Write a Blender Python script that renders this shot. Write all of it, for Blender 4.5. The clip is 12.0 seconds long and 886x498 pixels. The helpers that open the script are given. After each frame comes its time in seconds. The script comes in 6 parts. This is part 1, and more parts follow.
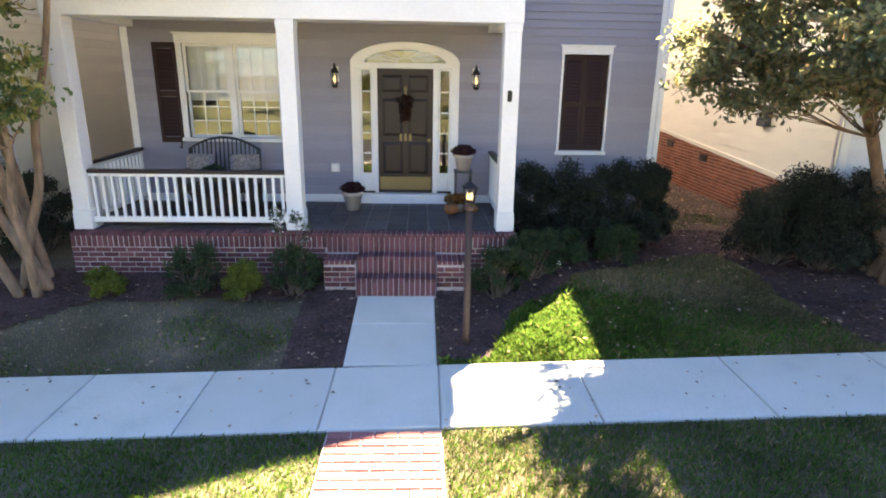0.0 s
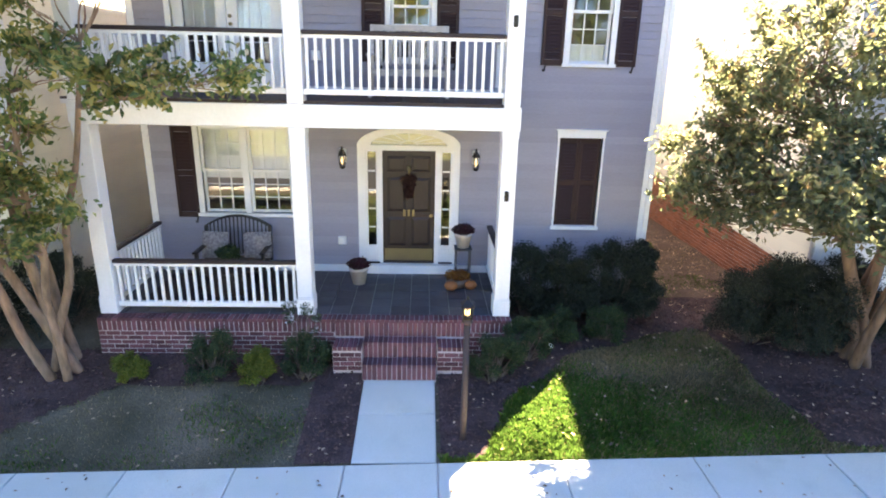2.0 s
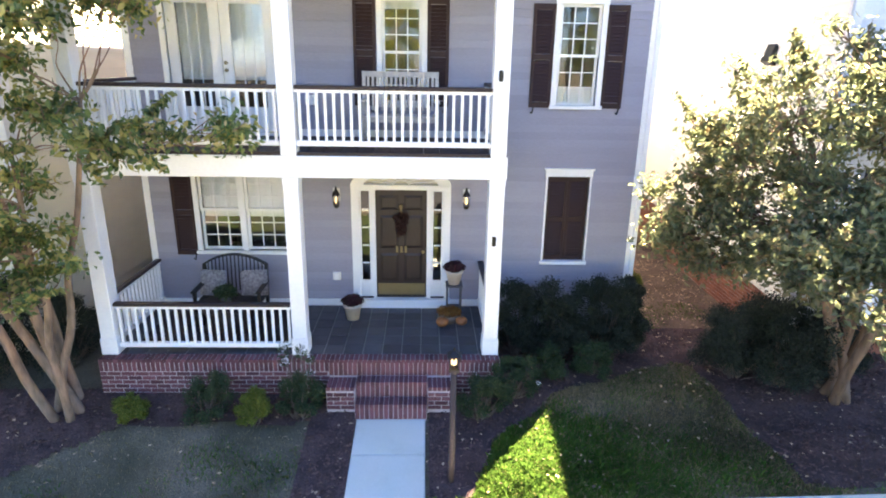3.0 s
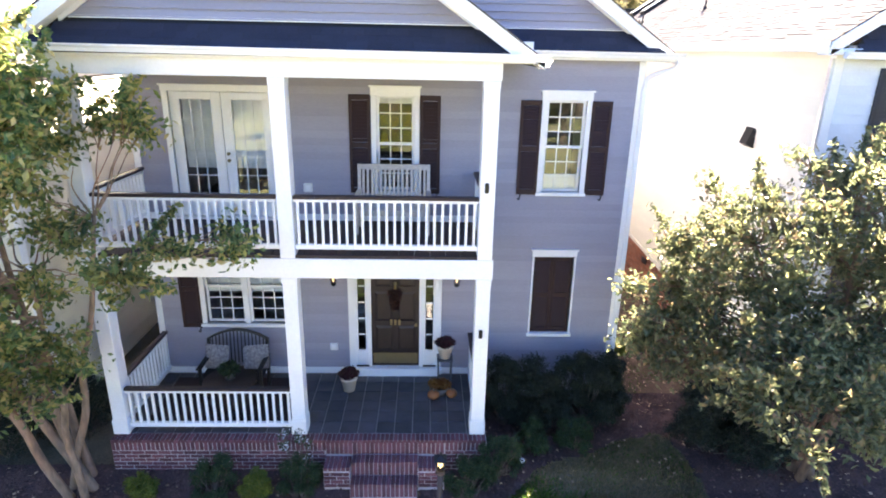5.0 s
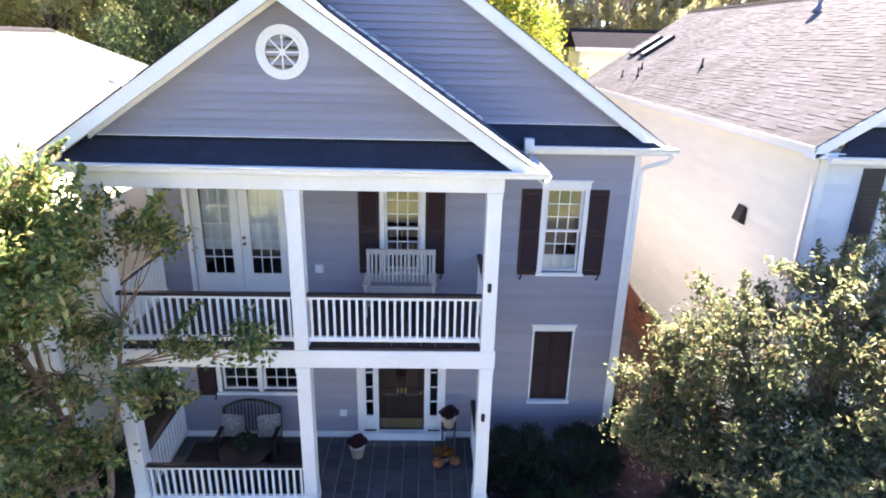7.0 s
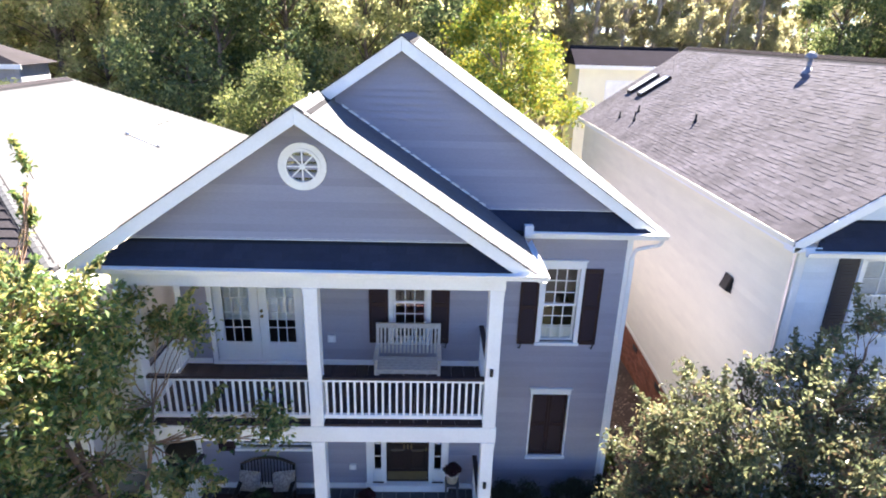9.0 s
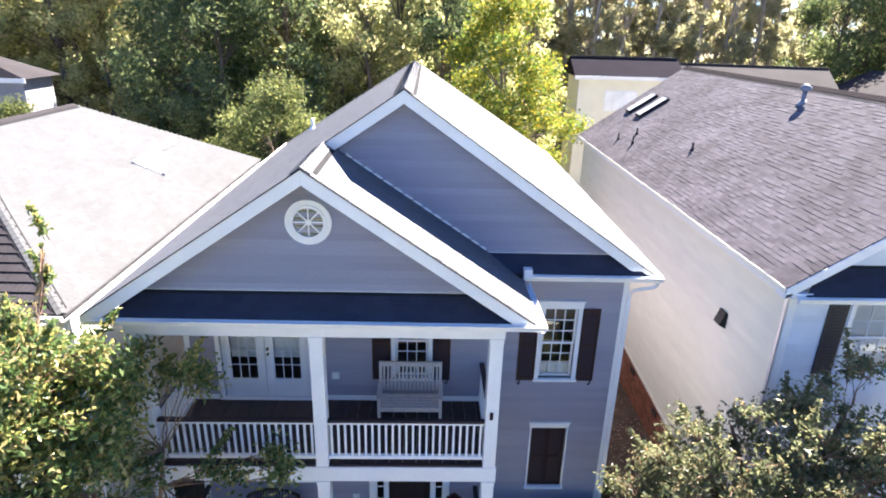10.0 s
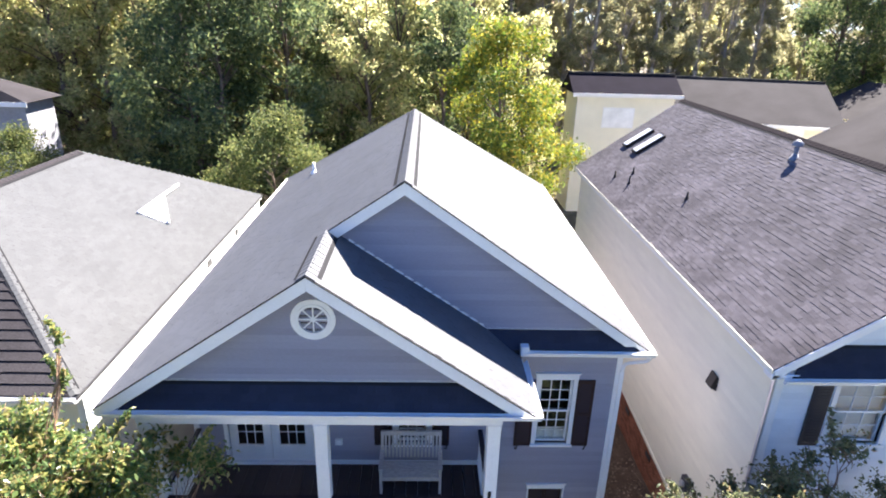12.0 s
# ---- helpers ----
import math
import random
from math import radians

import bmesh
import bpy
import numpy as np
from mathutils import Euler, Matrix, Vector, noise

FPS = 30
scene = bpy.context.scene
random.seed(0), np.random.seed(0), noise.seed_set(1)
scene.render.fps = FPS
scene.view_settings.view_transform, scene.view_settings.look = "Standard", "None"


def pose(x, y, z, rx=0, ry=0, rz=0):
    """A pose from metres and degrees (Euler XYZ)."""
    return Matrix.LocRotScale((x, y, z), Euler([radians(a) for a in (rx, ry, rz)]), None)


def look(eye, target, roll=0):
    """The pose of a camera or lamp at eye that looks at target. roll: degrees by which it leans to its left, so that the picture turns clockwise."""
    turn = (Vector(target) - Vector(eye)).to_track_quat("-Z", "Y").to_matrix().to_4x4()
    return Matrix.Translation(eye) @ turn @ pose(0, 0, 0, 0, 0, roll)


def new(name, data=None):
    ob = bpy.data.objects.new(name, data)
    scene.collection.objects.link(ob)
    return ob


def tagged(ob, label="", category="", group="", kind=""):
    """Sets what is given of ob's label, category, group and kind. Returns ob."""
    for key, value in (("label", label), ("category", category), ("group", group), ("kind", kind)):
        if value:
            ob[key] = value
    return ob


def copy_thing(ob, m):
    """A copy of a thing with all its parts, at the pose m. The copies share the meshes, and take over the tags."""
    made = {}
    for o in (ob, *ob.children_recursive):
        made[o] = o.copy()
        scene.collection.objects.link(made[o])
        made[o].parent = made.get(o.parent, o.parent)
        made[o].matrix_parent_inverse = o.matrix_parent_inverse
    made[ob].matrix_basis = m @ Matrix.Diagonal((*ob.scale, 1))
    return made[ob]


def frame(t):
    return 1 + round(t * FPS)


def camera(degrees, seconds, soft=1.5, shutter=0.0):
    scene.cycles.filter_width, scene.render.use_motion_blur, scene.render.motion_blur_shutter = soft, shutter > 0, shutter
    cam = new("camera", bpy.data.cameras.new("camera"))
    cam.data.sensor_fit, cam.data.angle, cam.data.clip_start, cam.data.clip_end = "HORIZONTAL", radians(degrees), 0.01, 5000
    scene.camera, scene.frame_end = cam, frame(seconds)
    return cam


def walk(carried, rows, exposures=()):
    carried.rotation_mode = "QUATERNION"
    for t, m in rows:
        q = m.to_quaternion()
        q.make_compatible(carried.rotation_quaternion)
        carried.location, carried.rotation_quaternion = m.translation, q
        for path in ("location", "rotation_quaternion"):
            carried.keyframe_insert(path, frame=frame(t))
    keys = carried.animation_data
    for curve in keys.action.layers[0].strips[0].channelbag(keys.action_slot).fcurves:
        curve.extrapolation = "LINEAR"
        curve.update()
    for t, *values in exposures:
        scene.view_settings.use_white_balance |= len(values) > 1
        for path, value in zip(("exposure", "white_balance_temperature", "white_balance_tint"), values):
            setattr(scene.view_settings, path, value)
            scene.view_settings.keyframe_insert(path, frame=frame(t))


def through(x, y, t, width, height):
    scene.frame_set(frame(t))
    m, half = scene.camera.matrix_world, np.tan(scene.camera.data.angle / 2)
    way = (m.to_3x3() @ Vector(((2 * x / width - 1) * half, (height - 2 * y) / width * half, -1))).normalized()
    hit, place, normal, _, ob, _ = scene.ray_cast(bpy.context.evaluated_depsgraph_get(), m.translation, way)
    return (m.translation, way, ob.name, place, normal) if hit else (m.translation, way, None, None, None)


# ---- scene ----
cam = camera(73.9, 12.0, 1.9)
PATH = [
    (0, (0.261, -10.051, 3.097), (0.336, -8.135, 2.529), 0.9),
    (0.5, (0.276, -10.058, 3.478), (0.353, -8.142, 2.908), 1.0),
    (1, (0.272, -10.108, 3.848), (0.342, -8.195, 3.271), 1.1),
    (1.5, (0.243, -10.145, 4.269), (0.312, -8.236, 3.674), 1.2),
    (2, (0.243, -10.197, 4.663), (0.313, -8.292, 4.058), 1.3),
    (2.5, (0.34, -10.24, 5.047), (0.406, -8.336, 4.436), 1.2),
    (3, (0.41, -10.269, 5.366), (0.474, -8.364, 4.762), 1.0),
    (5, (0.553, -10.31, 7.11), (0.614, -8.417, 6.469), 1.2),
    (5.5, (0.528, -10.264, 7.53), (0.594, -8.372, 6.884), 1.3),
    (6, (0.567, -10.235, 8.001), (0.621, -8.345, 7.347), 1.3),
    (6.5, (0.514, -10.26, 8.38), (0.568, -8.371, 7.724), 1.3),
    (7, (0.463, -10.298, 8.778), (0.519, -8.411, 8.118), 1.3),
    (8.8, (0.33, -10.424, 10.455), (0.384, -8.552, 9.754), 1.7),
    (9, (0.302, -10.433, 10.583), (0.362, -8.558, 9.888), 1.6),
    (9.5, (0.287, -10.45, 11.036), (0.345, -8.577, 10.337), 1.6),
    (10, (0.255, -10.397, 11.513), (0.315, -8.527, 10.806), 1.6),
    (10.5, (0.232, -10.324, 11.961), (0.292, -8.457, 11.246), 1.6),
    (11, (0.191, -10.252, 12.414), (0.253, -8.388, 11.692), 1.6),
    (11.5, (0.186, -10.171, 12.837), (0.248, -8.31, 12.107), 1.6),
    (12, (0.206, -10.118, 13.227), (0.27, -8.26, 12.491), 1.6),
]
EXPOSURES = [(0, 4.08, 7450, 14), (2.5, 4.46, 6950, 14), (5.0, 4.22, 6300, 16), (6.0, 3.93, 6040, 17), (7, 3.72, 5930, 17), (9.5, 3.27, 5640, 17), (12, 2.82, 5480, 16)]
walk(cam, [(t, look(eye, target, roll)) for t, eye, target, roll in PATH], EXPOSURES)
SKY, SUN_POWER = 0.031, 5.0

# ---- world, sun ----
SUN = Vector((0.605, 0.735, 1.0)).normalized()
world = bpy.data.worlds.new("sky")
scene.world = world
world.use_nodes = True
_wn = world.node_tree.nodes
_sky = _wn.new("ShaderNodeTexSky")
_sky.sky_type = "NISHITA"
_sky.sun_disc = False
_sky.sun_elevation = math.asin(SUN.z)
_sky.sun_rotation = math.atan2(SUN.x, SUN.y)
_sky.air_density, _sky.dust_density, _sky.ozone_density = 1.0, 0.1, 6.0
# a clear autumn blue
_tint = _wn.new("ShaderNodeVectorMath")
_tint.operation = "MULTIPLY"
_tint.inputs[1].default_value = (0.9, 0.97, 1.1)
world.node_tree.links.new(_sky.outputs[0], _tint.inputs[0])
world.node_tree.links.new(_tint.outputs[0], _wn["Background"].inputs[0])
_wn["Background"].inputs[1].default_value = SKY
sun = new("sun", bpy.data.lights.new("sun", "SUN"))
sun.data.energy, sun.data.angle, sun.data.color = SUN_POWER, radians(0.55), (1.0, 0.85, 0.63)
sun.matrix_world = look(SUN * 60, (0, 0, 0))

# ---- materials ----


def nodes_of(name):
    m = bpy.data.materials.new(name)
    m.use_nodes = True
    return m, m.node_tree.nodes, m.node_tree.links, m.node_tree.nodes["Principled BSDF"]


def surface(name, colour, rough=0.6, metal=0.0, fine=40.0, vary=0.12, stain=1.3, stains=0.12, bump=0.15, depth=0.004,
            piece=0.0, island=0.0, tint=None, stretch=(1, 1, 1), specular=0.4, dusty=0.0):
    """Paint, stone, wood and the like: base colour with grain, stains and relief at real size; piece and island vary whole pieces."""
    m, n, l, p = nodes_of(name)
    co = n.new("ShaderNodeTexCoord")
    mp = n.new("ShaderNodeMapping")
    mp.inputs["Scale"].default_value = stretch
    l.new(co.outputs["Object"], mp.inputs[0])
    where = mp.outputs[0]
    if piece:
        info = n.new("ShaderNodeObjectInfo")
        off = n.new("ShaderNodeVectorMath")
        off.operation = "MULTIPLY_ADD"
        l.new(info.outputs["Random"], off.inputs[0])
        off.inputs[1].default_value = (37, 23, 51)
        l.new(mp.outputs[0], off.inputs[2])
        where = off.outputs[0]
    f = n.new("ShaderNodeTexNoise")
    f.inputs["Scale"].default_value, f.inputs["Detail"].default_value = fine, 6
    s = n.new("ShaderNodeTexNoise")
    s.inputs["Scale"].default_value, s.inputs["Detail"].default_value = stain, 4
    l.new(where, f.inputs["Vector"])
    l.new(where, s.inputs["Vector"])

    def remap(src, lo, hi, a=0.3, b=0.7):
        r = n.new("ShaderNodeMapRange")
        r.inputs[1].default_value, r.inputs[2].default_value, r.inputs[3].default_value, r.inputs[4].default_value = a, b, lo, hi
        l.new(src, r.inputs[0])
        return r.outputs[0]

    def times(a, b):
        t = n.new("ShaderNodeMath")
        t.operation = "MULTIPLY"
        l.new(a, t.inputs[0])
        l.new(b, t.inputs[1])
        return t.outputs[0]
    value = times(remap(f.outputs[0], 1 - vary, 1 + vary), remap(s.outputs[0], 1 - stains, 1 + stains))
    if piece:
        value = times(value, remap(info.outputs["Random"], 1 - piece, 1 + piece, 0, 1))
    if island:
        g = n.new("ShaderNodeNewGeometry")
        value = times(value, remap(g.outputs["Random Per Island"], 1 - island, 1 + island, 0, 1))
    mixed = n.new("ShaderNodeMix")
    mixed.data_type = "RGBA"
    mixed.inputs[6].default_value = (*colour, 1)
    mixed.inputs[7].default_value = (*(tint or colour), 1)
    l.new(remap(s.outputs[0], 0, 1, 0.4, 0.65), mixed.inputs[0])
    sc = n.new("ShaderNodeVectorMath")
    sc.operation = "SCALE"
    l.new(mixed.outputs[2], sc.inputs[0])
    l.new(value, sc.inputs["Scale"])
    l.new(sc.outputs[0], p.inputs["Base Color"])
    l.new(remap(f.outputs[0], max(rough - 0.1, 0.05), min(rough + 0.1, 1)), p.inputs["Roughness"])
    p.inputs["Metallic"].default_value = metal
    p.inputs["Specular IOR Level"].default_value = specular
    p.inputs["Diffuse Roughness"].default_value = dusty
    if bump:
        b = n.new("ShaderNodeBump")
        b.inputs["Strength"].default_value, b.inputs["Distance"].default_value = bump, depth
        l.new(f.outputs[0], b.inputs["Height"])
        l.new(b.outputs[0], p.inputs["Normal"])
    return m


def leafage(name, stops, gloss=0.5, through=0.3, sheen=0.25):
    """Leaves: the colour runs through stops from leaf to leaf; some light goes through."""
    m, n, l, p = nodes_of(name)
    g = n.new("ShaderNodeNewGeometry")
    ramp = n.new("ShaderNodeValToRGB")
    els = ramp.color_ramp.elements
    for i, (at, colour) in enumerate(stops):
        e = els[i] if i < 2 else els.new(at)
        e.position, e.color = at, (*colour, 1)
    l.new(g.outputs["Random Per Island"], ramp.inputs[0])
    co = n.new("ShaderNodeTexCoord")
    s = n.new("ShaderNodeTexNoise")
    s.inputs["Scale"].default_value = 0.9
    l.new(co.outputs["Object"], s.inputs["Vector"])
    hue = n.new("ShaderNodeHueSaturation")
    r = n.new("ShaderNodeMapRange")
    r.inputs[1].default_value, r.inputs[2].default_value, r.inputs[3].default_value, r.inputs[4].default_value = 0.3, 0.7, 0.65, 1.35
    l.new(s.outputs[0], r.inputs[0])
    l.new(r.outputs[0], hue.inputs["Value"])
    l.new(ramp.outputs[0], hue.inputs["Color"])
    l.new(hue.outputs[0], p.inputs["Base Color"])
    p.inputs["Roughness"].default_value = gloss
    p.inputs["Specular IOR Level"].default_value = sheen
    t = n.new("ShaderNodeBsdfTranslucent")
    l.new(hue.outputs[0], t.inputs[0])
    mx = n.new("ShaderNodeMixShader")
    mx.inputs[0].default_value = through
    l.new(p.outputs[0], mx.inputs[1])
    l.new(t.outputs[0], mx.inputs[2])
    l.new(mx.outputs[0], n["Material Output"].inputs[0])
    return m


def pane_glass(name):
    m, n, l, p = nodes_of(name)
    n.remove(p)
    tr = n.new("ShaderNodeBsdfTransparent")
    tr.inputs[0].default_value = (0.95, 0.97, 0.96, 1)
    gl = n.new("ShaderNodeBsdfGlossy")
    gl.inputs["Roughness"].default_value = 0.015
    fr = n.new("ShaderNodeFresnel")
    fr.inputs[0].default_value = 2.0
    co = n.new("ShaderNodeTexCoord")
    s = n.new("ShaderNodeTexNoise")
    s.inputs["Scale"].default_value = 1.4
    b = n.new("ShaderNodeBump")
    b.inputs["Strength"].default_value, b.inputs["Distance"].default_value = 0.06, 0.05
    l.new(co.outputs["Object"], s.inputs["Vector"])
    l.new(s.outputs[0], b.inputs["Height"])
    l.new(b.outputs[0], gl.inputs["Normal"])
    mx = n.new("ShaderNodeMixShader")
    l.new(fr.outputs[0], mx.inputs[0])
    l.new(tr.outputs[0], mx.inputs[1])
    l.new(gl.outputs[0], mx.inputs[2])
    l.new(mx.outputs[0], n["Material Output"].inputs[0])
    return m


def glow(name, colour, power):
    m, n, l, p = nodes_of(name)
    p.inputs["Base Color"].default_value = (*colour, 1)
    p.inputs["Emission Color"].default_value = (*colour, 1)
    p.inputs["Emission Strength"].default_value = power
    return m


SIDING = surface("grey_siding_paint", (0.282, 0.274, 0.334), 0.55, fine=60, vary=0.06, stains=0.08, bump=0.1, depth=0.002, piece=0.07, stretch=(0.3, 1, 1))
SIDING_PLAIN = surface("grey_siding_paint_plain", (0.282, 0.274, 0.334), 0.55, fine=60, vary=0.06, stains=0.08, bump=0.1, depth=0.002)
WHITE = surface("white_trim_paint", (0.8, 0.8, 0.8), 0.45, fine=25, vary=0.03, stains=0.05, bump=0.08, depth=0.002)
CREAM = surface("cream_siding_paint", (0.81, 0.775, 0.635), 0.6, fine=50, vary=0.03, stains=0.04, bump=0.06, depth=0.002, piece=0.02, stretch=(1, 0.3, 1))
PALE = surface("pale_blue_siding_paint", (0.7, 0.73, 0.78), 0.55, fine=50, vary=0.05, stains=0.07, bump=0.1, depth=0.002, piece=0.03)
SHUTTER = surface("dark_brown_shutter_paint", (0.036, 0.02, 0.02), 0.55, fine=80, vary=0.15, bump=0.1, depth=0.002, specular=0.2)
DARKRAIL = surface("dark_rail_stain", (0.03, 0.02, 0.022), 0.45, fine=60, vary=0.2, bump=0.1, depth=0.002, specular=0.25)
DOOR = surface("dark_stained_door_wood", (0.02, 0.0125, 0.012), 0.45, fine=22, vary=0.3, bump=0.15, depth=0.002, stretch=(3, 3, 0.4))
BRASS = surface("aged_brass", (0.22, 0.18, 0.1), 0.5, metal=0.9, fine=30, vary=0.1, bump=0.05)
STEEL = surface("galvanised_steel", (0.6, 0.6, 0.62), 0.4, metal=0.8, fine=30, vary=0.1, bump=0.05)
BLACKMETAL = surface("black_iron", (0.02, 0.018, 0.017), 0.4, metal=0.4, fine=50, vary=0.2, bump=0.1, depth=0.002)
BRICK = surface("red_brick", (0.15, 0.06, 0.066), 0.85, fine=70, vary=0.25, stain=6, stains=0.2, bump=0.4, depth=0.004, piece=0.38, tint=(0.11, 0.04, 0.045))
# paler copy of the red brick: sun glare on the path is put into the colour
PATHBRICK = surface("sunlit_path_brick", (0.24, 0.1, 0.1), 0.85, fine=70, vary=0.25, stain=6, stains=0.2, bump=0.4, depth=0.004, piece=0.3, tint=(0.2, 0.085, 0.085))
MORTAR = surface("mortar", (0.5, 0.42, 0.4), 0.95, fine=120, vary=0.15, bump=0.4, depth=0.003)
ORANGEBRICK = surface("orange_brick", (0.225, 0.088, 0.05), 0.85, fine=70, vary=0.22, stain=5, stains=0.2, bump=0.4, depth=0.004, piece=0.3, island=0.25)
CONCRETE = surface("pale_concrete", (0.6, 0.61, 0.545), 0.9, fine=90, vary=0.1, stain=1.8, stains=0.12, bump=0.3, depth=0.003, piece=0.05, tint=(0.55, 0.545, 0.5))
SLATE = surface("dark_slate_tile", (0.056, 0.056, 0.063), 0.5, fine=14, vary=0.2, stain=3, stains=0.25, bump=0.2, depth=0.004, piece=0.28)
GROUT = surface("pale_grout", (0.3, 0.29, 0.28), 0.9, fine=120, vary=0.12, bump=0.2, depth=0.002)
DECK = surface("dark_deck_boards", (0.045, 0.03, 0.028), 0.6, fine=30, vary=0.25, bump=0.2, depth=0.002, piece=0.2, stretch=(1, 0.2, 1))
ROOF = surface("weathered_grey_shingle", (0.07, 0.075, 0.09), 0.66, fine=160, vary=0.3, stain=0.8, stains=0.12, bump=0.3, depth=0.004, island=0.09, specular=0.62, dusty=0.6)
# darker copy of the roof shingle: the pents' shade is put into the colour
ROOF_PENT_SHADE = surface("shaded_navy_shingle", (0.035, 0.039, 0.06), 0.9, fine=160, vary=0.3, stain=0.8, stains=0.12, bump=0.4, depth=0.004, island=0.08, specular=0.1)
ROOF_BROWN = surface("brown_grey_shingle", (0.113, 0.103, 0.116), 0.9, fine=150, vary=0.35, stain=0.6, stains=0.28, bump=0.5, depth=0.004, island=0.2, specular=0.12, dusty=0.6)
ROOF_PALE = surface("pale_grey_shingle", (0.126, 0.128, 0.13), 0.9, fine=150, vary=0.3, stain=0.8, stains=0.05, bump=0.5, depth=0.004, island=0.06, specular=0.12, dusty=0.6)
ROOF_FAR_SHADE = surface("far_and_shaded_shingle", (0.036, 0.033, 0.036), 0.9, fine=30, vary=0.3, stain=0.6, stains=0.2, bump=0.4, depth=0.01, specular=0.1)
DECKING = surface("roof_deck_felt", (0.03, 0.03, 0.032), 0.95, fine=40, vary=0.2, specular=0.05)
SOIL = surface("dark_mulch", (0.074, 0.043, 0.04), 0.95, fine=45, vary=0.5, stain=2.5, stains=0.35, bump=0.9, depth=0.03)
DIRT = surface("alley_dirt", (0.12, 0.078, 0.05), 0.95, fine=40, vary=0.4, stain=2.0, stains=0.3, bump=0.6, depth=0.02)
CHIP = surface("mulch_chips", (0.1, 0.056, 0.05), 0.9, fine=60, vary=0.3, island=0.55, bump=0.3)
LITTER = surface("fallen_leaves", (0.36, 0.25, 0.16), 0.8, fine=60, vary=0.2, island=0.6, bump=0.1)
LAWN = surface("lawn_soil", (0.1, 0.088, 0.052), 0.95, fine=55, vary=0.5, stain=0.9, stains=0.35, bump=0.8, depth=0.03, tint=(0.13, 0.105, 0.072))
ASPHALT = surface("asphalt", (0.05, 0.05, 0.052), 0.9, fine=120, vary=0.25, stain=0.8, stains=0.15, bump=0.4, depth=0.004)
BARK = surface("smooth_tan_bark", (0.3, 0.21, 0.14), 0.75, fine=14, vary=0.4, stain=4, stains=0.5, bump=0.6, depth=0.008, stretch=(1, 1, 0.25), tint=(0.2, 0.12, 0.075))
BARK_RED = surface("cinnamon_bark", (0.22, 0.135, 0.085), 0.75, fine=14, vary=0.4, stain=4, stains=0.5, bump=0.6, depth=0.008, stretch=(1, 1, 0.25), tint=(0.12, 0.08, 0.055))
BARK_GREY = surface("grey_bark", (0.13, 0.1, 0.08), 0.85, fine=10, vary=0.3, stain=2, stains=0.3, bump=0.5, depth=0.02, stretch=(1, 1, 0.3))
BARK_PALE = surface("pale_grey_bark", (0.36, 0.32, 0.27), 0.85, fine=10, vary=0.3, stain=2, stains=0.3, bump=0.5, depth=0.02, stretch=(1, 1, 0.3))
TERRA = surface("cream_glazed_pot", (0.55, 0.47, 0.4), 0.5, fine=30, vary=0.1, stain=6, stains=0.15, bump=0.1)
WEATHERED = surface("weathered_pale_wood", (0.5, 0.46, 0.42), 0.7, fine=30, vary=0.18, bump=0.25, depth=0.003, stretch=(0.4, 1, 1))
FABRIC = surface("patterned_cushion_cloth", (0.22, 0.2, 0.2), 0.9, fine=26, vary=0.5, bump=0.3, depth=0.004)
WICKER = surface("dark_woven_wicker", (0.035, 0.022, 0.018), 0.6, fine=60, vary=0.4, bump=0.5, depth=0.004)
RUG = surface("dark_brown_rug", (0.035, 0.02, 0.018), 0.95, fine=90, vary=0.3, bump=0.4, depth=0.004)
CURTAIN = surface("white_sheer_curtain", (0.86, 0.86, 0.86), 0.9, fine=20, vary=0.08, bump=0.1)
# plaster darkened so that the rooms' dimness sits in the colour
INSIDE = surface("dimmed_room_plaster", (0.12, 0.11, 0.1), 0.9, fine=20, vary=0.06, bump=0.05)
ORANGE = surface("orange_pumpkin_skin", (0.26, 0.095, 0.03), 0.5, fine=20, vary=0.15, bump=0.15)
PLASTIC = surface("grey_white_plastic", (0.7, 0.7, 0.7), 0.45, fine=30, vary=0.03, bump=0.0)
GREYBOX = surface("dark_grey_plastic", (0.06, 0.06, 0.065), 0.5, fine=30, vary=0.1, bump=0.05)
GLASS = pane_glass("window_glass")
LAMPGLOW = glow("warm_lamp_bulb", (1.0, 0.68, 0.28), 0.16)
MYRTLE = leafage("crape_myrtle_leaves", [(0.0, (0.1, 0.125, 0.062)), (0.5, (0.185, 0.205, 0.105)), (0.85, (0.29, 0.285, 0.14)), (1.0, (0.32, 0.22, 0.12))], 0.38, 0.6, 0.5)
MYRTLE_GREEN = leafage("green_myrtle_leaves", [(0.0, (0.075, 0.135, 0.045)), (0.5, (0.18, 0.245, 0.08)), (0.8, (0.44, 0.41, 0.125)), (1.0, (0.52, 0.41, 0.19))], 0.36, 0.62, 0.6)
HEDGE = leafage("dark_hedge_leaves", [(0.0, (0.015, 0.021, 0.016)), (0.7, (0.026, 0.036, 0.024)), (1.0, (0.05, 0.06, 0.03))], 0.5, 0.12)
SHRUB = leafage("green_shrub_leaves", [(0.0, (0.02, 0.036, 0.016)), (0.7, (0.038, 0.066, 0.026)), (1.0, (0.09, 0.115, 0.04))], 0.5, 0.2)
LIME = leafage("lime_shrub_leaves", [(0.0, (0.078, 0.111, 0.016)), (0.7, (0.156, 0.182, 0.026)), (1.0, (0.260, 0.247, 0.052))], 0.5, 0.25)
# these three leaf colours are lifted pale to paint in the haze of distance
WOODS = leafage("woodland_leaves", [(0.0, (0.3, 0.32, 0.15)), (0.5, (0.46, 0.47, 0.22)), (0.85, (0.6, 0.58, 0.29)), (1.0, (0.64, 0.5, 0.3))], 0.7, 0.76)
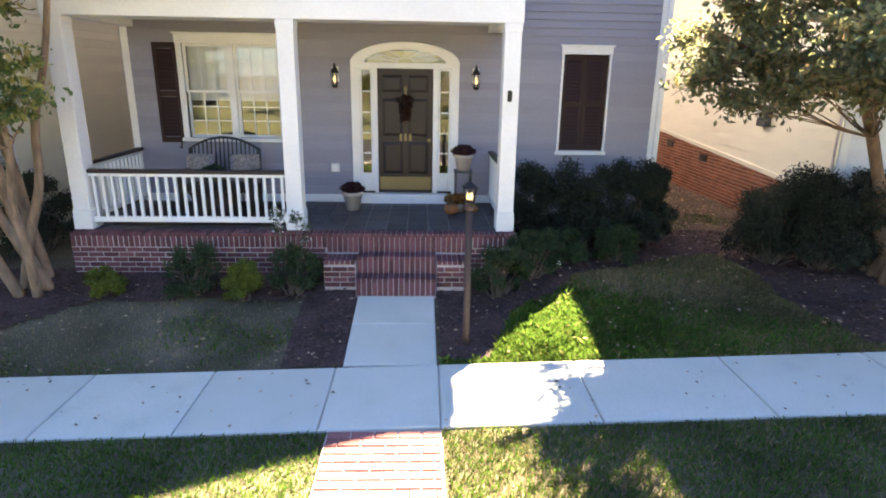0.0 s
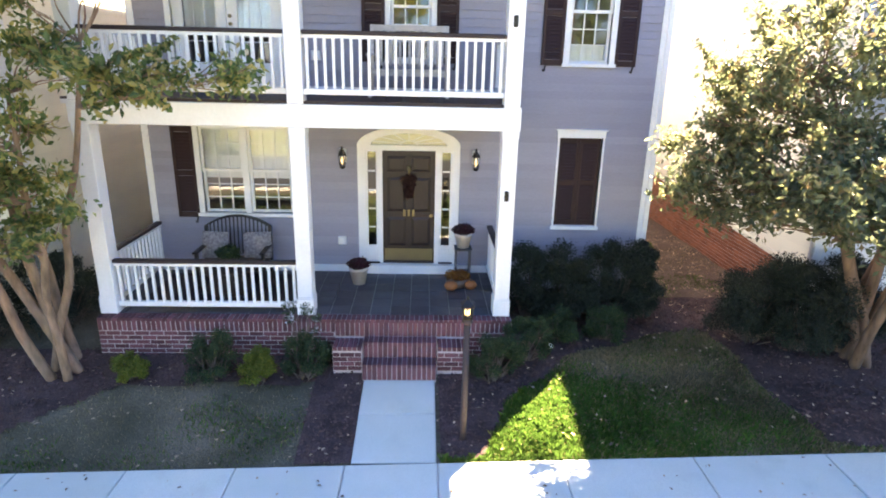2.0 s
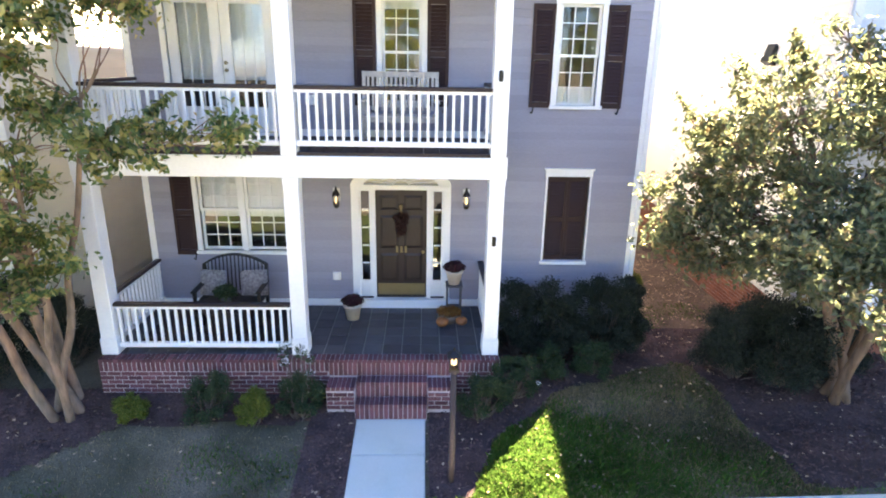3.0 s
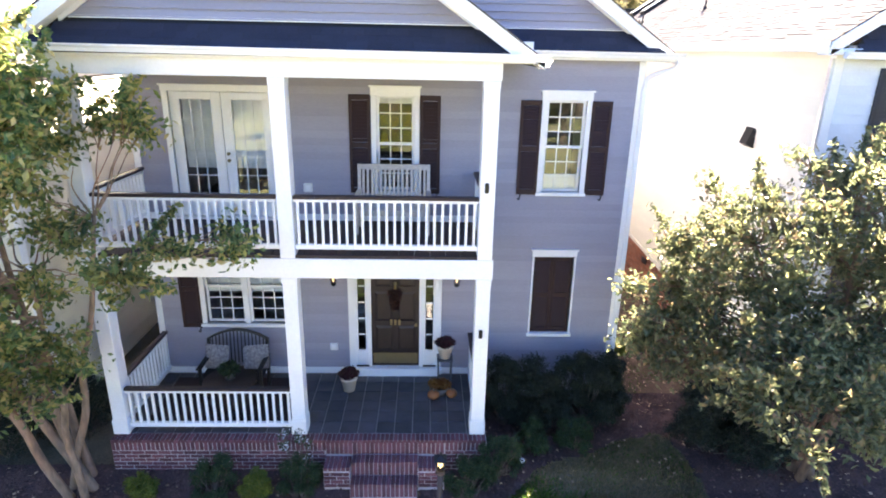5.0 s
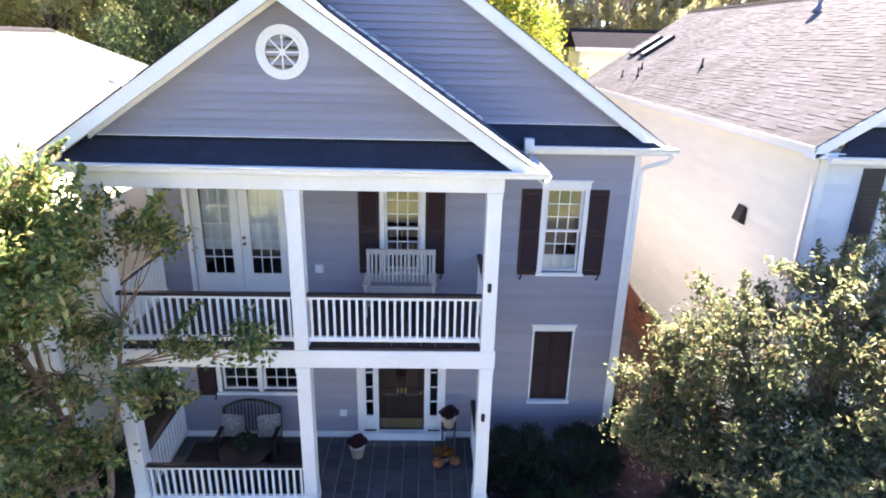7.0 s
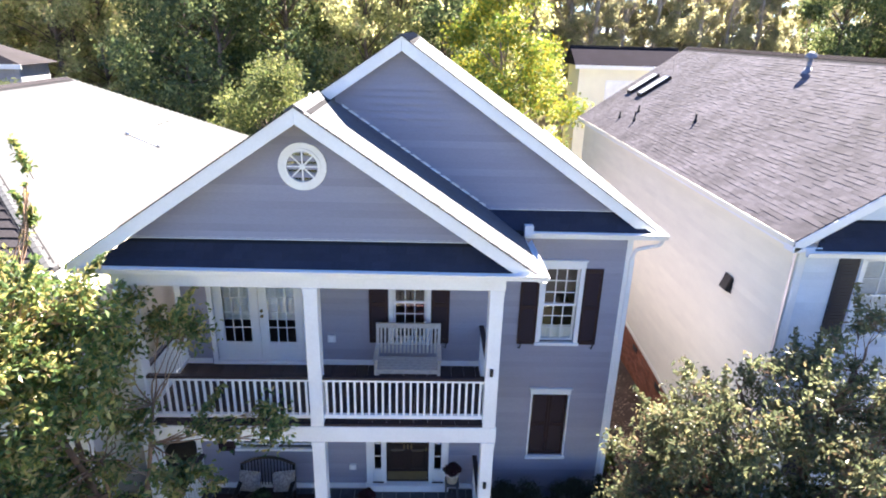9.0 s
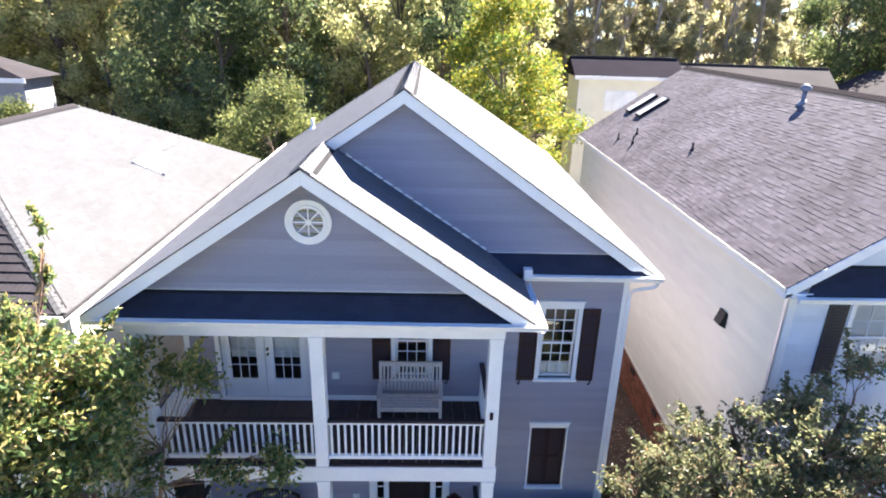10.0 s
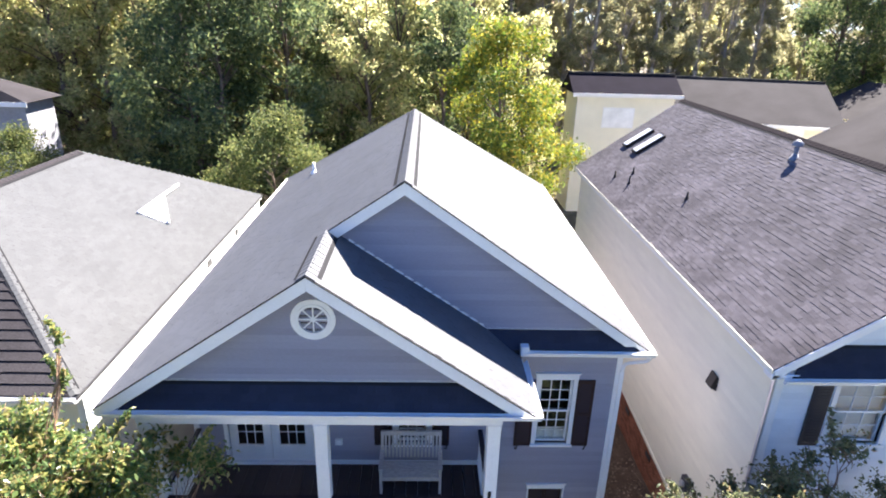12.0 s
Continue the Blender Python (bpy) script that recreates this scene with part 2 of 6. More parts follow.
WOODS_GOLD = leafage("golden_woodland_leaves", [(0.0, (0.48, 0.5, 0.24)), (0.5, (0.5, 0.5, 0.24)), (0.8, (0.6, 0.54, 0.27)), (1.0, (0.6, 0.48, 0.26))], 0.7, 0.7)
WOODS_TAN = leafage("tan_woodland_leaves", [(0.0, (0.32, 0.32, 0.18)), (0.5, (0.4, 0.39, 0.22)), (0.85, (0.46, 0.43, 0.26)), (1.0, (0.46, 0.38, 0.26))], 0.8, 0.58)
WOODS_DARK = leafage("dark_woodland_leaves", [(0.0, (0.07, 0.1, 0.045)), (0.6, (0.13, 0.17, 0.07)), (1.0, (0.27, 0.29, 0.11))], 0.7, 0.5)
YELLOWTREE = leafage("yellow_green_leaves", [(0.0, (0.09, 0.145, 0.024)), (0.5, (0.19, 0.24, 0.03)), (0.85, (0.36, 0.32, 0.034)), (1.0, (0.46, 0.36, 0.04))], 0.6, 0.45)
BUSHGREEN = leafage("bushy_green_leaves", [(0.0, (0.08, 0.11, 0.035)), (0.6, (0.16, 0.19, 0.06)), (1.0, (0.3, 0.3, 0.1))], 0.6, 0.48)
MUM = leafage("dark_red_flowers", [(0.0, (0.03, 0.008, 0.012)), (0.7, (0.06, 0.012, 0.02)), (1.0, (0.02, 0.03, 0.012))], 0.6, 0.1)
WHITEBLOOM = leafage("pale_blossom", [(0.0, (0.45, 0.45, 0.48)), (1.0, (0.75, 0.75, 0.78))], 0.6, 0.2)
GRASS = leafage("grass_blades", [(0.0, (0.05, 0.094, 0.018)), (0.6, (0.083, 0.162, 0.026)), (0.93, (0.125, 0.2, 0.038)), (1.0, (0.25, 0.21, 0.09))], 0.6, 0.5)
STRAW = leafage("dry_grass_blades", [(0.0, (0.1, 0.095, 0.04)), (0.5, (0.2, 0.16, 0.082)), (1.0, (0.33, 0.24, 0.14))], 0.6, 0.25)

# ---- mesh helpers ----


class Build:
    """Gathers boxes, prisms, tubes and lathes into one mesh."""

    def __init__(self, m=None):
        self.v, self.f, self.s, self.m = [], [], [], m

    def add(self, vs, fs, smooth=False, m=None):
        k = len(self.v)
        for p in vs:
            p = Vector(p)
            if m is not None:
                p = m @ p
            if self.m is not None:
                p = self.m @ p
            self.v.append(tuple(p))
        for f in fs:
            self.f.append([k + i for i in f])
            self.s.append(smooth)
        return self

    def box(self, x0, y0, z0, x1, y1, z1, m=None):
        return self.add([(x, y, z) for z in (z0, z1) for y in (y0, y1) for x in (x0, x1)],
                        [(0, 2, 3, 1), (4, 5, 7, 6), (0, 1, 5, 4), (2, 6, 7, 3), (0, 4, 6, 2), (1, 3, 7, 5)], m=m)

    def prism(self, outline, y0, y1, m=None):
        """An outline in x, z (counter-clockwise seen from -y), drawn from y0 to y1."""
        n = len(outline)
        vs = [(x, y0, z) for x, z in outline] + [(x, y1, z) for x, z in outline]
        fs = [tuple(range(n)), tuple(range(2 * n - 1, n - 1, -1))]
        fs += [(i, i + n, (i + 1) % n + n, (i + 1) % n) for i in range(n)]
        return self.add(vs, fs, m=m)

    def tube(self, p0, p1, r0, r1=None, n=10, caps=True):
        p0, p1, r1 = Vector(p0), Vector(p1), r0 if r1 is None else r1
        q = (p1 - p0).to_track_quat("Z", "Y").to_matrix()
        ring = [Vector((math.cos(2 * math.pi * i / n), math.sin(2 * math.pi * i / n), 0)) for i in range(n)]
        self.add([p0 + q @ (c * r0) for c in ring] + [p1 + q @ (c * r1) for c in ring],
                 [(i, (i + 1) % n, (i + 1) % n + n, i + n) for i in range(n)], True)
        if caps:
            k = len(self.v) - 2 * n
            self.f += [[k + i for i in range(n - 1, -1, -1)], [k + n + i for i in range(n)]]
            self.s += [False, False]
        return self

    def path(self, pts, radii, n=8):
        """One continuous round limb through the points."""
        pts, k = [Vector(p) for p in pts], len(pts)
        if k > 4:
            # rounder bends: the curve through the points, halved twice
            fine, rads = [], []
            for i in range(k - 1):
                p0, p1, p2, p3 = pts[max(i - 1, 0)], pts[i], pts[i + 1], pts[min(i + 2, k - 1)]
                for u in (0.0, 0.33, 0.67):
                    fine.append(0.5 * ((2 * p1) + (p2 - p0) * u + (2 * p0 - 5 * p1 + 4 * p2 - p3) * u * u + (3 * p1 - p0 - 3 * p2 + p3) * u ** 3))
                    rads.append(radii[i] + (radii[i + 1] - radii[i]) * u)
            pts, radii, k = fine + [pts[-1]], rads + [radii[k - 1]], len(fine) + 1
        vs = []
        for i, p in enumerate(pts):
            q = (pts[min(i + 1, k - 1)] - pts[max(i - 1, 0)]).to_track_quat("Z", "Y").to_matrix()
            vs += [p + q @ (Vector((math.cos(2 * math.pi * a / n), math.sin(2 * math.pi * a / n), 0)) * radii[i]) for a in range(n)]
        fs = [(j * n + a, j * n + (a + 1) % n, (j + 1) * n + (a + 1) % n, (j + 1) * n + a) for j in range(k - 1) for a in range(n)]
        fs += [tuple(range(n - 1, -1, -1)), tuple((k - 1) * n + a for a in range(n))]
        return self.add(vs, fs, True)

    def lathe(self, profile, at=(0, 0, 0), n=20, squash=1.0):
        vs = [(at[0] + r * math.cos(2 * math.pi * i / n), at[1] + r * squash * math.sin(2 * math.pi * i / n), at[2] + z) for r, z in profile for i in range(n)]
        fs = [(j * n + i, j * n + (i + 1) % n, (j + 1) * n + (i + 1) % n, (j + 1) * n + i) for j in range(len(profile) - 1) for i in range(n)]
        self.add(vs, fs, True)
        return self

    def mesh(self, name, material, bevel=0.0):
        me = bpy.data.meshes.new(name)
        me.from_pydata(self.v, [], self.f)
        me.polygons.foreach_set("use_smooth", self.s)
        me.materials.append(material)
        if bevel:
            bm = bmesh.new()
            bm.from_mesh(me)
            bmesh.ops.recalc_face_normals(bm, faces=bm.faces)
            bmesh.ops.bevel(bm, geom=[e for e in bm.edges if len(e.link_faces) == 2 and e.calc_face_angle(0) > 0.9], offset=bevel, segments=1, affect="EDGES", profile=0.5)
            bm.to_mesh(me)
            bm.free()
        else:
            bm = bmesh.new()
            bm.from_mesh(me)
            bmesh.ops.recalc_face_normals(bm, faces=bm.faces)
            bm.to_mesh(me)
            bm.free()
        return me


def part(name, build, material, parent=None, label="", bevel=0.0, at=None):
    ob = new(name, build.mesh(name, material, bevel))
    ob.parent = parent
    if at is not None:
        ob.matrix_basis = at
    return tagged(ob, label)


def thing(name, label, category, at=(0, 0, 0), turn=0, group="", kind=""):
    e = new(name)
    e.empty_display_size = 0.2
    e.matrix_basis = pose(*at, 0, 0, turn)
    return tagged(e, label, category, group, kind)


def raw(name, verts, faces, material, parent=None, label=""):
    """A large mesh straight from numpy arrays of corners and equal-sized faces."""
    me = bpy.data.meshes.new(name)
    verts, faces = np.asarray(verts, np.float32), np.asarray(faces, np.int32)
    k = faces.shape[1]
    me.vertices.add(len(verts))
    me.vertices.foreach_set("co", verts.ravel())
    me.loops.add(faces.size)
    me.loops.foreach_set("vertex_index", faces.ravel())
    me.polygons.add(len(faces))
    me.polygons.foreach_set("loop_start", np.arange(0, faces.size, k, dtype=np.int32))
    me.polygons.foreach_set("use_smooth", np.zeros(len(faces), dtype=bool))
    me.update(calc_edges=True)
    me.materials.append(material)
    ob = new(name, me)
    ob.parent = parent
    return tagged(ob, label)


_shared = {}


def piece(name, key, make, material, parent, m):
    """A small piece that shares its mesh with all pieces of the same key."""
    if key not in _shared:
        _shared[key] = make().mesh(name, material)
    ob = new(name, _shared[key])
    ob.parent = parent
    ob.matrix_basis = m
    return ob


def rect_cells(u0, u1, v0, v1, holes):
    us = sorted({u0, u1, *[min(max(h[i], u0), u1) for h in holes for i in (0, 2)]})
    vs = sorted({v0, v1, *[min(max(h[i], v0), v1) for h in holes for i in (1, 3)]})
    for v, w in zip(vs, vs[1:]):
        run = None
        for a, b in zip(us, us[1:]):
            solid = not any(h[0] < (a + b) / 2 < h[2] and h[1] < (v + w) / 2 < h[3] for h in holes)
            if solid and run and abs(run[1] - a) < 1e-6:
                run = (run[0], b)
            elif solid:
                if run:
                    yield run[0], v, run[1], w
                run = (a, b)
        if run:
            yield run[0], v, run[1], w


def lap_boards(parent, material, m, u0, u1, v0, v1, holes=(), step=0.15, edge=None, thick=0.03):
    """Lap boards, each an object, on a wall whose plane m maps (u along, -y outward, v up); edge(v) gives the clipped u limits of a gable."""
    rows = int(math.ceil((v1 - v0) / step - 1e-6))
    for r in range(rows):
        a, b = v0 + r * step, min(v0 + (r + 1) * step + 0.02, v1)
        spans = [(u0, u1)]
        for h in holes:
            if h[1] < a + step * 0.75 and h[3] > a + step * 0.25:
                cut = []
                for s in spans:
                    if h[2] <= s[0] or h[0] >= s[1]:
                        cut.append(s)
                    else:
                        if h[0] > s[0]:
                            cut.append((s[0], h[0]))
                        if h[2] < s[1]:
                            cut.append((h[2], s[1]))
                spans = cut
        for s in spans:
            lo, hi = (s[0], s[1]), (s[0], s[1])
            if edge:
                ea, eb = edge(a), edge(b)
                lo, hi = (max(s[0], ea[0]), min(s[1], ea[1])), (max(s[0], eb[0]), min(s[1], eb[1]))
                if lo[1] - lo[0] < 0.06:
                    continue
                if hi[1] - hi[0] < 0.02:
                    c = (hi[0] + hi[1]) / 2
                    hi = (c - 0.01, c + 0.01)
            key = (material.name, round(lo[1] - lo[0], 3), round(hi[0] - lo[0], 3), round(hi[1] - lo[0], 3), round(b - a, 3))

            def make(w=lo[1] - lo[0], p=hi[0] - lo[0], q=hi[1] - lo[0], h=b - a):
                return Build().add([(0, 0, 0), (w, 0, 0), (w, -thick, 0), (0, -thick, 0), (p, 0, h), (q, 0, h), (q, -0.004, h), (p, -0.004, h)],
                                   [(0, 1, 2, 3), (3, 2, 6, 7), (4, 7, 6, 5), (0, 3, 7, 4), (1, 5, 6, 2), (0, 4, 5, 1)])
            piece("siding_board", key, make, material, parent, m @ pose(lo[0], 0, a))


def shingles(parent, material, m, u0, u1, run, limits=None, step=0.14, wide=0.3, seed=1, name="shingles", butt=0.004):
    """Courses of shingle tabs on a roof slope that m maps: u along the eave, y up the slope, z out of it. limits(y): the u range at that height."""
    rnd = np.random.RandomState(seed)
    vs, fs = [], []
    for r in range(int(run / step)):
        y = r * step
        lo, hi = (u0, u1) if limits is None else limits(y + step / 2)
        if hi - lo < 0.05:
            continue
        cuts = np.arange(u0 - wide + (r % 2) * wide / 2 + rnd.uniform(-0.04, 0.04), u1 + wide, wide)
        for a in cuts:
            p, q = max(a + 0.002, lo), min(a + wide - 0.002, hi)
            if q - p < 0.03:
                continue
            t = butt * (1.0 if butt > 0.02 or rnd.rand() < 0.4 else rnd.uniform(0.15, 0.5))
            top = min(y + step * 1.15, run)
            k = len(vs)
            d = rnd.uniform(-0.006, 0.006)
            vs += [(p, y + d, 0), (q, y + d, 0), (p, y + d, t), (q, y + d, t), (p, top, 0.001), (q, top, 0.001)]
            fs += [(k, k + 1, k + 3, k + 2), (k + 2, k + 3, k + 5, k + 4), (k, k + 2, k + 4, k + 4), (k + 1, k + 5, k + 3, k + 3)]
    v = np.array(vs)
    mm = np.array(m)
    v = v @ mm[:3, :3].T + mm[:3, 3]
    quads = np.array([f for f in fs if len(set(f)) == 4])
    ob = raw(name, v, quads, material, parent)
    ob["kind"] = "stuff"
    return ob


def slope_matrix(at, along, up):
    """The frame of a roof slope: u along the eave, y up the slope, z outwards."""
    x, y = Vector(along).normalized(), Vector(up).normalized()
    z = x.cross(y)
    r = Matrix((x, y, z)).transposed().to_4x4()
    r.translation = Vector(at)
    return r

# ---- ground, paving ----


def smooth01(t):
    t = min(max(t, 0.0), 1.0)
    return t * t * (3 - 2 * t)


FALL = 0.034


def ground_z(x, y):
    if y < -11.2:
        return -0.16
    z = 0.19 * min(max((y + 4.12) / 1.62, 0.0), 1.0) + 0.16 * smooth01((y + 2.5) / 0.5) + 0.1 * smooth01((y + 2.0) / 3.0)
    # the street side falls away to the west
    fall = smooth01((-2.4 - y) / 1.5) * (1 - smooth01((-6.8 - y) / 3.6))
    return z - 0.035 + FALL * min(max(x, -30.0), 30.0) * fall


def sheet(name, xs, ys, dz, material, keep=None, rough=0.0):
    vs, ids, fs = [], {}, []
    for j, y in enumerate(ys):
        for i, x in enumerate(xs):
            ids[i, j] = len(vs)
            vs.append((x, y, ground_z(x, y) + dz + rough * noise.noise((x * 2.1, y * 2.1, 3))))
    for j in range(len(ys) - 1):
        for i in range(len(xs) - 1):
            if keep is None or keep((xs[i] + xs[i + 1]) / 2, (ys[j] + ys[j + 1]) / 2):
                fs.append((ids[i, j], ids[i + 1, j], ids[i + 1, j + 1], ids[i, j + 1]))
    ob = raw(name, vs, fs, material)
    ob.data.polygons.foreach_set("use_smooth", [True] * len(fs))
    return ob


def steps_of(*parts):
    out = []
    for a, b, n in parts:
        out += [a + (b - a) * i / n for i in range(n)]
    return out + [parts[-1][1]]


gx = steps_of((-900, -60, 8), (-60, -9, 20), (-9, 10, 76), (10, 60, 20), (60, 900, 8))
gy = steps_of((-900, -60, 8), (-60, -12, 12), (-12, -11, 4), (-11, 0.5, 58), (0.5, 40, 20), (40, 900, 8))
tagged(sheet("ground", gx, gy, 0.0, LAWN), "dark green patchy lawn and woodland floor", "ground", kind="structure")


def bed_left(x, y):
    front = -4.08 if x > -1.32 else -2.58 - 0.25 * max(0.0, -3.37 - x) ** 2 + 0.05 * math.sin(x * 4.3)
    return -7.5 < x < -0.61 and y < -1.9 and y > max(front, -4.08)


def bed_right(x, y):
    edge = float(np.interp(x, (1.03, 1.45, 2.36, 3.56, 4.88, 5.1, 5.25, 5.45), (-4.05, -3.02, -2.09, -1.55, -1.0, -1.2, -2.25, -4.05))) + 0.06 * math.sin(x * 5)
    return 0.47 < x < 9.5 and y > max(edge, -4.07) and (y < -1.9 or x > 1.1) and y < (0.1 if x < 4.5 else 0.2)


fx, fy = steps_of((-7.5, 9.5, 170)), steps_of((-4.1, 0.3, 48))
for keep_bed, side in ((bed_left, "porch"), (bed_right, "wall")):
    tagged(sheet("mulch_bed", fx, fy, 0.03, SOIL, keep_bed, 0.03), "dark brown mulch bed beside the " + side, "mulch bed", kind="structure")

tagged(sheet("alley_path", steps_of((4.6, 6.9, 14)), steps_of((-1.0, 12, 60)), 0.02, DIRT, None, 0.03), "bare brown dirt along the alley", "ground", kind="structure")
road = Build()
road.box(-80, -19.5, -0.3, 80, -11.4, -0.12)
tagged(part("road", road, ASPHALT), "grey asphalt residential street", "road", kind="structure")
kerb = Build().box(-80, -11.4, -0.3, 80, -11.22, 0.0)
tagged(part("kerb", kerb, CONCRETE, bevel=0.02), "pale concrete street kerb", "kerb", kind="structure")

# pavement slabs: the pavement climbs gently to the east
ASKEW = pose(0, -4.15, 0, 0, -math.degrees(math.atan(FALL)), -0.5)
pavement = tagged(part("pavement", Build().box(-30, -1.2, -0.16, 30, 0.0, -0.03), MORTAR, at=ASKEW), "pale concrete pavement of large slabs", "pavement", kind="structure")
joints = [-1.99 - 1.31 * i for i in range(21, -1, -1)] + [-0.67, 0.46] + [1.96 + 1.63 * i for i in range(17)]
for a, b in zip(joints, joints[1:]):
    w = round(b - a, 2)
    piece("slab", ("slab", w), lambda w=w: Build().add(
        [(0.006, -1.2, -0.1), (w - 0.006, -1.2, -0.1), (w - 0.006, 0, -0.1), (0.006, 0, -0.1), (0.006, -1.2, -0.012), (w - 0.006, -1.2, -0.012), (w - 0.006, 0, -0.012), (0.006, 0, -0.012),
         (0.022, -1.184, 0), (w - 0.022, -1.184, 0), (w - 0.022, -0.016, 0), (0.022, -0.016, 0)],
        [(0, 1, 5, 4), (1, 2, 6, 5), (2, 3, 7, 6), (3, 0, 4, 7), (4, 5, 9, 8), (5, 6, 10, 9), (6, 7, 11, 10), (7, 4, 8, 11), (8, 9, 10, 11)]),
        CONCRETE, pavement, pose(a, 0, 0))

# the front walk climbs a little to the steps
front_walk = tagged(part("front_walk", Build().prism([(-4.12, -0.12), (-2.5, -0.05), (-2.5, 0.16), (-4.12, -0.03)], -0.585, 0.435,
                                                     Matrix(((0, 1, 0, 0), (1, 0, 0, 0), (0, 0, 1, 0), (0, 0, 0, 1)))), MORTAR),
                    "pale concrete front walk of two slabs", "footpath", kind="structure")
for a, b in ((-4.12, -3.24), (-3.23, -2.5)):
    za, zb = -0.005 + (a + 4.12) * 0.1165, -0.005 + (b + 4.12) * 0.1165
    s = Build().add([(-0.595, a, za - 0.1), (0.445, a, za - 0.1), (0.445, b, zb - 0.1), (-0.595, b, zb - 0.1), (-0.595, a, za - 0.01), (0.445, a, za - 0.01), (0.445, b, zb - 0.01), (-0.595, b, zb - 0.01),
                     (-0.58, a + 0.012, za), (0.43, a + 0.012, za), (0.43, b - 0.012, zb), (-0.58, b - 0.012, zb)],
                    [(0, 1, 5, 4), (1, 2, 6, 5), (2, 3, 7, 6), (3, 0, 4, 7), (4, 5, 9, 8), (5, 6, 10, 9), (6, 7, 11, 10), (7, 4, 8, 11), (8, 9, 10, 11)])
    part("slab", s, CONCRETE, front_walk)

# brick path across the verge
brick_path = tagged(part("brick_path", Build().box(-0.58, -11.2, -0.12, 0.46, -5.37, -0.016), MORTAR), "red brick path with pale joints across the verge", "footpath", kind="structure")


def brick_build(l, w, h, c=0.006):
    return Build().add([(0, 0, 0), (l, 0, 0), (l, w, 0), (0, w, 0), (0, 0, h - c), (l, 0, h - c), (l, w, h - c), (0, w, h - c), (c, c, h), (l - c, c, h), (l - c, w - c, h), (c, w - c, h)],
                       [(0, 3, 2, 1), (0, 1, 5, 4), (1, 2, 6, 5), (2, 3, 7, 6), (3, 0, 4, 7), (4, 5, 9, 8), (5, 6, 10, 9), (6, 7, 11, 10), (7, 4, 8, 11), (8, 9, 10, 11)])


rng = random.Random(4)
for r in range(50):
    y = -5.5 - r * 0.112
    x = -0.565 - (0.105 if r % 2 else 0.0)
    while x < 0.44:
        a, b = max(x, -0.565), min(x + 0.2, 0.445)
        if b - a > 0.05:
            l = round(b - a, 2)
            piece("brick", ("path brick", l), lambda l=l: brick_build(l, 0.1, 0.05), PATHBRICK, brick_path, pose(a, y, -0.052 + rng.uniform(-0.002, 0.003)))
        x += 0.212

# ---- the house ----
house = thing("house", "grey two-storey lap-sided house with a white double porch", "house")
MAIN_X, MAIN_Z, PITCH, PITCH_R = -0.15, 10.5, 0.675, 0.695
PORCH_X, PORCH_Z, PORCH_PITCH = -1.57, 9.545, 0.683
WALL_Y = 0.14
LEFT, RIGHT = -4.58, 4.28
EAVE_R, EAVE_L, EAVE_P = 4.77, -5.15, 2.15
BACK = 12.4


def roof_l(x):
    return MAIN_Z + PITCH * (x - MAIN_X)


def roof_r(x):
    return MAIN_Z - PITCH_R * (x - MAIN_X)


def roof_p(x):
    return PORCH_Z - PORCH_PITCH * (x - PORCH_X)


OPENINGS = [
    (-0.86, 0.9, 0.84, 3.24), (-0.66, 3.25, 0.64, 3.46),
    (-3.62, 2.02, -2.08, 3.52), (2.62, 1.86, 3.38, 3.45),
    (2.65, 4.69, 3.34, 6.32), (-0.315, 4.68, 0.345, 6.345), (-3.86, 4.14, -2.1, 6.36),
]
wall_front = Build()
for a, b, c, d in rect_cells(LEFT, RIGHT, 0.3, 7.06, OPENINGS):
    wall_front.box(a, WALL_Y, b, c, WALL_Y + 0.16, d)
wall_front = part("front_wall", wall_front, SIDING_PLAIN, house)
BOARD_HOLES = [(a - 0.03, b - 0.03, c + 0.03, d + 0.03) for a, b, c, d in OPENINGS]
lap_boards(wall_front, SIDING, pose(0, WALL_Y, 0), LEFT + 0.1, RIGHT - 0.1, 0.98, 6.98, BOARD_HOLES, 0.125)
for x0, x1 in ((LEFT, LEFT + 0.16), (RIGHT - 0.16, RIGHT)):
    part("side_wall", Build().box(x0, WALL_Y + 0.16, 0.3, x1, BACK - 0.2, 7.1), SIDING_PLAIN, house)
part("back_wall", Build().box(LEFT, BACK - 0.36, 0.3, RIGHT, BACK - 0.2, 7.1), SIDING_PLAIN, house)
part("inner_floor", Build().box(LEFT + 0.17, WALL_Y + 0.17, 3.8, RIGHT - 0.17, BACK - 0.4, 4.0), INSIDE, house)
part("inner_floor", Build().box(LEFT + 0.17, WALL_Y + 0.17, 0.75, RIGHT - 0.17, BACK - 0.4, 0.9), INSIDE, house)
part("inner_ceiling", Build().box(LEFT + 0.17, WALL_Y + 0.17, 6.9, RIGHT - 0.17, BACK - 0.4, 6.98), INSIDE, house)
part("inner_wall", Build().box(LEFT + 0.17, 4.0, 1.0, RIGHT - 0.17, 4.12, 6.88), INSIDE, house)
for x in (LEFT + 0.02, RIGHT - 0.1):
    part("corner_board", Build().box(x, WALL_Y - 0.03, 0.95, x + 0.13 - 0.02, WALL_Y + 0.02, 6.98), WHITE, house, "white corner board", 0.004)
for z in (0.94, 4.1):
    for a, b in (((LEFT + 0.12, -0.93), (0.905, 1.5)) if z < 1 else ((LEFT + 0.12, -3.98), (-1.98, 1.5))):
        part("baseboard", Build().box(a, WALL_Y - 0.035, z, b, WALL_Y, z + 0.13), WHITE, house, "white baseboard", 0.004)

# roofs: decks, shingle courses, rakes, fascias, gutters
T = 0.1
R_FRONT, P_FRONT = -0.02, -2.0
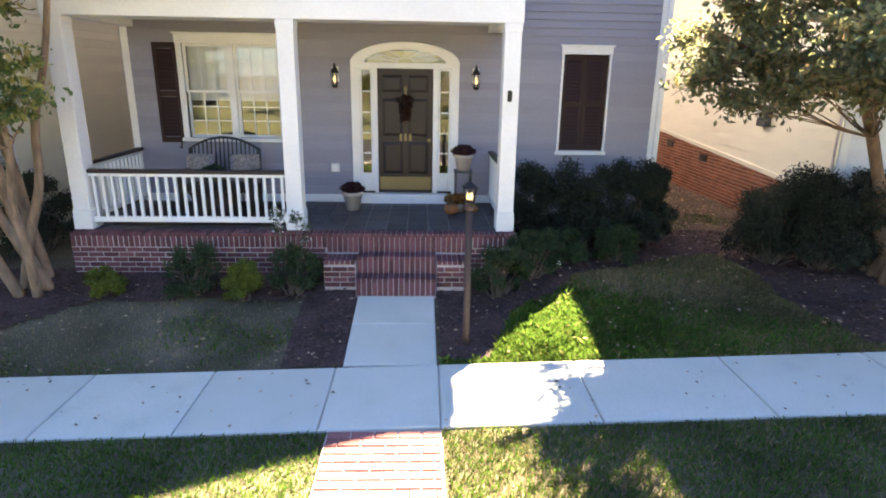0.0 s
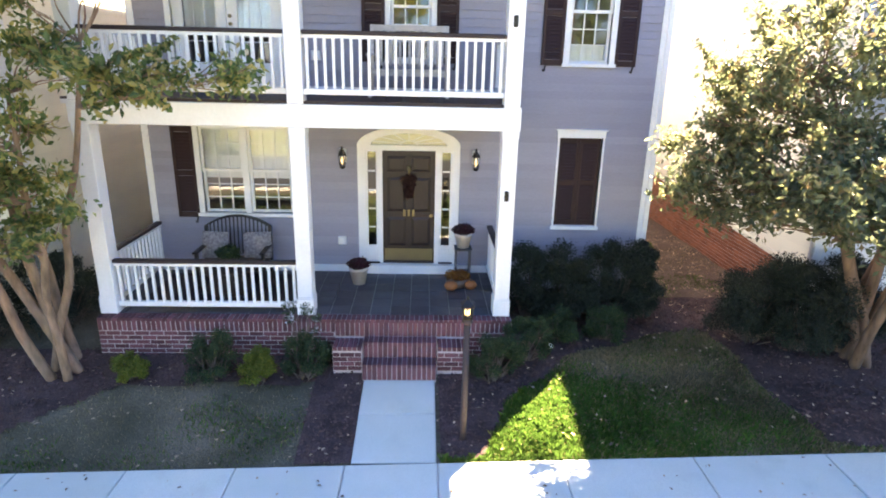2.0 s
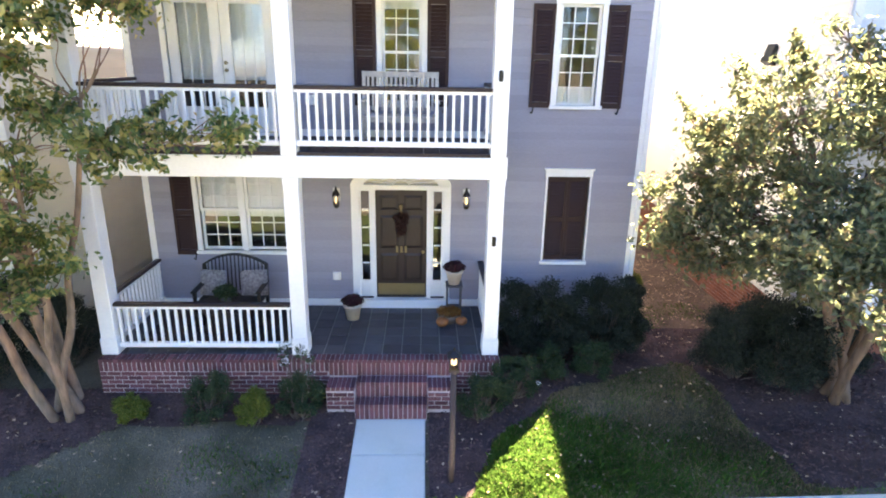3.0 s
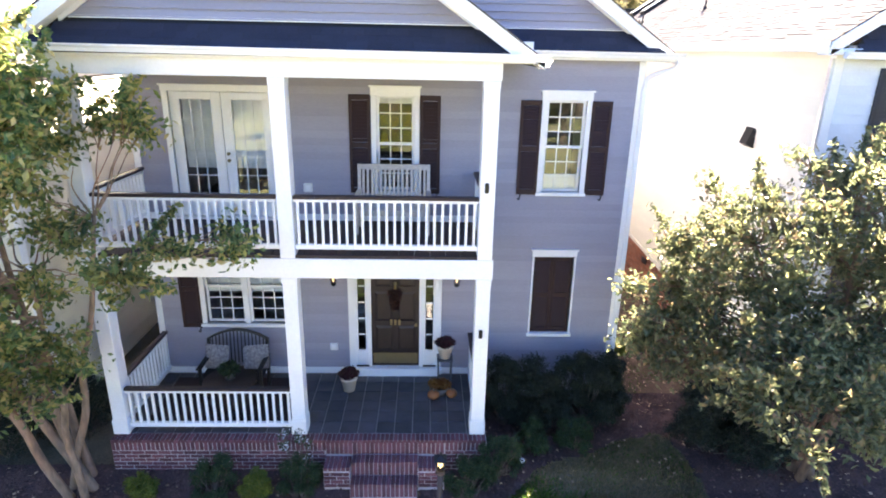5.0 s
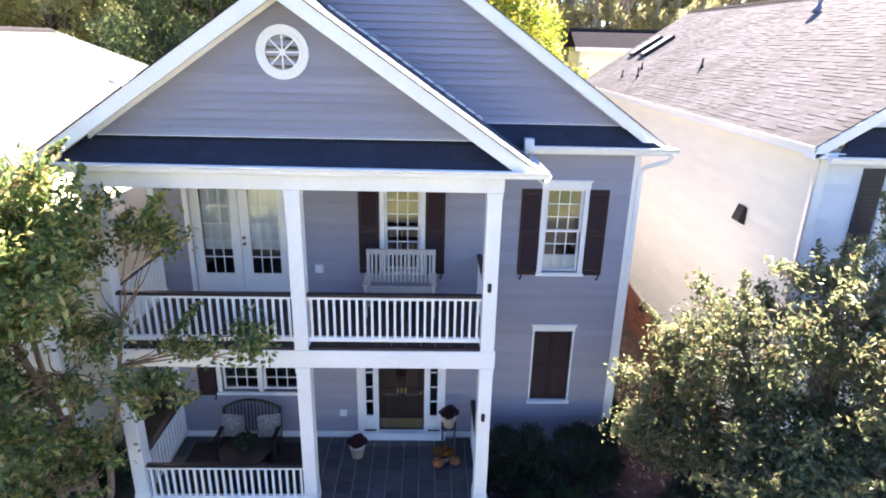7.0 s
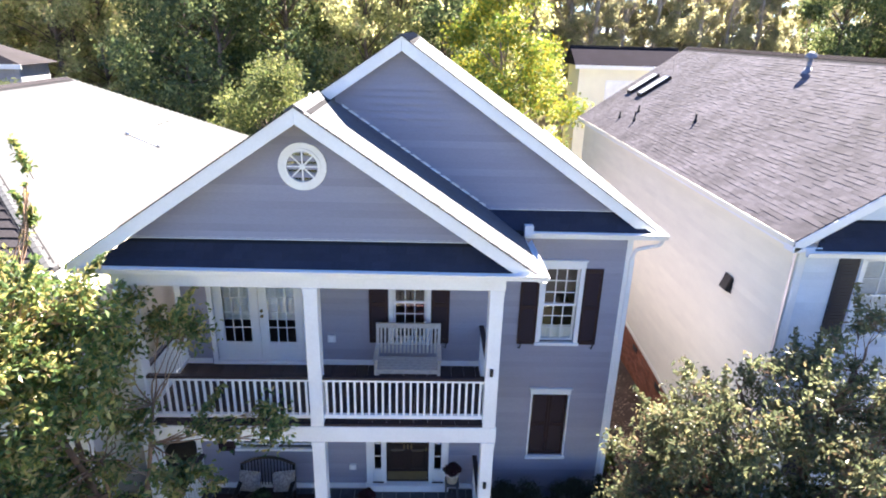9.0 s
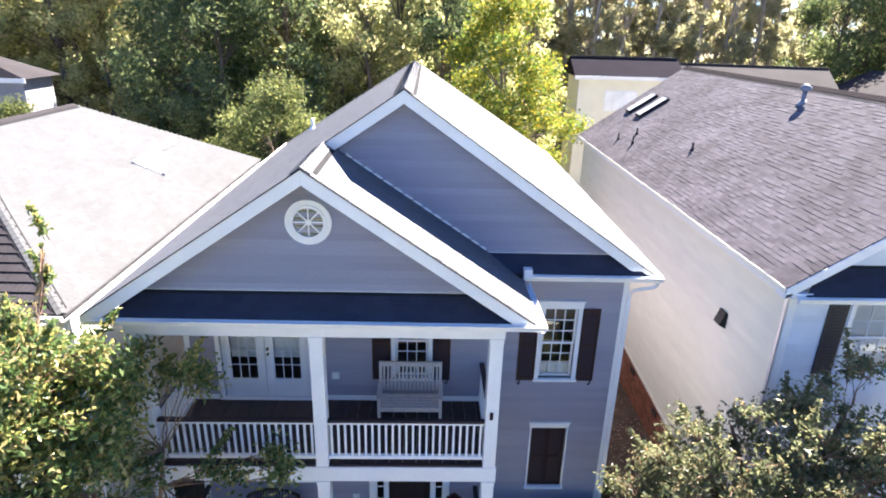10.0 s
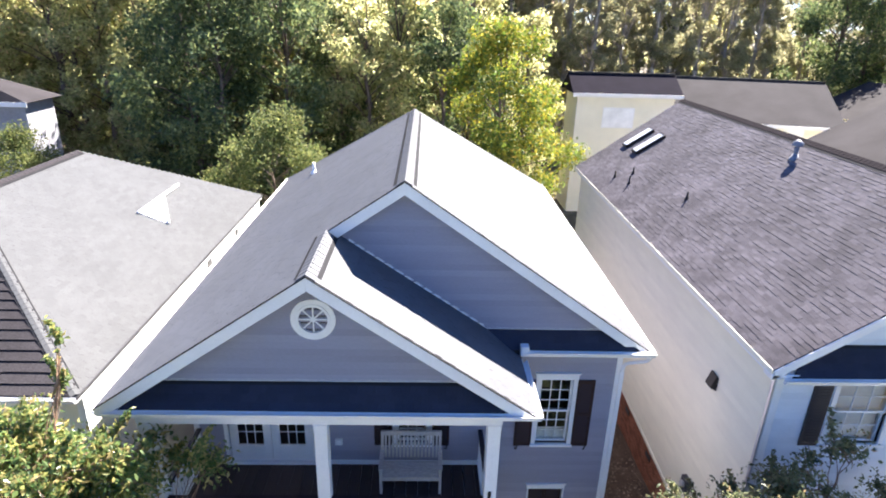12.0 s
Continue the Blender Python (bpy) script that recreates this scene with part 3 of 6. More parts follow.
HIP_Y, RIDGE_END = 12.7, 8.5


def slope_slab(name, corners, material=None, parent=None, thick=T):
    """A roof deck under the four (or three) given corners, which are its upper face."""
    n = len(corners)
    vs = [Vector(c) - Vector((0, 0, 0.004)) for c in corners]
    vs += [v - Vector((0, 0, thick)) for v in vs]
    fs = [tuple(range(n)), tuple(range(2 * n - 1, n - 1, -1))] + [(i, (i + 1) % n, (i + 1) % n + n, i + n) for i in range(n)]
    return part(name, Build().add(vs, fs), material or DECKING, parent or house)


def roof_plane(parent, corners, material, seed, eave, up, limits, run, step=0.14, wide=0.3, deck="roof_deck", butt=0.004):
    """Deck and shingles of one slope. eave: its start; up: the way up the slope; limits: u range by height along the slope."""
    d = slope_slab(deck, corners, None, parent)
    up = Vector(up).normalized()
    flat = Vector((up.x, up.y, 0)).normalized()
    along = Vector((flat.y, -flat.x, 0))
    m = slope_matrix(eave, along, up)
    lo = min(limits(i * step)[0] for i in range(int(run / step) + 1))
    hi = max(limits(i * step)[1] for i in range(int(run / step) + 1))
    return shingles(d, material, m, lo, hi, run, limits, step, wide, seed, butt=butt)


k, k_r = math.hypot(1, PITCH), math.hypot(1, PITCH_R)
# right main slope: up is -x; along is +y reversed
roof_plane(house, [(EAVE_R, R_FRONT, roof_r(EAVE_R)), (EAVE_R, HIP_Y, roof_r(EAVE_R)), (MAIN_X, RIDGE_END, MAIN_Z), (MAIN_X, R_FRONT, MAIN_Z)],
           ROOF, 1, (EAVE_R, 0, roof_r(EAVE_R)), (-1, 0, PITCH_R),
           lambda s: (R_FRONT, HIP_Y + (RIDGE_END - HIP_Y) * s / ((EAVE_R - MAIN_X) * k_r)), (EAVE_R - MAIN_X) * k_r)
# left slope: one plane over main house and porch; its along runs -y
run_l = (MAIN_X - EAVE_L) * k
s_p = (PORCH_X - EAVE_L) * k
slope_slab("roof_deck", [(EAVE_L, P_FRONT, roof_l(EAVE_L)), (PORCH_X, P_FRONT, PORCH_Z), (PORCH_X, R_FRONT, PORCH_Z), (EAVE_L, R_FRONT, roof_l(EAVE_L))])
roof_plane(house, [(EAVE_L, R_FRONT, roof_l(EAVE_L)), (MAIN_X, R_FRONT, MAIN_Z), (MAIN_X, RIDGE_END, MAIN_Z), (EAVE_L, HIP_Y, roof_l(EAVE_L))],
           ROOF, 2, (EAVE_L, 0, roof_l(EAVE_L)), (1, 0, PITCH),
           lambda s: (-(HIP_Y + (RIDGE_END - HIP_Y) * s / run_l), -P_FRONT if s < s_p else -R_FRONT), run_l)
# rear hip
slope_slab("roof_deck", [(EAVE_R, HIP_Y, roof_r(EAVE_R)), (EAVE_L, HIP_Y, roof_l(EAVE_L)), (MAIN_X, RIDGE_END, MAIN_Z)], ROOF)
# porch right slope, running back under the main gable
kp = math.hypot(1, PORCH_PITCH)
roof_plane(house, [(EAVE_P, P_FRONT, roof_p(EAVE_P)), (EAVE_P, 0.3, roof_p(EAVE_P)), (PORCH_X, 0.3, PORCH_Z), (PORCH_X, P_FRONT, PORCH_Z)],
           ROOF, 3, (EAVE_P, 0, roof_p(EAVE_P)), (-1, 0, PORCH_PITCH), lambda s: (P_FRONT, 0.3), (EAVE_P - PORCH_X) * kp)
# pents below the gables, in the shingle whose colour carries their shade
G1, G2 = -1.6, 0.19
PENT1 = [(EAVE_L + 0.36, -2.01, 7.085), (EAVE_P - 0.25, -2.01, 7.085), (EAVE_P - 0.75, G1, 7.435), (EAVE_L + 0.85, G1, 7.435)]
pent_up = Vector((0, G1 + 2.01, 0.35))
roof_plane(house, PENT1, ROOF_PENT_SHADE, 4, (0, -2.01, 7.09), pent_up, lambda s: (EAVE_L + 0.38 + s * 0.85, EAVE_P - 0.28 - s * 0.9), pent_up.length, deck="pent_deck")
PENT2 = [(1.4, -0.1, 7.14), (EAVE_R - 0.24, -0.1, 7.14), (EAVE_R - 0.77, G2, 7.48), (1.4, G2, 7.48)]
pent_up = Vector((0, G2 + 0.1, 0.34))
roof_plane(house, PENT2, ROOF_PENT_SHADE, 5, (0, -0.1, 7.145), pent_up, lambda s: (1.5, EAVE_R - 0.26 - s * 1.15), pent_up.length, deck="pent_deck")


def rake(outline_top, y0, y1, deep, name="rake_board", label="white rake board", parent=None, material=None, cut=None):
    """A board along a sloping roof edge: upper line from a to b, deep metres high; its foot may be cut level at the height cut."""
    (xa, za), (xb, zb) = outline_top
    low = [(xa, za - deep), (xb, zb - deep)]
    if cut is not None and min(za, zb) - deep < cut:
        slope = (zb - za) / (xb - xa)
        xc = xa + (cut - (za - deep)) / slope
        low = [(xa, max(za, cut + 0.01) - 0.01), (xc, cut), (xb, zb - deep)] if za < zb else [(xa, za - deep), (xc, cut), (xb, max(zb, cut + 0.01) - 0.01)]
        if (za < zb and za > cut) or (zb < za and zb > cut):
            low = [(xa, cut), (xc, cut), (xb, zb - deep)] if za < zb else [(xa, za - deep), (xc, cut), (xb, cut)]
    b = Build().prism(low + [(xb, zb), (xa, za)], y0, y1)
    return part(name, b, material or WHITE, parent or house, label, 0.006)


DROP = 0.012
for a, b, y in (((EAVE_L, roof_l(EAVE_L) - DROP), (PORCH_X, PORCH_Z - DROP), P_FRONT), ((PORCH_X, PORCH_Z - DROP), (EAVE_P, roof_p(EAVE_P) - DROP), P_FRONT),
                ((PORCH_X - 0.05, roof_l(PORCH_X - 0.05) - DROP), (MAIN_X, MAIN_Z - DROP), R_FRONT), ((MAIN_X, MAIN_Z - DROP), (EAVE_R, roof_r(EAVE_R) - DROP), R_FRONT)):
    level = 6.985 if y < -1 else 7.03
    rake((a, b), y - 0.03, y - 0.002, 0.24, cut=level)
    rake(((a[0], a[1] - 0.11), (b[0], b[1] - 0.11)), y, (G1 if y < -1 else G2), 0.05, "soffit", "white boxed soffit", cut=level)
    rake(((a[0], a[1] + 0.014), (b[0], b[1] + 0.014)), y - 0.05, y - 0.012, 0.02, "drip_edge", "dark shingle edge", None, DECKING)
    # the sloping frieze ends where it meets the pent
    e0, e1 = [(max(min(q[0], 1.42 if y < -1 else EAVE_R - 0.5), EAVE_L + 0.72), q[1]) for q in (a, b)]
    tilt = (b[1] - a[1]) / (b[0] - a[0])
    e0, e1 = (e0[0], a[1] + tilt * (e0[0] - a[0]) - 0.165), (e1[0], a[1] + tilt * (e1[0] - a[0]) - 0.165)
    rake((e0, e1), (G1 if y < -1 else G2) - 0.06, (G1 if y < -1 else G2) - 0.022, 0.075, "frieze_board", "white sloping frieze board")


def gable(name, y, pts, edge, u0, u1, v0, v1, holes=()):
    b = Build().prism(pts, y, y + 0.12)
    w = part(name, b, SIDING_PLAIN, house)
    lap_boards(w, SIDING, pose(0, y, 0), u0, u1, v0, v1, holes, 0.125, edge, 0.046)
    return w


inset = 0.2
gable("porch_gable", G1, [(-4.5, 7.3), (1.4, 7.3), (PORCH_X, PORCH_Z - inset)], lambda v: (PORCH_X - (PORCH_Z - inset - v) / PITCH, PORCH_X + (PORCH_Z - inset - v) / PORCH_PITCH),
      -4.4, 1.35, 7.44, PORCH_Z - inset - 0.05, [])
gable("main_gable", G2, [(-4.0, 7.3), (EAVE_R - 0.45, 7.3), (MAIN_X, MAIN_Z - inset)],
      lambda v: (max(MAIN_X - (MAIN_Z - inset - v) / PITCH, PORCH_X + (PORCH_Z - v) / PORCH_PITCH - 0.02), MAIN_X + (MAIN_Z - inset - v) / PITCH_R), -1.7, EAVE_R - 0.4, 7.48, MAIN_Z - inset - 0.05)
part("flashing", Build().box(-4.3, G1 - 0.04, 7.425, 1.2, G1 - 0.018, 7.465), WHITE, house, "white flashing strip", 0.003)
part("flashing", Build().box(1.4, G2 - 0.04, 7.465, EAVE_R - 0.62, G2 - 0.018, 7.505), WHITE, house, "white flashing strip", 0.003)
rake(((-1.2, roof_p(-1.2) + 0.05), (1.42, roof_p(1.42) + 0.05)), G2 - 0.04, G2 - 0.018, 0.05, "flashing", "white flashing strip")


def gutter(parent, p0, p1, out, label="white metal gutter"):
    """A K-profile gutter from p0 to p1 (its back upper edge), out: unit way outwards."""
    p0, p1, out = Vector(p0), Vector(p1), Vector(out)
    prof = [(0, 0), (0, -0.1), (0.07, -0.1), (0.085, -0.05), (0.11, -0.02), (0.11, 0), (0.1, 0), (0.1, -0.015), (0.075, -0.045), (0.062, -0.09), (0.01, -0.09), (0.01, 0)]
    n = len(prof)
    vs = [p + out * a + Vector((0, 0, b)) for p in (p0, p1) for a, b in prof]
    fs = [(i, (i + 1) % n, (i + 1) % n + n, i + n) for i in range(n)] + [tuple(range(n)), tuple(range(2 * n - 1, n - 1, -1))]
    return part("gutter", Build().add(vs, fs), WHITE, parent, label)


gutter(house, (EAVE_R, R_FRONT, roof_r(EAVE_R)), (EAVE_R, HIP_Y, roof_r(EAVE_R)), (1, 0, 0))
gutter(house, (EAVE_L, P_FRONT, roof_l(EAVE_L) - 0.02), (EAVE_L, HIP_Y, roof_l(EAVE_L) - 0.02), (-1, 0, 0))
gutter(house, (EAVE_P, P_FRONT, roof_p(EAVE_P)), (EAVE_P, -0.22, roof_p(EAVE_P) + 0.01), (1, 0, 0))
gutter(house, (2.15, -0.1, 7.135), (EAVE_R + 0.06, -0.1, 7.125), (0, -1, 0))
gutter(house, (EAVE_L + 0.15, -2.01, 7.1), (EAVE_P + 0.06, -2.01, 7.07), (0, -1, 0))
part("eave_soffit", Build().box(EAVE_L + 0.02, -2.0, 6.95, EAVE_P - 0.02, -1.62, 6.99), WHITE, house, "white porch eave soffit", 0.004)
part("eave_soffit", Build().box(1.62, -0.1, 6.99, EAVE_R - 0.02, WALL_Y - 0.002, 7.03), WHITE, house, "white eave soffit", 0.004)
part("eave_return", Build().box(2.13, -0.2, 7.06, 2.29, -0.04, 7.26), WHITE, house, "white gutter end box", 0.006)
dp = Build().box(RIGHT - 0.02, WALL_Y - 0.08, 0.5, RIGHT + 0.06, WALL_Y - 0.005, 6.55)
dp.path([(RIGHT + 0.02, WALL_Y - 0.04, 6.5), (RIGHT + 0.06, WALL_Y - 0.06, 6.72), (RIGHT + 0.26, 0.0, 6.82), (EAVE_R - 0.06, -0.05, 6.88), (EAVE_R, -0.1, 7.02)], [0.038] * 5, 8)
part("downpipe", dp, WHITE, house, "white downpipe")


def ridge_cap(parent, p0, p1, material, slope=PITCH, step=0.16, wide=0.15):
    p0, p1 = Vector(p0), Vector(p1)
    n = max(1, int((p1 - p0).length / step))
    d = (p1 - p0) / n
    side = Vector((d.y, -d.x, 0)).normalized() * wide

    def cap():
        a, c = Vector((0, 0, 0)), d * 1.15
        drop = Vector((0, 0, wide * slope))
        up0, up1 = Vector((0, 0, 0.028)), Vector((0, 0, 0.019))
        return Build().add([a + side - drop + up0, a + up0, a - side - drop + up0, c + side - drop + up1, c + up1, c - side - drop + up1], [(0, 1, 4, 3), (1, 2, 5, 4), (0, 3, 5, 2), (0, 2, 1), (3, 4, 5)])
    vent = Build()
    e0, e1 = p0 + d + Vector((0, 0, 0.012)), p1 + Vector((0, 0, 0.012))
    far, low = side * 1.42, Vector((0, 0, wide * slope * 1.42))
    vent.add([e0 + far - low, e0, e0 - far - low, e1 + far - low, e1, e1 - far - low], [(0, 1, 4, 3), (1, 2, 5, 4), (0, 3, 5, 2)])
    rv = part("ridge_vent", vent, DECKING, parent, "dark ridge vent")
    for i in range(n):
        piece("ridge_shingle", ("cap", material.name, wide, tuple(round(k, 4) for k in d)), cap, material, rv, Matrix.Translation(p0 + d * i))
    return rv


ridge_cap(house, (MAIN_X, R_FRONT - 0.02, MAIN_Z), (MAIN_X, RIDGE_END, MAIN_Z), ROOF)
ridge_cap(house, (PORCH_X, P_FRONT - 0.02, PORCH_Z), (PORCH_X, R_FRONT, PORCH_Z), ROOF)
ridge_cap(house, (MAIN_X, RIDGE_END, MAIN_Z), (EAVE_R, HIP_Y, roof_r(EAVE_R)), ROOF)
ridge_cap(house, (MAIN_X, RIDGE_END, MAIN_Z), (EAVE_L, HIP_Y, roof_l(EAVE_L)), ROOF)
vp = Build().tube((-3.5, 9.2, roof_l(-3.5) - 0.05), (-3.5, 9.2, roof_l(-3.5) + 0.35), 0.05)
vp.lathe([(0.13, -0.02), (0.06, 0.1), (0.05, 0.1)], (-3.5, 9.2, roof_l(-3.5)))
part("roof_vent", vp, WHITE, house, "white plumbing vent pipe")

# round gable window
rw = Build()
cx, cz = -1.57, 8.61


def ring(b, x, z, ri, ro, y0, y1, n=40, a0=0.0, a1=2 * math.pi, sq=1.0, sqi=None):
    sqi = sq if sqi is None else sqi
    full = abs(a1 - a0 - 2 * math.pi) < 1e-6
    m = n if full else n + 1
    vs = []
    for i in range(m):
        a = a0 + (a1 - a0) * i / n
        c, s = math.cos(a), math.sin(a)
        vs += [(x + ri * c, y0, z + ri * sqi * s), (x + ro * c, y0, z + ro * sq * s), (x + ro * c, y1, z + ro * sq * s), (x + ri * c, y1, z + ri * sqi * s)]
    fs = []
    for i in range(n):
        p, q = 4 * i, 4 * ((i + 1) % m)
        fs += [(p, p + 1, q + 1, q), (p + 1, p + 2, q + 2, q + 1), (p + 2, p + 3, q + 3, q + 2), (p + 3, p, q, q + 3)]
    b.add(vs, fs)


ring(rw, cx, cz, 0.25, 0.365, G1 - 0.06, G1)
ring(rw, cx, cz, 0.235, 0.28, G1 - 0.075, G1 - 0.02)
round_window = part("round_window", rw, WHITE, house, "white round gable window")
sp = Build()
for i in range(4):
    sp.box(-0.24, G1 - 0.05, -0.011, 0.24, G1 - 0.03, 0.011, Matrix.Translation((cx, 0, cz)) @ Matrix.Rotation(math.pi * i / 4, 4, "Y"))
ring(sp, cx, cz, 0.0, 0.045, G1 - 0.056, G1 - 0.028, 12)
part("muntins", sp, WHITE, round_window)
gp = Build()
gp.add([(cx + 0.25 * math.cos(2 * math.pi * i / 32), G1 - 0.0265, cz + 0.25 * math.sin(2 * math.pi * i / 32)) for i in range(32)], [tuple(range(32))])
# flat black disc added for the darkness behind the pane
bk = Build()
bk.add([(cx + 0.25 * math.cos(2 * math.pi * i / 32), G1 - 0.02, cz + 0.25 * math.sin(2 * math.pi * i / 32)) for i in range(32)], [tuple(range(32))])
part("pane", gp, GLASS, round_window)
part("backing", bk, BLACKMETAL, round_window)

# porch: foundation, floors, beams, columns
PF, PY = 0.94, -2.03
found = part("porch_foundation", Build().box(-4.58, PY + 0.003, 0.1, 1.62, WALL_Y, PF - 0.05), MORTAR, house)
upper = part("upper_porch_floor", Build().box(LEFT - 0.1, -1.84, 4.02, 1.6, WALL_Y, 4.08), WHITE, house, "white porch ceiling and dark deck")
nb = 26
for i in range(nb):
    w = (1.6 - (LEFT - 0.1)) / nb
    piece("deck_board", ("deck", round(w, 4)), lambda w=w: brick_build(w - 0.006, 1.84 + WALL_Y - 0.01, 0.03, 0.004), DECK, upper, pose(LEFT - 0.1 + w * i, -1.84, 4.08))
part("porch_ceiling", Build().box(LEFT - 0.1, -1.7, 3.86, 1.55, WALL_Y, 3.9), WHITE, house, "white lower porch ceiling")
part("porch_ceiling", Build().box(LEFT - 0.1, -1.7, 6.84, 1.55, WALL_Y, 6.88), WHITE, house, "white upper porch ceiling")
for z0, z1 in ((3.755, 4.07), (6.708, 6.97)):
    part("porch_beam", Build().box(-4.6, -1.87, z0, 1.6, -1.61, z1), WHITE, house, "white porch beam", 0.008)
    part("porch_beam", Build().box(-4.6, -1.61, z0, -4.34, WALL_Y - 0.01, z1), WHITE, house, "white side porch beam", 0.008)
    part("porch_beam", Build().box(1.34, -1.61, z0, 1.6, WALL_Y - 0.01, z1), WHITE, house, "white side porch beam", 0.008)
part("floor_edge", Build().box(-4.58, -1.85, 4.06, 1.58, -1.8, 4.115), DARKRAIL, house, "dark upper floor edge")


def column(x, z0, z1):
    h = 0.113
    c = part("column", Build().box(x - h, -1.87 + 0.002, z0, x + h, -1.61, z1), WHITE, house, "white square porch column", 0.008)
    if z0 < 2:
        part("column_base", Build().box(x - h - 0.014, -1.884, z0, x + h + 0.014, -1.596, z0 + 0.26).box(x - h - 0.007, -1.877, z0 + 0.26, x + h + 0.007, -1.603, z0 + 0.285), WHITE, c, "", 0.005)
    part("column_capital", Build().box(x - h - 0.006, -1.876, z1 - 0.1, x + h + 0.006, -1.604, z1 - 0.002), WHITE, c, "", 0.003)


for x in (-4.46, -1.52, 1.465):
    column(x, PF, 3.755)
    column(x, 4.072, 6.708)


def railing(p0, p1, z, top):
    """A rail between posts, from p0 to p1 (x, y), over a floor at z, cap at top."""
    a, b = Vector((*p0, 0)), Vector((*p1, 0))
    l = (b - a).length
    m = Matrix.Translation(a) @ (b - a).to_track_quat("X", "Z").to_matrix().to_4x4()
    cap = part("top_rail", Build(m).box(0, -0.05, top - 0.055, l, 0.05, top), DARKRAIL, house, "dark stained hand rail", 0.01)
    part("under_rail", Build(m).box(0, -0.025, top - 0.1, l, 0.025, top - 0.056), WHITE, cap, "white under rail")
    part("bottom_rail", Build(m).box(0, -0.035, z + 0.09, l, 0.035, z + 0.165), WHITE, cap, "white bottom rail", 0.005)
    n = max(2, round(l / 0.121))
    h = round(top - 0.1 - z - 0.165, 3)
    for i in range(n):
        piece("baluster", ("baluster", h), lambda h=h: Build().box(-0.019, -0.019, 0, 0.019, 0.019, h), WHITE, cap, m @ pose(l * (i + 0.5) / n, 0, z + 0.165))


railing((-4.347, -1.77), (-1.633, -1.77), PF, 1.775)
for x0, x1 in ((-4.347, -1.633), (-1.407, 1.352)):
    railing((x0, -1.77), (x1, -1.77), 4.11, 5.035)
railing((-4.46, WALL_Y - 0.02), (-4.46, -1.61), PF, 1.85)
railing((-4.46, WALL_Y - 0.02), (-4.46, -1.61), 4.11, 5.05)
railing((1.46, WALL_Y - 0.02), (1.46, -1.61), 4.11, 5.05)
railing((1.46, WALL_Y - 0.02), (1.46, -1.61), PF, 1.85)
for z in (2.83, 5.2):
    s = thing("wall_sensor", "small black sensor on a white porch column", "sensor", (1.45, -1.87, z), group="column sensors")
    part("sensor_body", Build().box(-0.03, -0.035, -0.075, 0.03, 0.0, 0.075), BLACKMETAL, s, bevel=0.012)

# front windows


def casing(parent, label, x0, x1, z0, z1, w=0.09, head=0.17, sill=True, y=WALL_Y, name="window"):
    """A window's head with its side casings, cornice and sill as parts."""
    win = part(name, Build().box(x0 - w - 0.01, y - 0.05, z1, x1 + w + 0.01, y + 0.14, z1 + head - 0.03), WHITE, parent, label, 0.004)
    part("cornice", Build().box(x0 - w - 0.035, y - 0.075, z1 + head - 0.03, x1 + w + 0.035, y + 0.02, z1 + head), WHITE, win, "", 0.004)
    for a, b in ((x0 - w, x0), (x1, x1 + w)):
        part("side_casing", Build().box(a, y - 0.045, z0, b, y + 0.14, z1), WHITE, win, "", 0.004)
    if sill:
        part("sill", Build().box(x0 - w - 0.02, y - 0.08, z0 - 0.06, x1 + w + 0.02, y + 0.14, z0 - 0.0), WHITE, win, "", 0.004)
    return win


def lights(parent, x0, x1, z0, z1, y, cols, rows, stile=0.045, mun=0.018, label="white sash"):
    """One sash: stiles, muntin bars and each pane."""
    b = Build()
    b.box(x0, y - 0.02, z0, x0 + stile, y + 0.02, z1).box(x1 - stile, y - 0.02, z0, x1, y + 0.02, z1)
    b.box(x0 + stile, y - 0.02, z0, x1 - stile, y + 0.02, z0 + stile).box(x0 + stile, y - 0.02, z1 - stile, x1 - stile, y + 0.02, z1)
    a, c, d, e = x0 + stile, x1 - stile, z0 + stile, z1 - stile
    for i in range(1, cols):
        x = a + (c - a) * i / cols
        b.box(x - mun / 2, y - 0.014, d, x + mun / 2, y + 0.014, e)
    for j in range(1, rows):
        z = d + (e - d) * j / rows
        for i in range(cols):
            b.box(a + (c - a) * i / cols + mun / 2, y - 0.013, z - mun / 2, a + (c - a) * (i + 1) / cols - mun / 2, y + 0.013, z + mun / 2)
    part("sash", b, WHITE, parent, label)
    w, h = round((c - a) / cols, 3), round((e - d) / rows, 3)
    for i in range(cols):
        for j in range(rows):
            ob = piece("pane", ("pane", w, h), lambda w=w, h=h: Build().add([(0, 0, 0), (w, 0, 0), (w, 0, h), (0, 0, h)], [(0, 1, 2, 3)]), GLASS, parent, pose(a + (c - a) * i / cols, y, d + (e - d) * j / rows))
            ob.visible_shadow = False


def sash_window(x0, x1, z0, z1, split=1, label="white double-hung window"):
    win = casing(house, label, x0, x1, z0, z1)
    w = (x1 - x0 - 0.09 * (split - 1)) / split
    for i in range(1, split):
        part("mullion", Build().box(x0 + i * w + (i - 1) * 0.09, WALL_Y - 0.03, z0, x0 + i * w + i * 0.09, WALL_Y + 0.13, z1), WHITE, win, "", 0.004)
    for i in range(split):
        a = x0 + i * (w + 0.09)
        mid = (z0 + z1) / 2
        lights(win, a, a + w, mid - 0.02, z1, WALL_Y + 0.04, 3, 3)
        lights(win, a, a + w, z0, mid + 0.025, WALL_Y + 0.085, 3, 3)
    return win


sash_window(-3.62, -2.08, 2.02, 3.52, 2, "white paired double-hung window")
sash_window(2.65, 3.34, 4.69, 6.32)
sash_window(-0.315, 0.345, 4.68, 6.345)


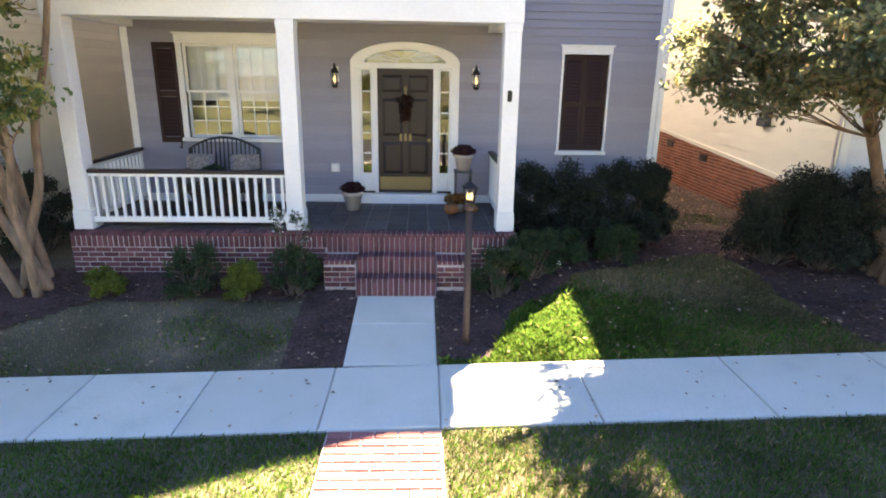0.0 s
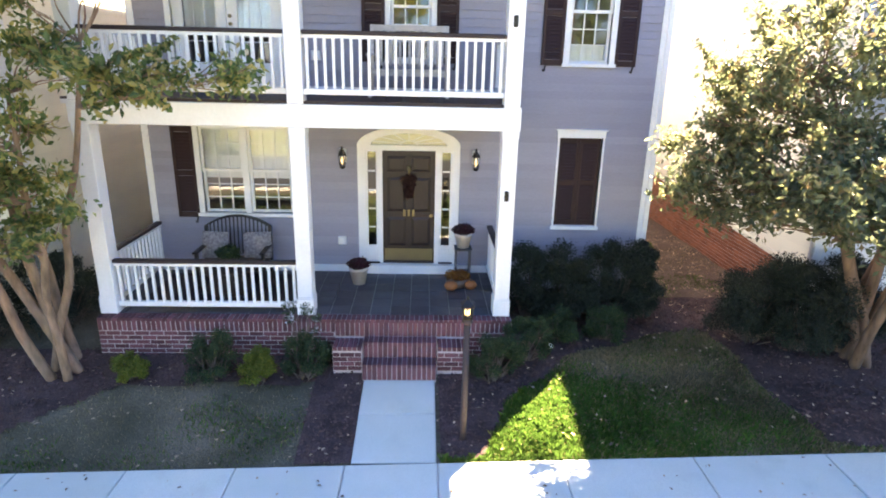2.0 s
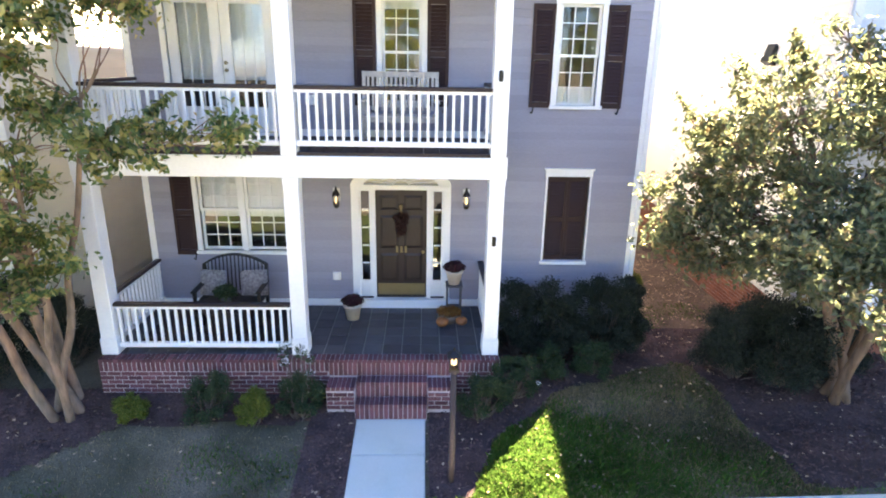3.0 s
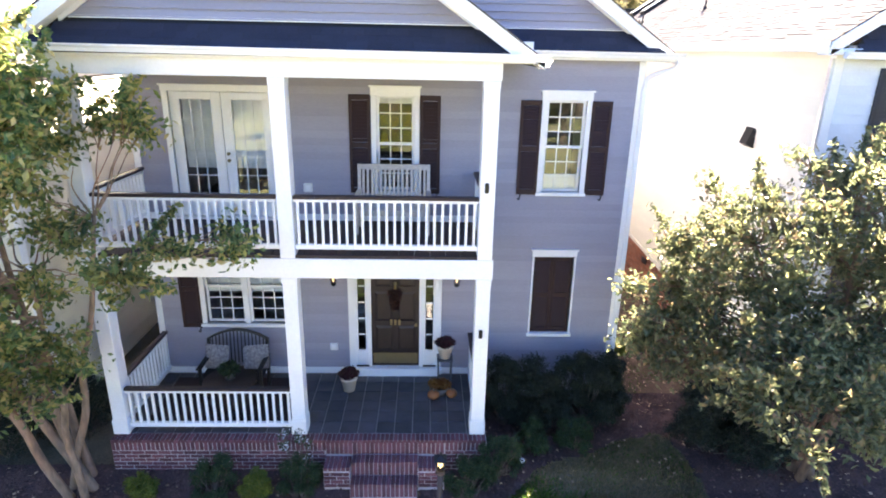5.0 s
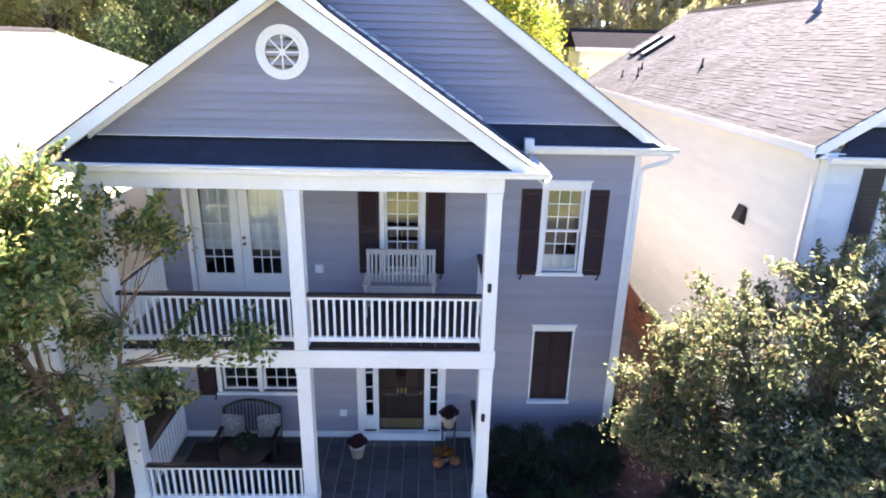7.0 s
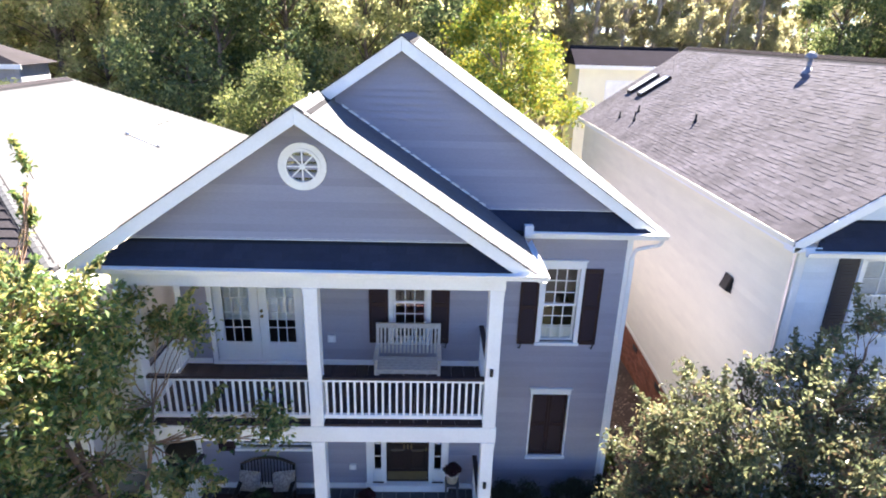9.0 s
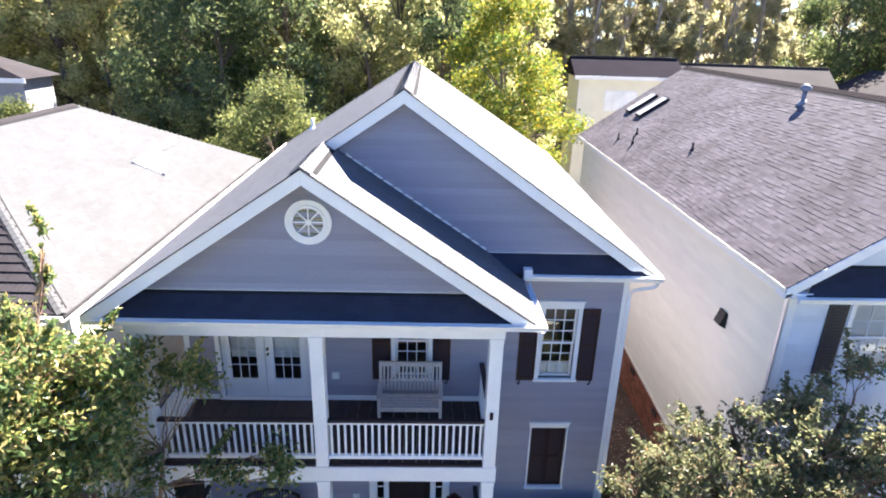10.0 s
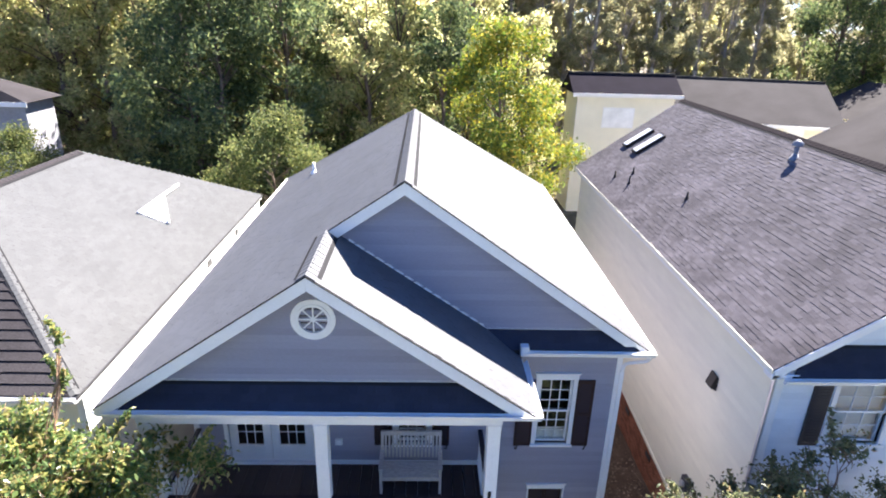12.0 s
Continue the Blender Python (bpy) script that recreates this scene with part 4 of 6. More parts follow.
def blind(x0, x1, z0, z1, label):
    b = Build()
    n = max(6, int((x1 - x0) / 0.05))
    vs = []
    for i in range(n + 1):
        x = x0 + (x1 - x0) * i / n
        y = WALL_Y + 0.15 + 0.008 * math.sin(i * 1.7)
        vs += [(x, y, z0), (x, y, z1), (x, y + 0.006, z1), (x, y + 0.006, z0)]
    fs = []
    for i in range(n):
        p, q = 4 * i, 4 * i + 4
        fs += [(p, q, q + 1, p + 1), (p + 3, p + 2, q + 2, q + 3), (p, p + 3, q + 3, q)]
    b.add(vs, fs)
    tagged(part("window_blind", b, CURTAIN), label, "curtain")


blind(-3.6, -2.1, 2.62, 3.51, "pale blind half drawn in the paired window")
blind(2.66, 2.72, 4.7, 6.3, "pale curtain drawn aside in the upper window")
blind(2.66, 3.33, 4.7, 5.0, "pale half curtain across the foot of the upper window")
blind(-0.31, 0.34, 6.2, 6.34, "pale blind rolled up in the upper window")
blind(-3.7, -2.95, 5.02, 6.3, "white sheer curtain in the balcony door")
blind(-2.9, -2.2, 5.02, 6.3, "white sheer curtain in the balcony door")


def shutter(x0, x1, z0, z1, y=WALL_Y - 0.02, tie=True):
    b = Build()
    s = 0.055
    b.box(x0, y - 0.035, z0, x0 + s, y, z1).box(x1 - s, y - 0.035, z0, x1, y, z1)
    for z in (z0, (z0 + z1) / 2 - 0.05, z1 - 0.09):
        b.box(x0 + s, y - 0.033, z, x1 - s, y - 0.002, z + 0.09)
    sh = part("shutter", b, SHUTTER, house, "dark brown louvred shutter", 0.003)
    w = round(x1 - x0 - 2 * s, 3)
    for lo, hi in ((z0 + 0.1, (z0 + z1) / 2 - 0.06), ((z0 + z1) / 2 + 0.05, z1 - 0.1)):
        n = int((hi - lo) / 0.055)
        for i in range(n):
            piece("slat", ("slat", w), lambda w=w: Build(pose(0, 0, 0, 66)).box(0, -0.03, -0.004, w, 0.03, 0.004), SHUTTER, sh, pose(x0 + s, y - 0.016, lo + (hi - lo) * (i + 0.5) / n))
    if tie:
        x = x0 + 0.06 if x0 < 2.5 and x0 > 1 else x1 - 0.06
        part("shutter_dog", Build().tube((x, y - 0.03, z0 - 0.1), (x + 0.02, y - 0.03, z0 + 0.02), 0.012, n=6).tube((x, y - 0.03, z0 - 0.1), (x - 0.035, y - 0.03, z0 - 0.07), 0.01, n=6), BLACKMETAL, sh)


shutter(2.19, 2.555, 4.65, 6.315)
shutter(3.43, 3.79, 4.65, 6.315)
shutter(-0.79, -0.42, 4.64, 6.36)
shutter(0.44, 0.8, 4.64, 6.36)
shutter(-4.08, -3.71, 1.94, 3.53)
# the lower window is closed by its pair of shutters
lw = casing(house, "window closed by dark shutters", 2.62, 3.38, 1.86, 3.45, 0.035, 0.15)
part("backing", Build().box(2.6, WALL_Y + 0.1, 1.84, 3.4, WALL_Y + 0.14, 3.47), SHUTTER, lw, "dark backing board")
shutter(2.63, 2.998, 1.87, 3.44, WALL_Y + 0.06, False)
shutter(3.002, 3.37, 1.87, 3.44, WALL_Y + 0.06, False)

# balcony french doors
fdoor = casing(house, "white double balcony door frame", -3.86, -2.1, 4.16, 6.36, 0.09, 0.12, False, WALL_Y, "door_frame")
part("threshold", Build().box(-3.95, WALL_Y - 0.06, 4.11, -2.01, WALL_Y + 0.14, 4.158), WHITE, fdoor)
for i, (a, b) in enumerate(((-3.855, -2.985), (-2.975, -2.105))):
    leaf = Build()
    g0, g1 = a + 0.15, b - 0.15
    leaf.box(a, WALL_Y + 0.02, 4.17, g0, WALL_Y + 0.065, 6.35).box(g1, WALL_Y + 0.02, 4.17, b, WALL_Y + 0.065, 6.35)
    leaf.box(g0, WALL_Y + 0.02, 4.17, g1, WALL_Y + 0.065, 4.56).box(g0, WALL_Y + 0.02, 6.24, g1, WALL_Y + 0.065, 6.35)
    door_leaf = part("balcony_door", leaf, WHITE, house, "white glazed balcony door", 0.004)
    lights(door_leaf, g0, g1, 4.56, 6.24, WALL_Y + 0.042, 3, 5, 0.02, 0.016)
    if i:
        for z in (5.18, 5.3):
            part("door_knob", Build().tube((a + 0.06, WALL_Y + 0.02, z), (a + 0.06, WALL_Y - 0.03, z), 0.025, 0.03, 12), BRASS, door_leaf)

# front door with sidelights and fanlight
DY = WALL_Y - 0.03
ds = Build()
X0, X1 = -0.91, 0.885
for a, b in ((X0, -0.766), (-0.561, -0.475), (0.455, 0.547), (0.754, X1)):
    ds.box(a, DY - 0.03, 1.1, b, DY + 0.16, 3.18)
ds.box(X0, DY - 0.035, 3.18, X1, DY + 0.16, 3.27)
ring(ds, -0.012, 3.25, 0.67, 0.87, DY - 0.035, DY + 0.028, 32, 0, math.pi, 0.38, 0.34)
ring(ds, -0.012, 3.25, 0.85, 0.9, DY - 0.06, DY + 0.028, 32, 0, math.pi, 0.385, 0.385)
door_frame = part("door_frame", ds, WHITE, house, "white arched door surround", 0.004)
part("door_sill", Build().box(X0 - 0.02, DY - 0.12, PF - 0.01, X1 + 0.02, DY + 0.16, 1.1), WHITE, house, "white raised door sill", 0.01)
fan = Build()
for i in range(1, 8):
    a = math.pi * i / 8
    c, s = math.cos(a), math.sin(a)
    p, q = Vector((-0.01 + 0.15 * c, DY, 3.27 + 0.08 * s)), Vector((-0.01 + 0.7 * c, DY, 3.25 + 0.225 * s))
    fan.tube(p, q, 0.011, n=6)
ring(fan, -0.01, 3.27, 0.13, 0.16, DY - 0.012, DY + 0.012, 16, 0, math.pi, 0.55)
part("fanlight_bars", fan, WHITE, door_frame)
fp = Build().add([(-0.01 + 0.69 * math.cos(math.pi * i / 24), DY + 0.02, 3.25 + 0.23 * math.sin(math.pi * i / 24)) for i in range(25)], [tuple(range(25))])
part("pane", fp, GLASS, door_frame).visible_shadow = False
fs_ = Build().add([(-0.01 + 0.7 * math.cos(math.pi * i / 24), DY + 0.14, 3.25 + 0.24 * math.sin(math.pi * i / 24)) for i in range(25)] + [(-0.01 + 0.7 * math.cos(math.pi * i / 24), DY + 0.15, 3.25 + 0.24 * math.sin(math.pi * i / 24)) for i in range(25)], [tuple(range(25)), tuple(range(49, 24, -1))])
part("fanlight_shade", fs_, surface("cream_shade_cloth", (0.8, 0.74, 0.58), 0.9, fine=30, vary=0.05), door_frame, "cream cloth behind the fanlight")
for a, b in ((-0.766, -0.561), (0.547, 0.754)):
    sl = Build().box(a, DY + 0.01, 1.1, b, DY + 0.06, 1.42)
    sl.box(a + 0.03, DY, 1.17, b - 0.03, DY + 0.01, 1.38)
    part("sidelight_panel", sl, WHITE, door_frame, "", 0.004)
    lights(door_frame, a, b, 1.42, 3.18, DY + 0.035, 1, 5, 0.03, 0.025, "white sidelight bars")
    part("vent_slot", Build().box(a - 0.01, DY - 0.045, 1.115, b + 0.03, DY - 0.031, 1.145), BLACKMETAL, door_frame)
dl = Build().box(-0.475, DY + 0.03, 1.105, 0.455, DY + 0.075, 3.18)
door = part("front_door", dl, DOOR, house, "dark stained panelled front door")
for x in (-0.4, 0.035):
    for z0, z1 in ((1.44, 1.98), (2.08, 2.7), (2.8, 3.08)):
        p = Build()
        p.add([(x, DY + 0.03, z0), (x + 0.345, DY + 0.03, z0), (x + 0.345, DY + 0.03, z1), (x, DY + 0.03, z1),
               (x + 0.05, DY + 0.014, z0 + 0.05), (x + 0.295, DY + 0.014, z0 + 0.05), (x + 0.295, DY + 0.014, z1 - 0.05), (x + 0.05, DY + 0.014, z1 - 0.05)],
              [(0, 1, 5, 4), (1, 2, 6, 5), (2, 3, 7, 6), (3, 0, 4, 7), (4, 5, 6, 7)])
        part("door_panel", p, DOOR, door)
part("kick_plate", Build().box(-0.45, DY + 0.018, 1.16, 0.43, DY + 0.03, 1.385), BRASS, door, "worn brass kick plate", 0.002)
part("door_knob", Build().tube((0.39, DY + 0.03, 2.02), (0.39, DY - 0.03, 2.02), 0.02, 0.032, 12), BRASS, door, "brass knob")
for x in (-0.11, -0.03, 0.05):
    part("number_bar", Build().box(x, DY + 0.004, 2.0, x + 0.042, DY + 0.014, 2.12), BRASS, door, "dull brass bar")
part("door_knocker", Build().lathe([(0.001, 0.05), (0.03, 0.045), (0.035, 0.0), (0.02, -0.04), (0.03, -0.12), (0.001, -0.14)], (-0.01, DY - 0.0, 2.86), 12, 0.6), BRASS, door, "brass knocker")

# brick facings of porch and steps


def brick_wall(parent, x0, x1, z0, rows, y, seed, cap=True, l=0.2, h=0.06, joint=0.012):
    """Running bond on a wall facing -y, with a soldier row at the top."""
    rng2 = random.Random(seed)
    for r in range(rows):
        x = x0 - (l / 2 if r % 2 else 0)
        while x < x1 - 0.02:
            a, b = max(x, x0), min(x + l, x1)
            if b - a > 0.04:
                w = round(b - a, 2)
                piece("brick", ("wall brick", w, h), lambda w=w: brick_build(w, h, 0.1), BRICK, parent, pose(a, y + 0.1 + rng2.uniform(-0.003, 0.003), z0 + r * (h + joint), 90))
            x += l + joint
    if cap:
        x = x0
        z = z0 + rows * (h + joint)
        while x < x1 - 0.05:
            piece("brick", ("soldier brick", cap), lambda: brick_build(h, cap, 0.1), BRICK, parent, pose(x, y + 0.1 + rng2.uniform(-0.003, 0.003), z, 90))
            x += h + joint


brick_wall(found, -4.58, -1.06, 0.3, 6, PY - 0.005, 3, 0.19)
brick_wall(found, 0.93, 1.62, 0.3, 6, PY - 0.005, 5, 0.19)
steps = part("front_steps", Build().box(-0.62, -2.26, 0.1, 0.47, PY + 0.02, 0.66).box(-0.62, -2.5, 0.1, 0.47, -2.26, 0.42)
             .box(-1.06, -2.36, 0.1, -0.63, PY + 0.02, 0.63).box(0.48, -2.36, 0.1, 0.91, PY + 0.02, 0.63), MORTAR, house, "red brick front steps with cheek walls")


def soldier_row(x0, x1, y, z, h, deep=0.08, pitch=0.074):
    n = int(round((x1 - x0) / pitch))
    for i in range(n):
        piece("brick", ("riser", h), lambda: brick_build(0.06, h, deep), BRICK, steps, pose(x0 + (x1 - x0) * i / n + 0.006, y + deep - 0.012 + rng.uniform(-0.003, 0.003), z, 90))


def tread_row(x0, x1, y0, y1, z, pitch=0.074):
    n = int(round((x1 - x0) / pitch))
    w, d = round((x1 - x0) / n - 0.012, 3), round(y1 - y0 - 0.012, 3)
    for i in range(n):
        piece("brick", ("tread", w, d), lambda: brick_build(w, d, 0.06), BRICK, steps, pose(x0 + (x1 - x0) * i / n + 0.006, y0, z - 0.05 + rng.uniform(-0.002, 0.002)))


soldier_row(-0.62, 0.47, -2.5, 0.19, 0.2)
soldier_row(-0.62, 0.47, -2.26, 0.43, 0.2)
soldier_row(-1.06, 0.91, PY - 0.002, 0.67, 0.235)
tread_row(-0.62, 0.47, -2.51, -2.27, 0.43)
tread_row(-0.62, 0.47, -2.27, PY - 0.02, 0.67)
for x0 in (-1.06, 0.48):
    tread_row(x0, x0 + 0.43, -2.37, PY - 0.02, 0.64)
    for r in range(4):
        for i in range(2 if r % 2 == 0 else 3):
            w = 0.2 if r % 2 == 0 else (0.094 if i != 1 else 0.2)
            x = x0 + 0.006 + (i * 0.212 if r % 2 == 0 else (0, 0.106, 0.318)[i])
            piece("brick", ("cheek", w), lambda w=w: brick_build(w, 0.06, 0.08), BRICK, steps, pose(x, -2.36 + 0.068, 0.27 + r * 0.074, 90))

# slate floor of the porch, brick border at its edge
floor = part("porch_floor", Build().box(-4.57, PY + 0.01, PF - 0.05, 1.61, WALL_Y - 0.04, PF - 0.012), GROUT, house, "dark slate tiles with pale joints")
cols, rows = 20, 6
tw, td = (1.6 + 4.56) / cols, (WALL_Y - 0.05 - (PY + 0.2)) / rows
for i in range(cols):
    for j in range(rows):
        piece("tile", "tile", lambda: brick_build(tw - 0.012, td - 0.012, 0.03, 0.003), SLATE, floor, pose(-4.56 + tw * i + 0.006, PY + 0.2 + td * j, PF - 0.03 + rng.uniform(-0.0015, 0.0015)))
n = 84
for i in range(n):
    piece("brick", "edge brick", lambda: brick_build(0.062, 0.19, 0.05), BRICK, floor, pose(-4.57 + i * 6.18 / n, PY - 0.012, PF - 0.048 + rng.uniform(-0.002, 0.002)))

# ---- foliage helpers ----


def leaf_cloud(name, centres, radii, count, size, material, parent, seed, squash=0.8, droop=0.25, shell=0.55, slim=0.5):
    """Leaves about clump centres: count in all, each one a small folded blade."""
    r = np.random.RandomState(seed)
    c, rad = np.asarray(centres, float), np.asarray(radii, float)
    w = rad ** 2 / (rad ** 2).sum()
    pick = r.choice(len(c), count, p=w)
    d = r.normal(size=(count, 3))
    d /= np.linalg.norm(d, axis=1)[:, None]
    dist = rad[pick] * (shell + (1 - shell) * r.rand(count)) * r.rand(count) ** 0.25
    if shell < 0.2:
        dist = rad[pick] * np.minimum(np.abs(r.normal(size=count)), 1.7) * 0.7
    pos = c[pick] + d * dist[:, None] * np.array([1, 1, squash])
    lean = r.normal(size=(count, 3)) + d * 0.6
    lean[:, 2] -= droop
    lean /= np.linalg.norm(lean, axis=1)[:, None]
    side = np.cross(lean, r.normal(size=(count, 3)))
    side /= np.linalg.norm(side, axis=1)[:, None] + 1e-9
    nrm = np.cross(lean, side)
    l = size * (0.65 + 0.7 * r.rand(count))[:, None]
    v = np.stack([pos - lean * l * 0.5, pos + side * l * slim * 0.5 + nrm * l * 0.12, pos + lean * l * 0.5, pos - side * l * slim * 0.5 + nrm * l * 0.12], 1).reshape(-1, 3)
    f = np.arange(count * 4).reshape(-1, 4)
    return raw(name, v, f, material, parent)


def wander(p0, p1, n, amount, r):
    p0, p1 = Vector(p0), Vector(p1)
    pts = [p0]
    for i in range(1, n):
        pts.append(p0.lerp(p1, i / n) + Vector((r.uniform(-1, 1), r.uniform(-1, 1), r.uniform(-0.4, 0.4))) * amount)
    return pts + [p1]


def myrtle(label, at, stems, clumps, leaves, size, leafmat, bark, seed):
    """A many-stemmed small tree. stems: tops, from the base at the origin; clumps: (x, y, z, r)."""
    r = random.Random(seed)
    t = thing("crape_myrtle_tree", label, "tree", at, group="front yard trees")
    ends = []
    for i, (top, rad) in enumerate(stems):
        a = 2 * math.pi * i / len(stems)
        base = Vector((0.2 * math.cos(a), 0.2 * math.sin(a), -0.1))
        pts = wander(base, top, 6, 0.07, r)
        part("trunk", Build().path(pts, [rad * (1 - 0.62 * j / 6) for j in range(7)], 9), bark, t)
        ends += pts[3:]
    for x, y, z, rad in clumps:
        c = Vector((x, y, z))
        e = min(ends, key=lambda p: (p - c).length + (1.5 if p.z > z else 0))
        pts = wander(e, c, 4, 0.08, r)
        br = Build()
        br.path(pts, [0.016, 0.012, 0.008, 0.005, 0.003], 6)
        for _ in range(3):
            o = Vector((r.gauss(0, 1), r.gauss(0, 1), r.gauss(0.3, 0.8))).normalized() * rad * 0.9
            br.path([pts[3], c + o * 0.6, c + o], [0.008, 0.006, 0.003], 5)
        part("branch", br, bark, t)
    # loose upright shoots at the outside of the crown
    mid = sum((Vector(c[:3]) for c in clumps), Vector()) / len(clumps)
    spray = []
    for c in clumps:
        out = Vector(c[:3]) - mid
        if r.random() < 0.26 and (out.length > 1.3 or out.z > 0.8):
            a = Vector(c[:3]) + Vector((r.uniform(-0.15, 0.15), r.uniform(-0.15, 0.15), 0.1))
            dr = (out.normalized() * 0.6 + Vector((r.uniform(-0.4, 0.4), r.uniform(-0.4, 0.4), r.uniform(-0.1, 1.0)))).normalized()
            ln = r.uniform(0.35, 0.7)
            part("branch", Build().path([a, a + dr * ln * 0.6, a + dr * ln + Vector((0, 0, -0.05))], [0.006, 0.004, 0.002], 5), bark, t)
            spray += [(*(a + dr * ln * (0.25 + 0.1 * k)), 0.1 - 0.006 * k) for k in range(8)]
    every = list(clumps) + spray
    leaf_cloud("crown", [c[:3] for c in every], [c[3] for c in every], leaves, size, leafmat, t, seed, squash=0.8, shell=0.12)
    return t


def clump_set(blobs, n, seed, rmin, rmax):
    """Clump centres spread through the given ellipsoids (x, y, z, rx, ry, rz, share)."""
    r = random.Random(seed)
    out = []
    for x, y, z, rx, ry, rz, share in blobs:
        for _ in range(int(n * share)):
            d = Vector((r.gauss(0, 1), r.gauss(0, 1), r.gauss(0, 1))).normalized() * (r.random() ** 0.4)
            out.append((x + d.x * rx, y + d.y * ry, z + d.z * rz, r.uniform(rmin, rmax)))
    return out


# ---- trees and shrubs of the front yard ----
LT = (-4.95, -2.32, ground_z(-4.95, -2.32))
lt_clumps = clump_set([(-0.3, -0.98, 6.3, 1.5, 0.9, 1.15, 0.3), (-0.4, -1.38, 5.6, 1.5, 0.7, 0.9, 0.14), (-1.7, -0.58, 6.1, 1.5, 1.2, 1.3, 0.25), (-1.9, -1.08, 5.0, 1.4, 1.0, 1.0, 0.12), (0.2, -0.5, 4.9, 1.0, 0.9, 1.2, 0.085),
                       (-0.8, -0.68, 3.4, 1.7, 1.3, 0.9, 0.16), (-0.8, -0.78, 2.5, 1.5, 1.1, 0.5, 0.14), (2.2, 0.02, 4.3, 1.0, 0.35, 0.2, 0.028), (1.05, 0.17, 6.0, 0.75, 0.4, 0.7, 0.03),
                       (0.45, -0.6, 2.9, 0.5, 0.5, 0.45, 0.025), (-0.6, -1.45, 3.6, 1.3, 0.7, 0.9, 0.11), (-2.3, -0.48, 3.3, 1.0, 1.0, 0.9, 0.08), (1.9, -1.15, 4.2, 0.4, 0.35, 0.4, 0.02)], 270, 5, 0.2, 0.4)
# a thin shoot above the crown
lt_clumps += [(-0.4 + 0.02 * i, -0.08, 7.4 + 0.12 * i, 0.085 - 0.004 * i) for i in range(8)]
myrtle("tan-stemmed crape myrtle with green leaves turning orange", LT,
       [((-1.8, -0.18, 4.6), 0.082), ((-0.9, 0.42, 5.2), 0.078), ((-0.4, -0.78, 6.4), 0.082), ((0.9, 0.02, 4.6), 0.07), ((-1.2, -0.78, 4.8), 0.074), ((0.3, -0.58, 4.0), 0.066)],
       lt_clumps, 66000, 0.11, MYRTLE_GREEN, BARK, 11)
RT = (7.1, -2.0, ground_z(7.1, -2.0))
rt_clumps = clump_set([(-0.9, -0.8, 4.0, 2.2, 1.8, 1.7, 0.48), (-2.6, -0.6, 3.4, 1.1, 1.2, 1.0, 0.15), (1.0, -0.6, 4.6, 1.8, 1.6, 1.8, 0.24), (-0.8, -1.7, 3.1, 2.0, 1.0, 0.6, 0.14),
                       (-2.5, -0.9, 2.9, 1.1, 0.9, 0.5, 0.09), (-1.4, -2.1, 3.0, 1.7, 0.7, 0.35, 0.08), (0.9, -1.8, 3.0, 1.3, 0.8, 0.4, 0.08), (-1.9, -2.5, 2.8, 1.3, 0.55, 0.35, 0.07), (-0.2, -2.6, 2.9, 1.4, 0.6, 0.5, 0.1)], 280, 9, 0.2, 0.4)
myrtle("cinnamon-stemmed crape myrtle with yellowing leaves", RT,
       [((-1.8, -0.4, 4.2), 0.1), ((-0.7, -0.9, 4.8), 0.095), ((0.3, -0.2, 5.2), 0.1), ((1.2, -0.6, 4.6), 0.09), ((-0.2, -1.3, 4.4), 0.085), ((-1.2, 0.4, 4.5), 0.08)],
       rt_clumps, 68000, 0.095, MYRTLE, BARK_RED, 21)


def shrub(label, at, rx, ry, h, leaves, size, leafmat, seed, group="", name="shrub", n=34, loose=0.0):
    t = thing(name, label, "shrub", (at[0], at[1], ground_z(at[0], at[1])), group=group)
    r = random.Random(seed)
    cl = []
    for _ in range(n):
        a, q = r.uniform(0, 2 * math.pi), r.random() ** 0.5
        z = h * (0.18 + 0.74 * r.random())
        sh = (1 - (max(z / h - 0.5, 0) * 2) ** 2 * 0.5) * 0.85
        cl.append((q * rx * sh * math.cos(a), q * ry * sh * math.sin(a), z, min(rx, ry, h) * r.uniform(0.28, 0.46) * (1 - loose)))
    b = Build()
    for i, c in enumerate(cl):
        b.path(wander((0.05 * math.cos(i), 0.05 * math.sin(i), -0.05), c[:3], 3, 0.03, r), [0.012, 0.008, 0.005, 0.003], 5)
    part("woody_base", b, BARK_GREY, t)
    leaf_cloud("foliage", [c[:3] for c in cl], [c[3] for c in cl], leaves, size, leafmat, t, seed, 0.9, 0.0, 0.4)
    return t


hedge = "front wall hedge"
for i, (x, y, rx, ry, h) in enumerate(((2.05, -0.75, 0.55, 0.55, 1.35), (2.85, -0.7, 0.6, 0.6, 1.4), (3.65, -0.7, 0.6, 0.6, 1.38), (4.05, -0.6, 0.4, 0.5, 1.35))):
    shrub("dark green clipped evergreen shrub against grey siding", (x, y), rx, ry, h * 1.06, 22000, 0.038, HEDGE, 40 + i, hedge)
for i, (x, y, rx, ry, h) in enumerate(((5.68, -1.5, 0.72, 0.8, 1.35), (6.3, -1.75, 0.8, 0.85, 1.45), (7.2, -1.35, 0.8, 0.7, 1.45))):
    shrub("dark evergreen hedge shrub beside the neighbouring house", (x, y), rx, ry, h * 1.04, 30000, 0.038, HEDGE, 50 + i, "neighbour hedge")
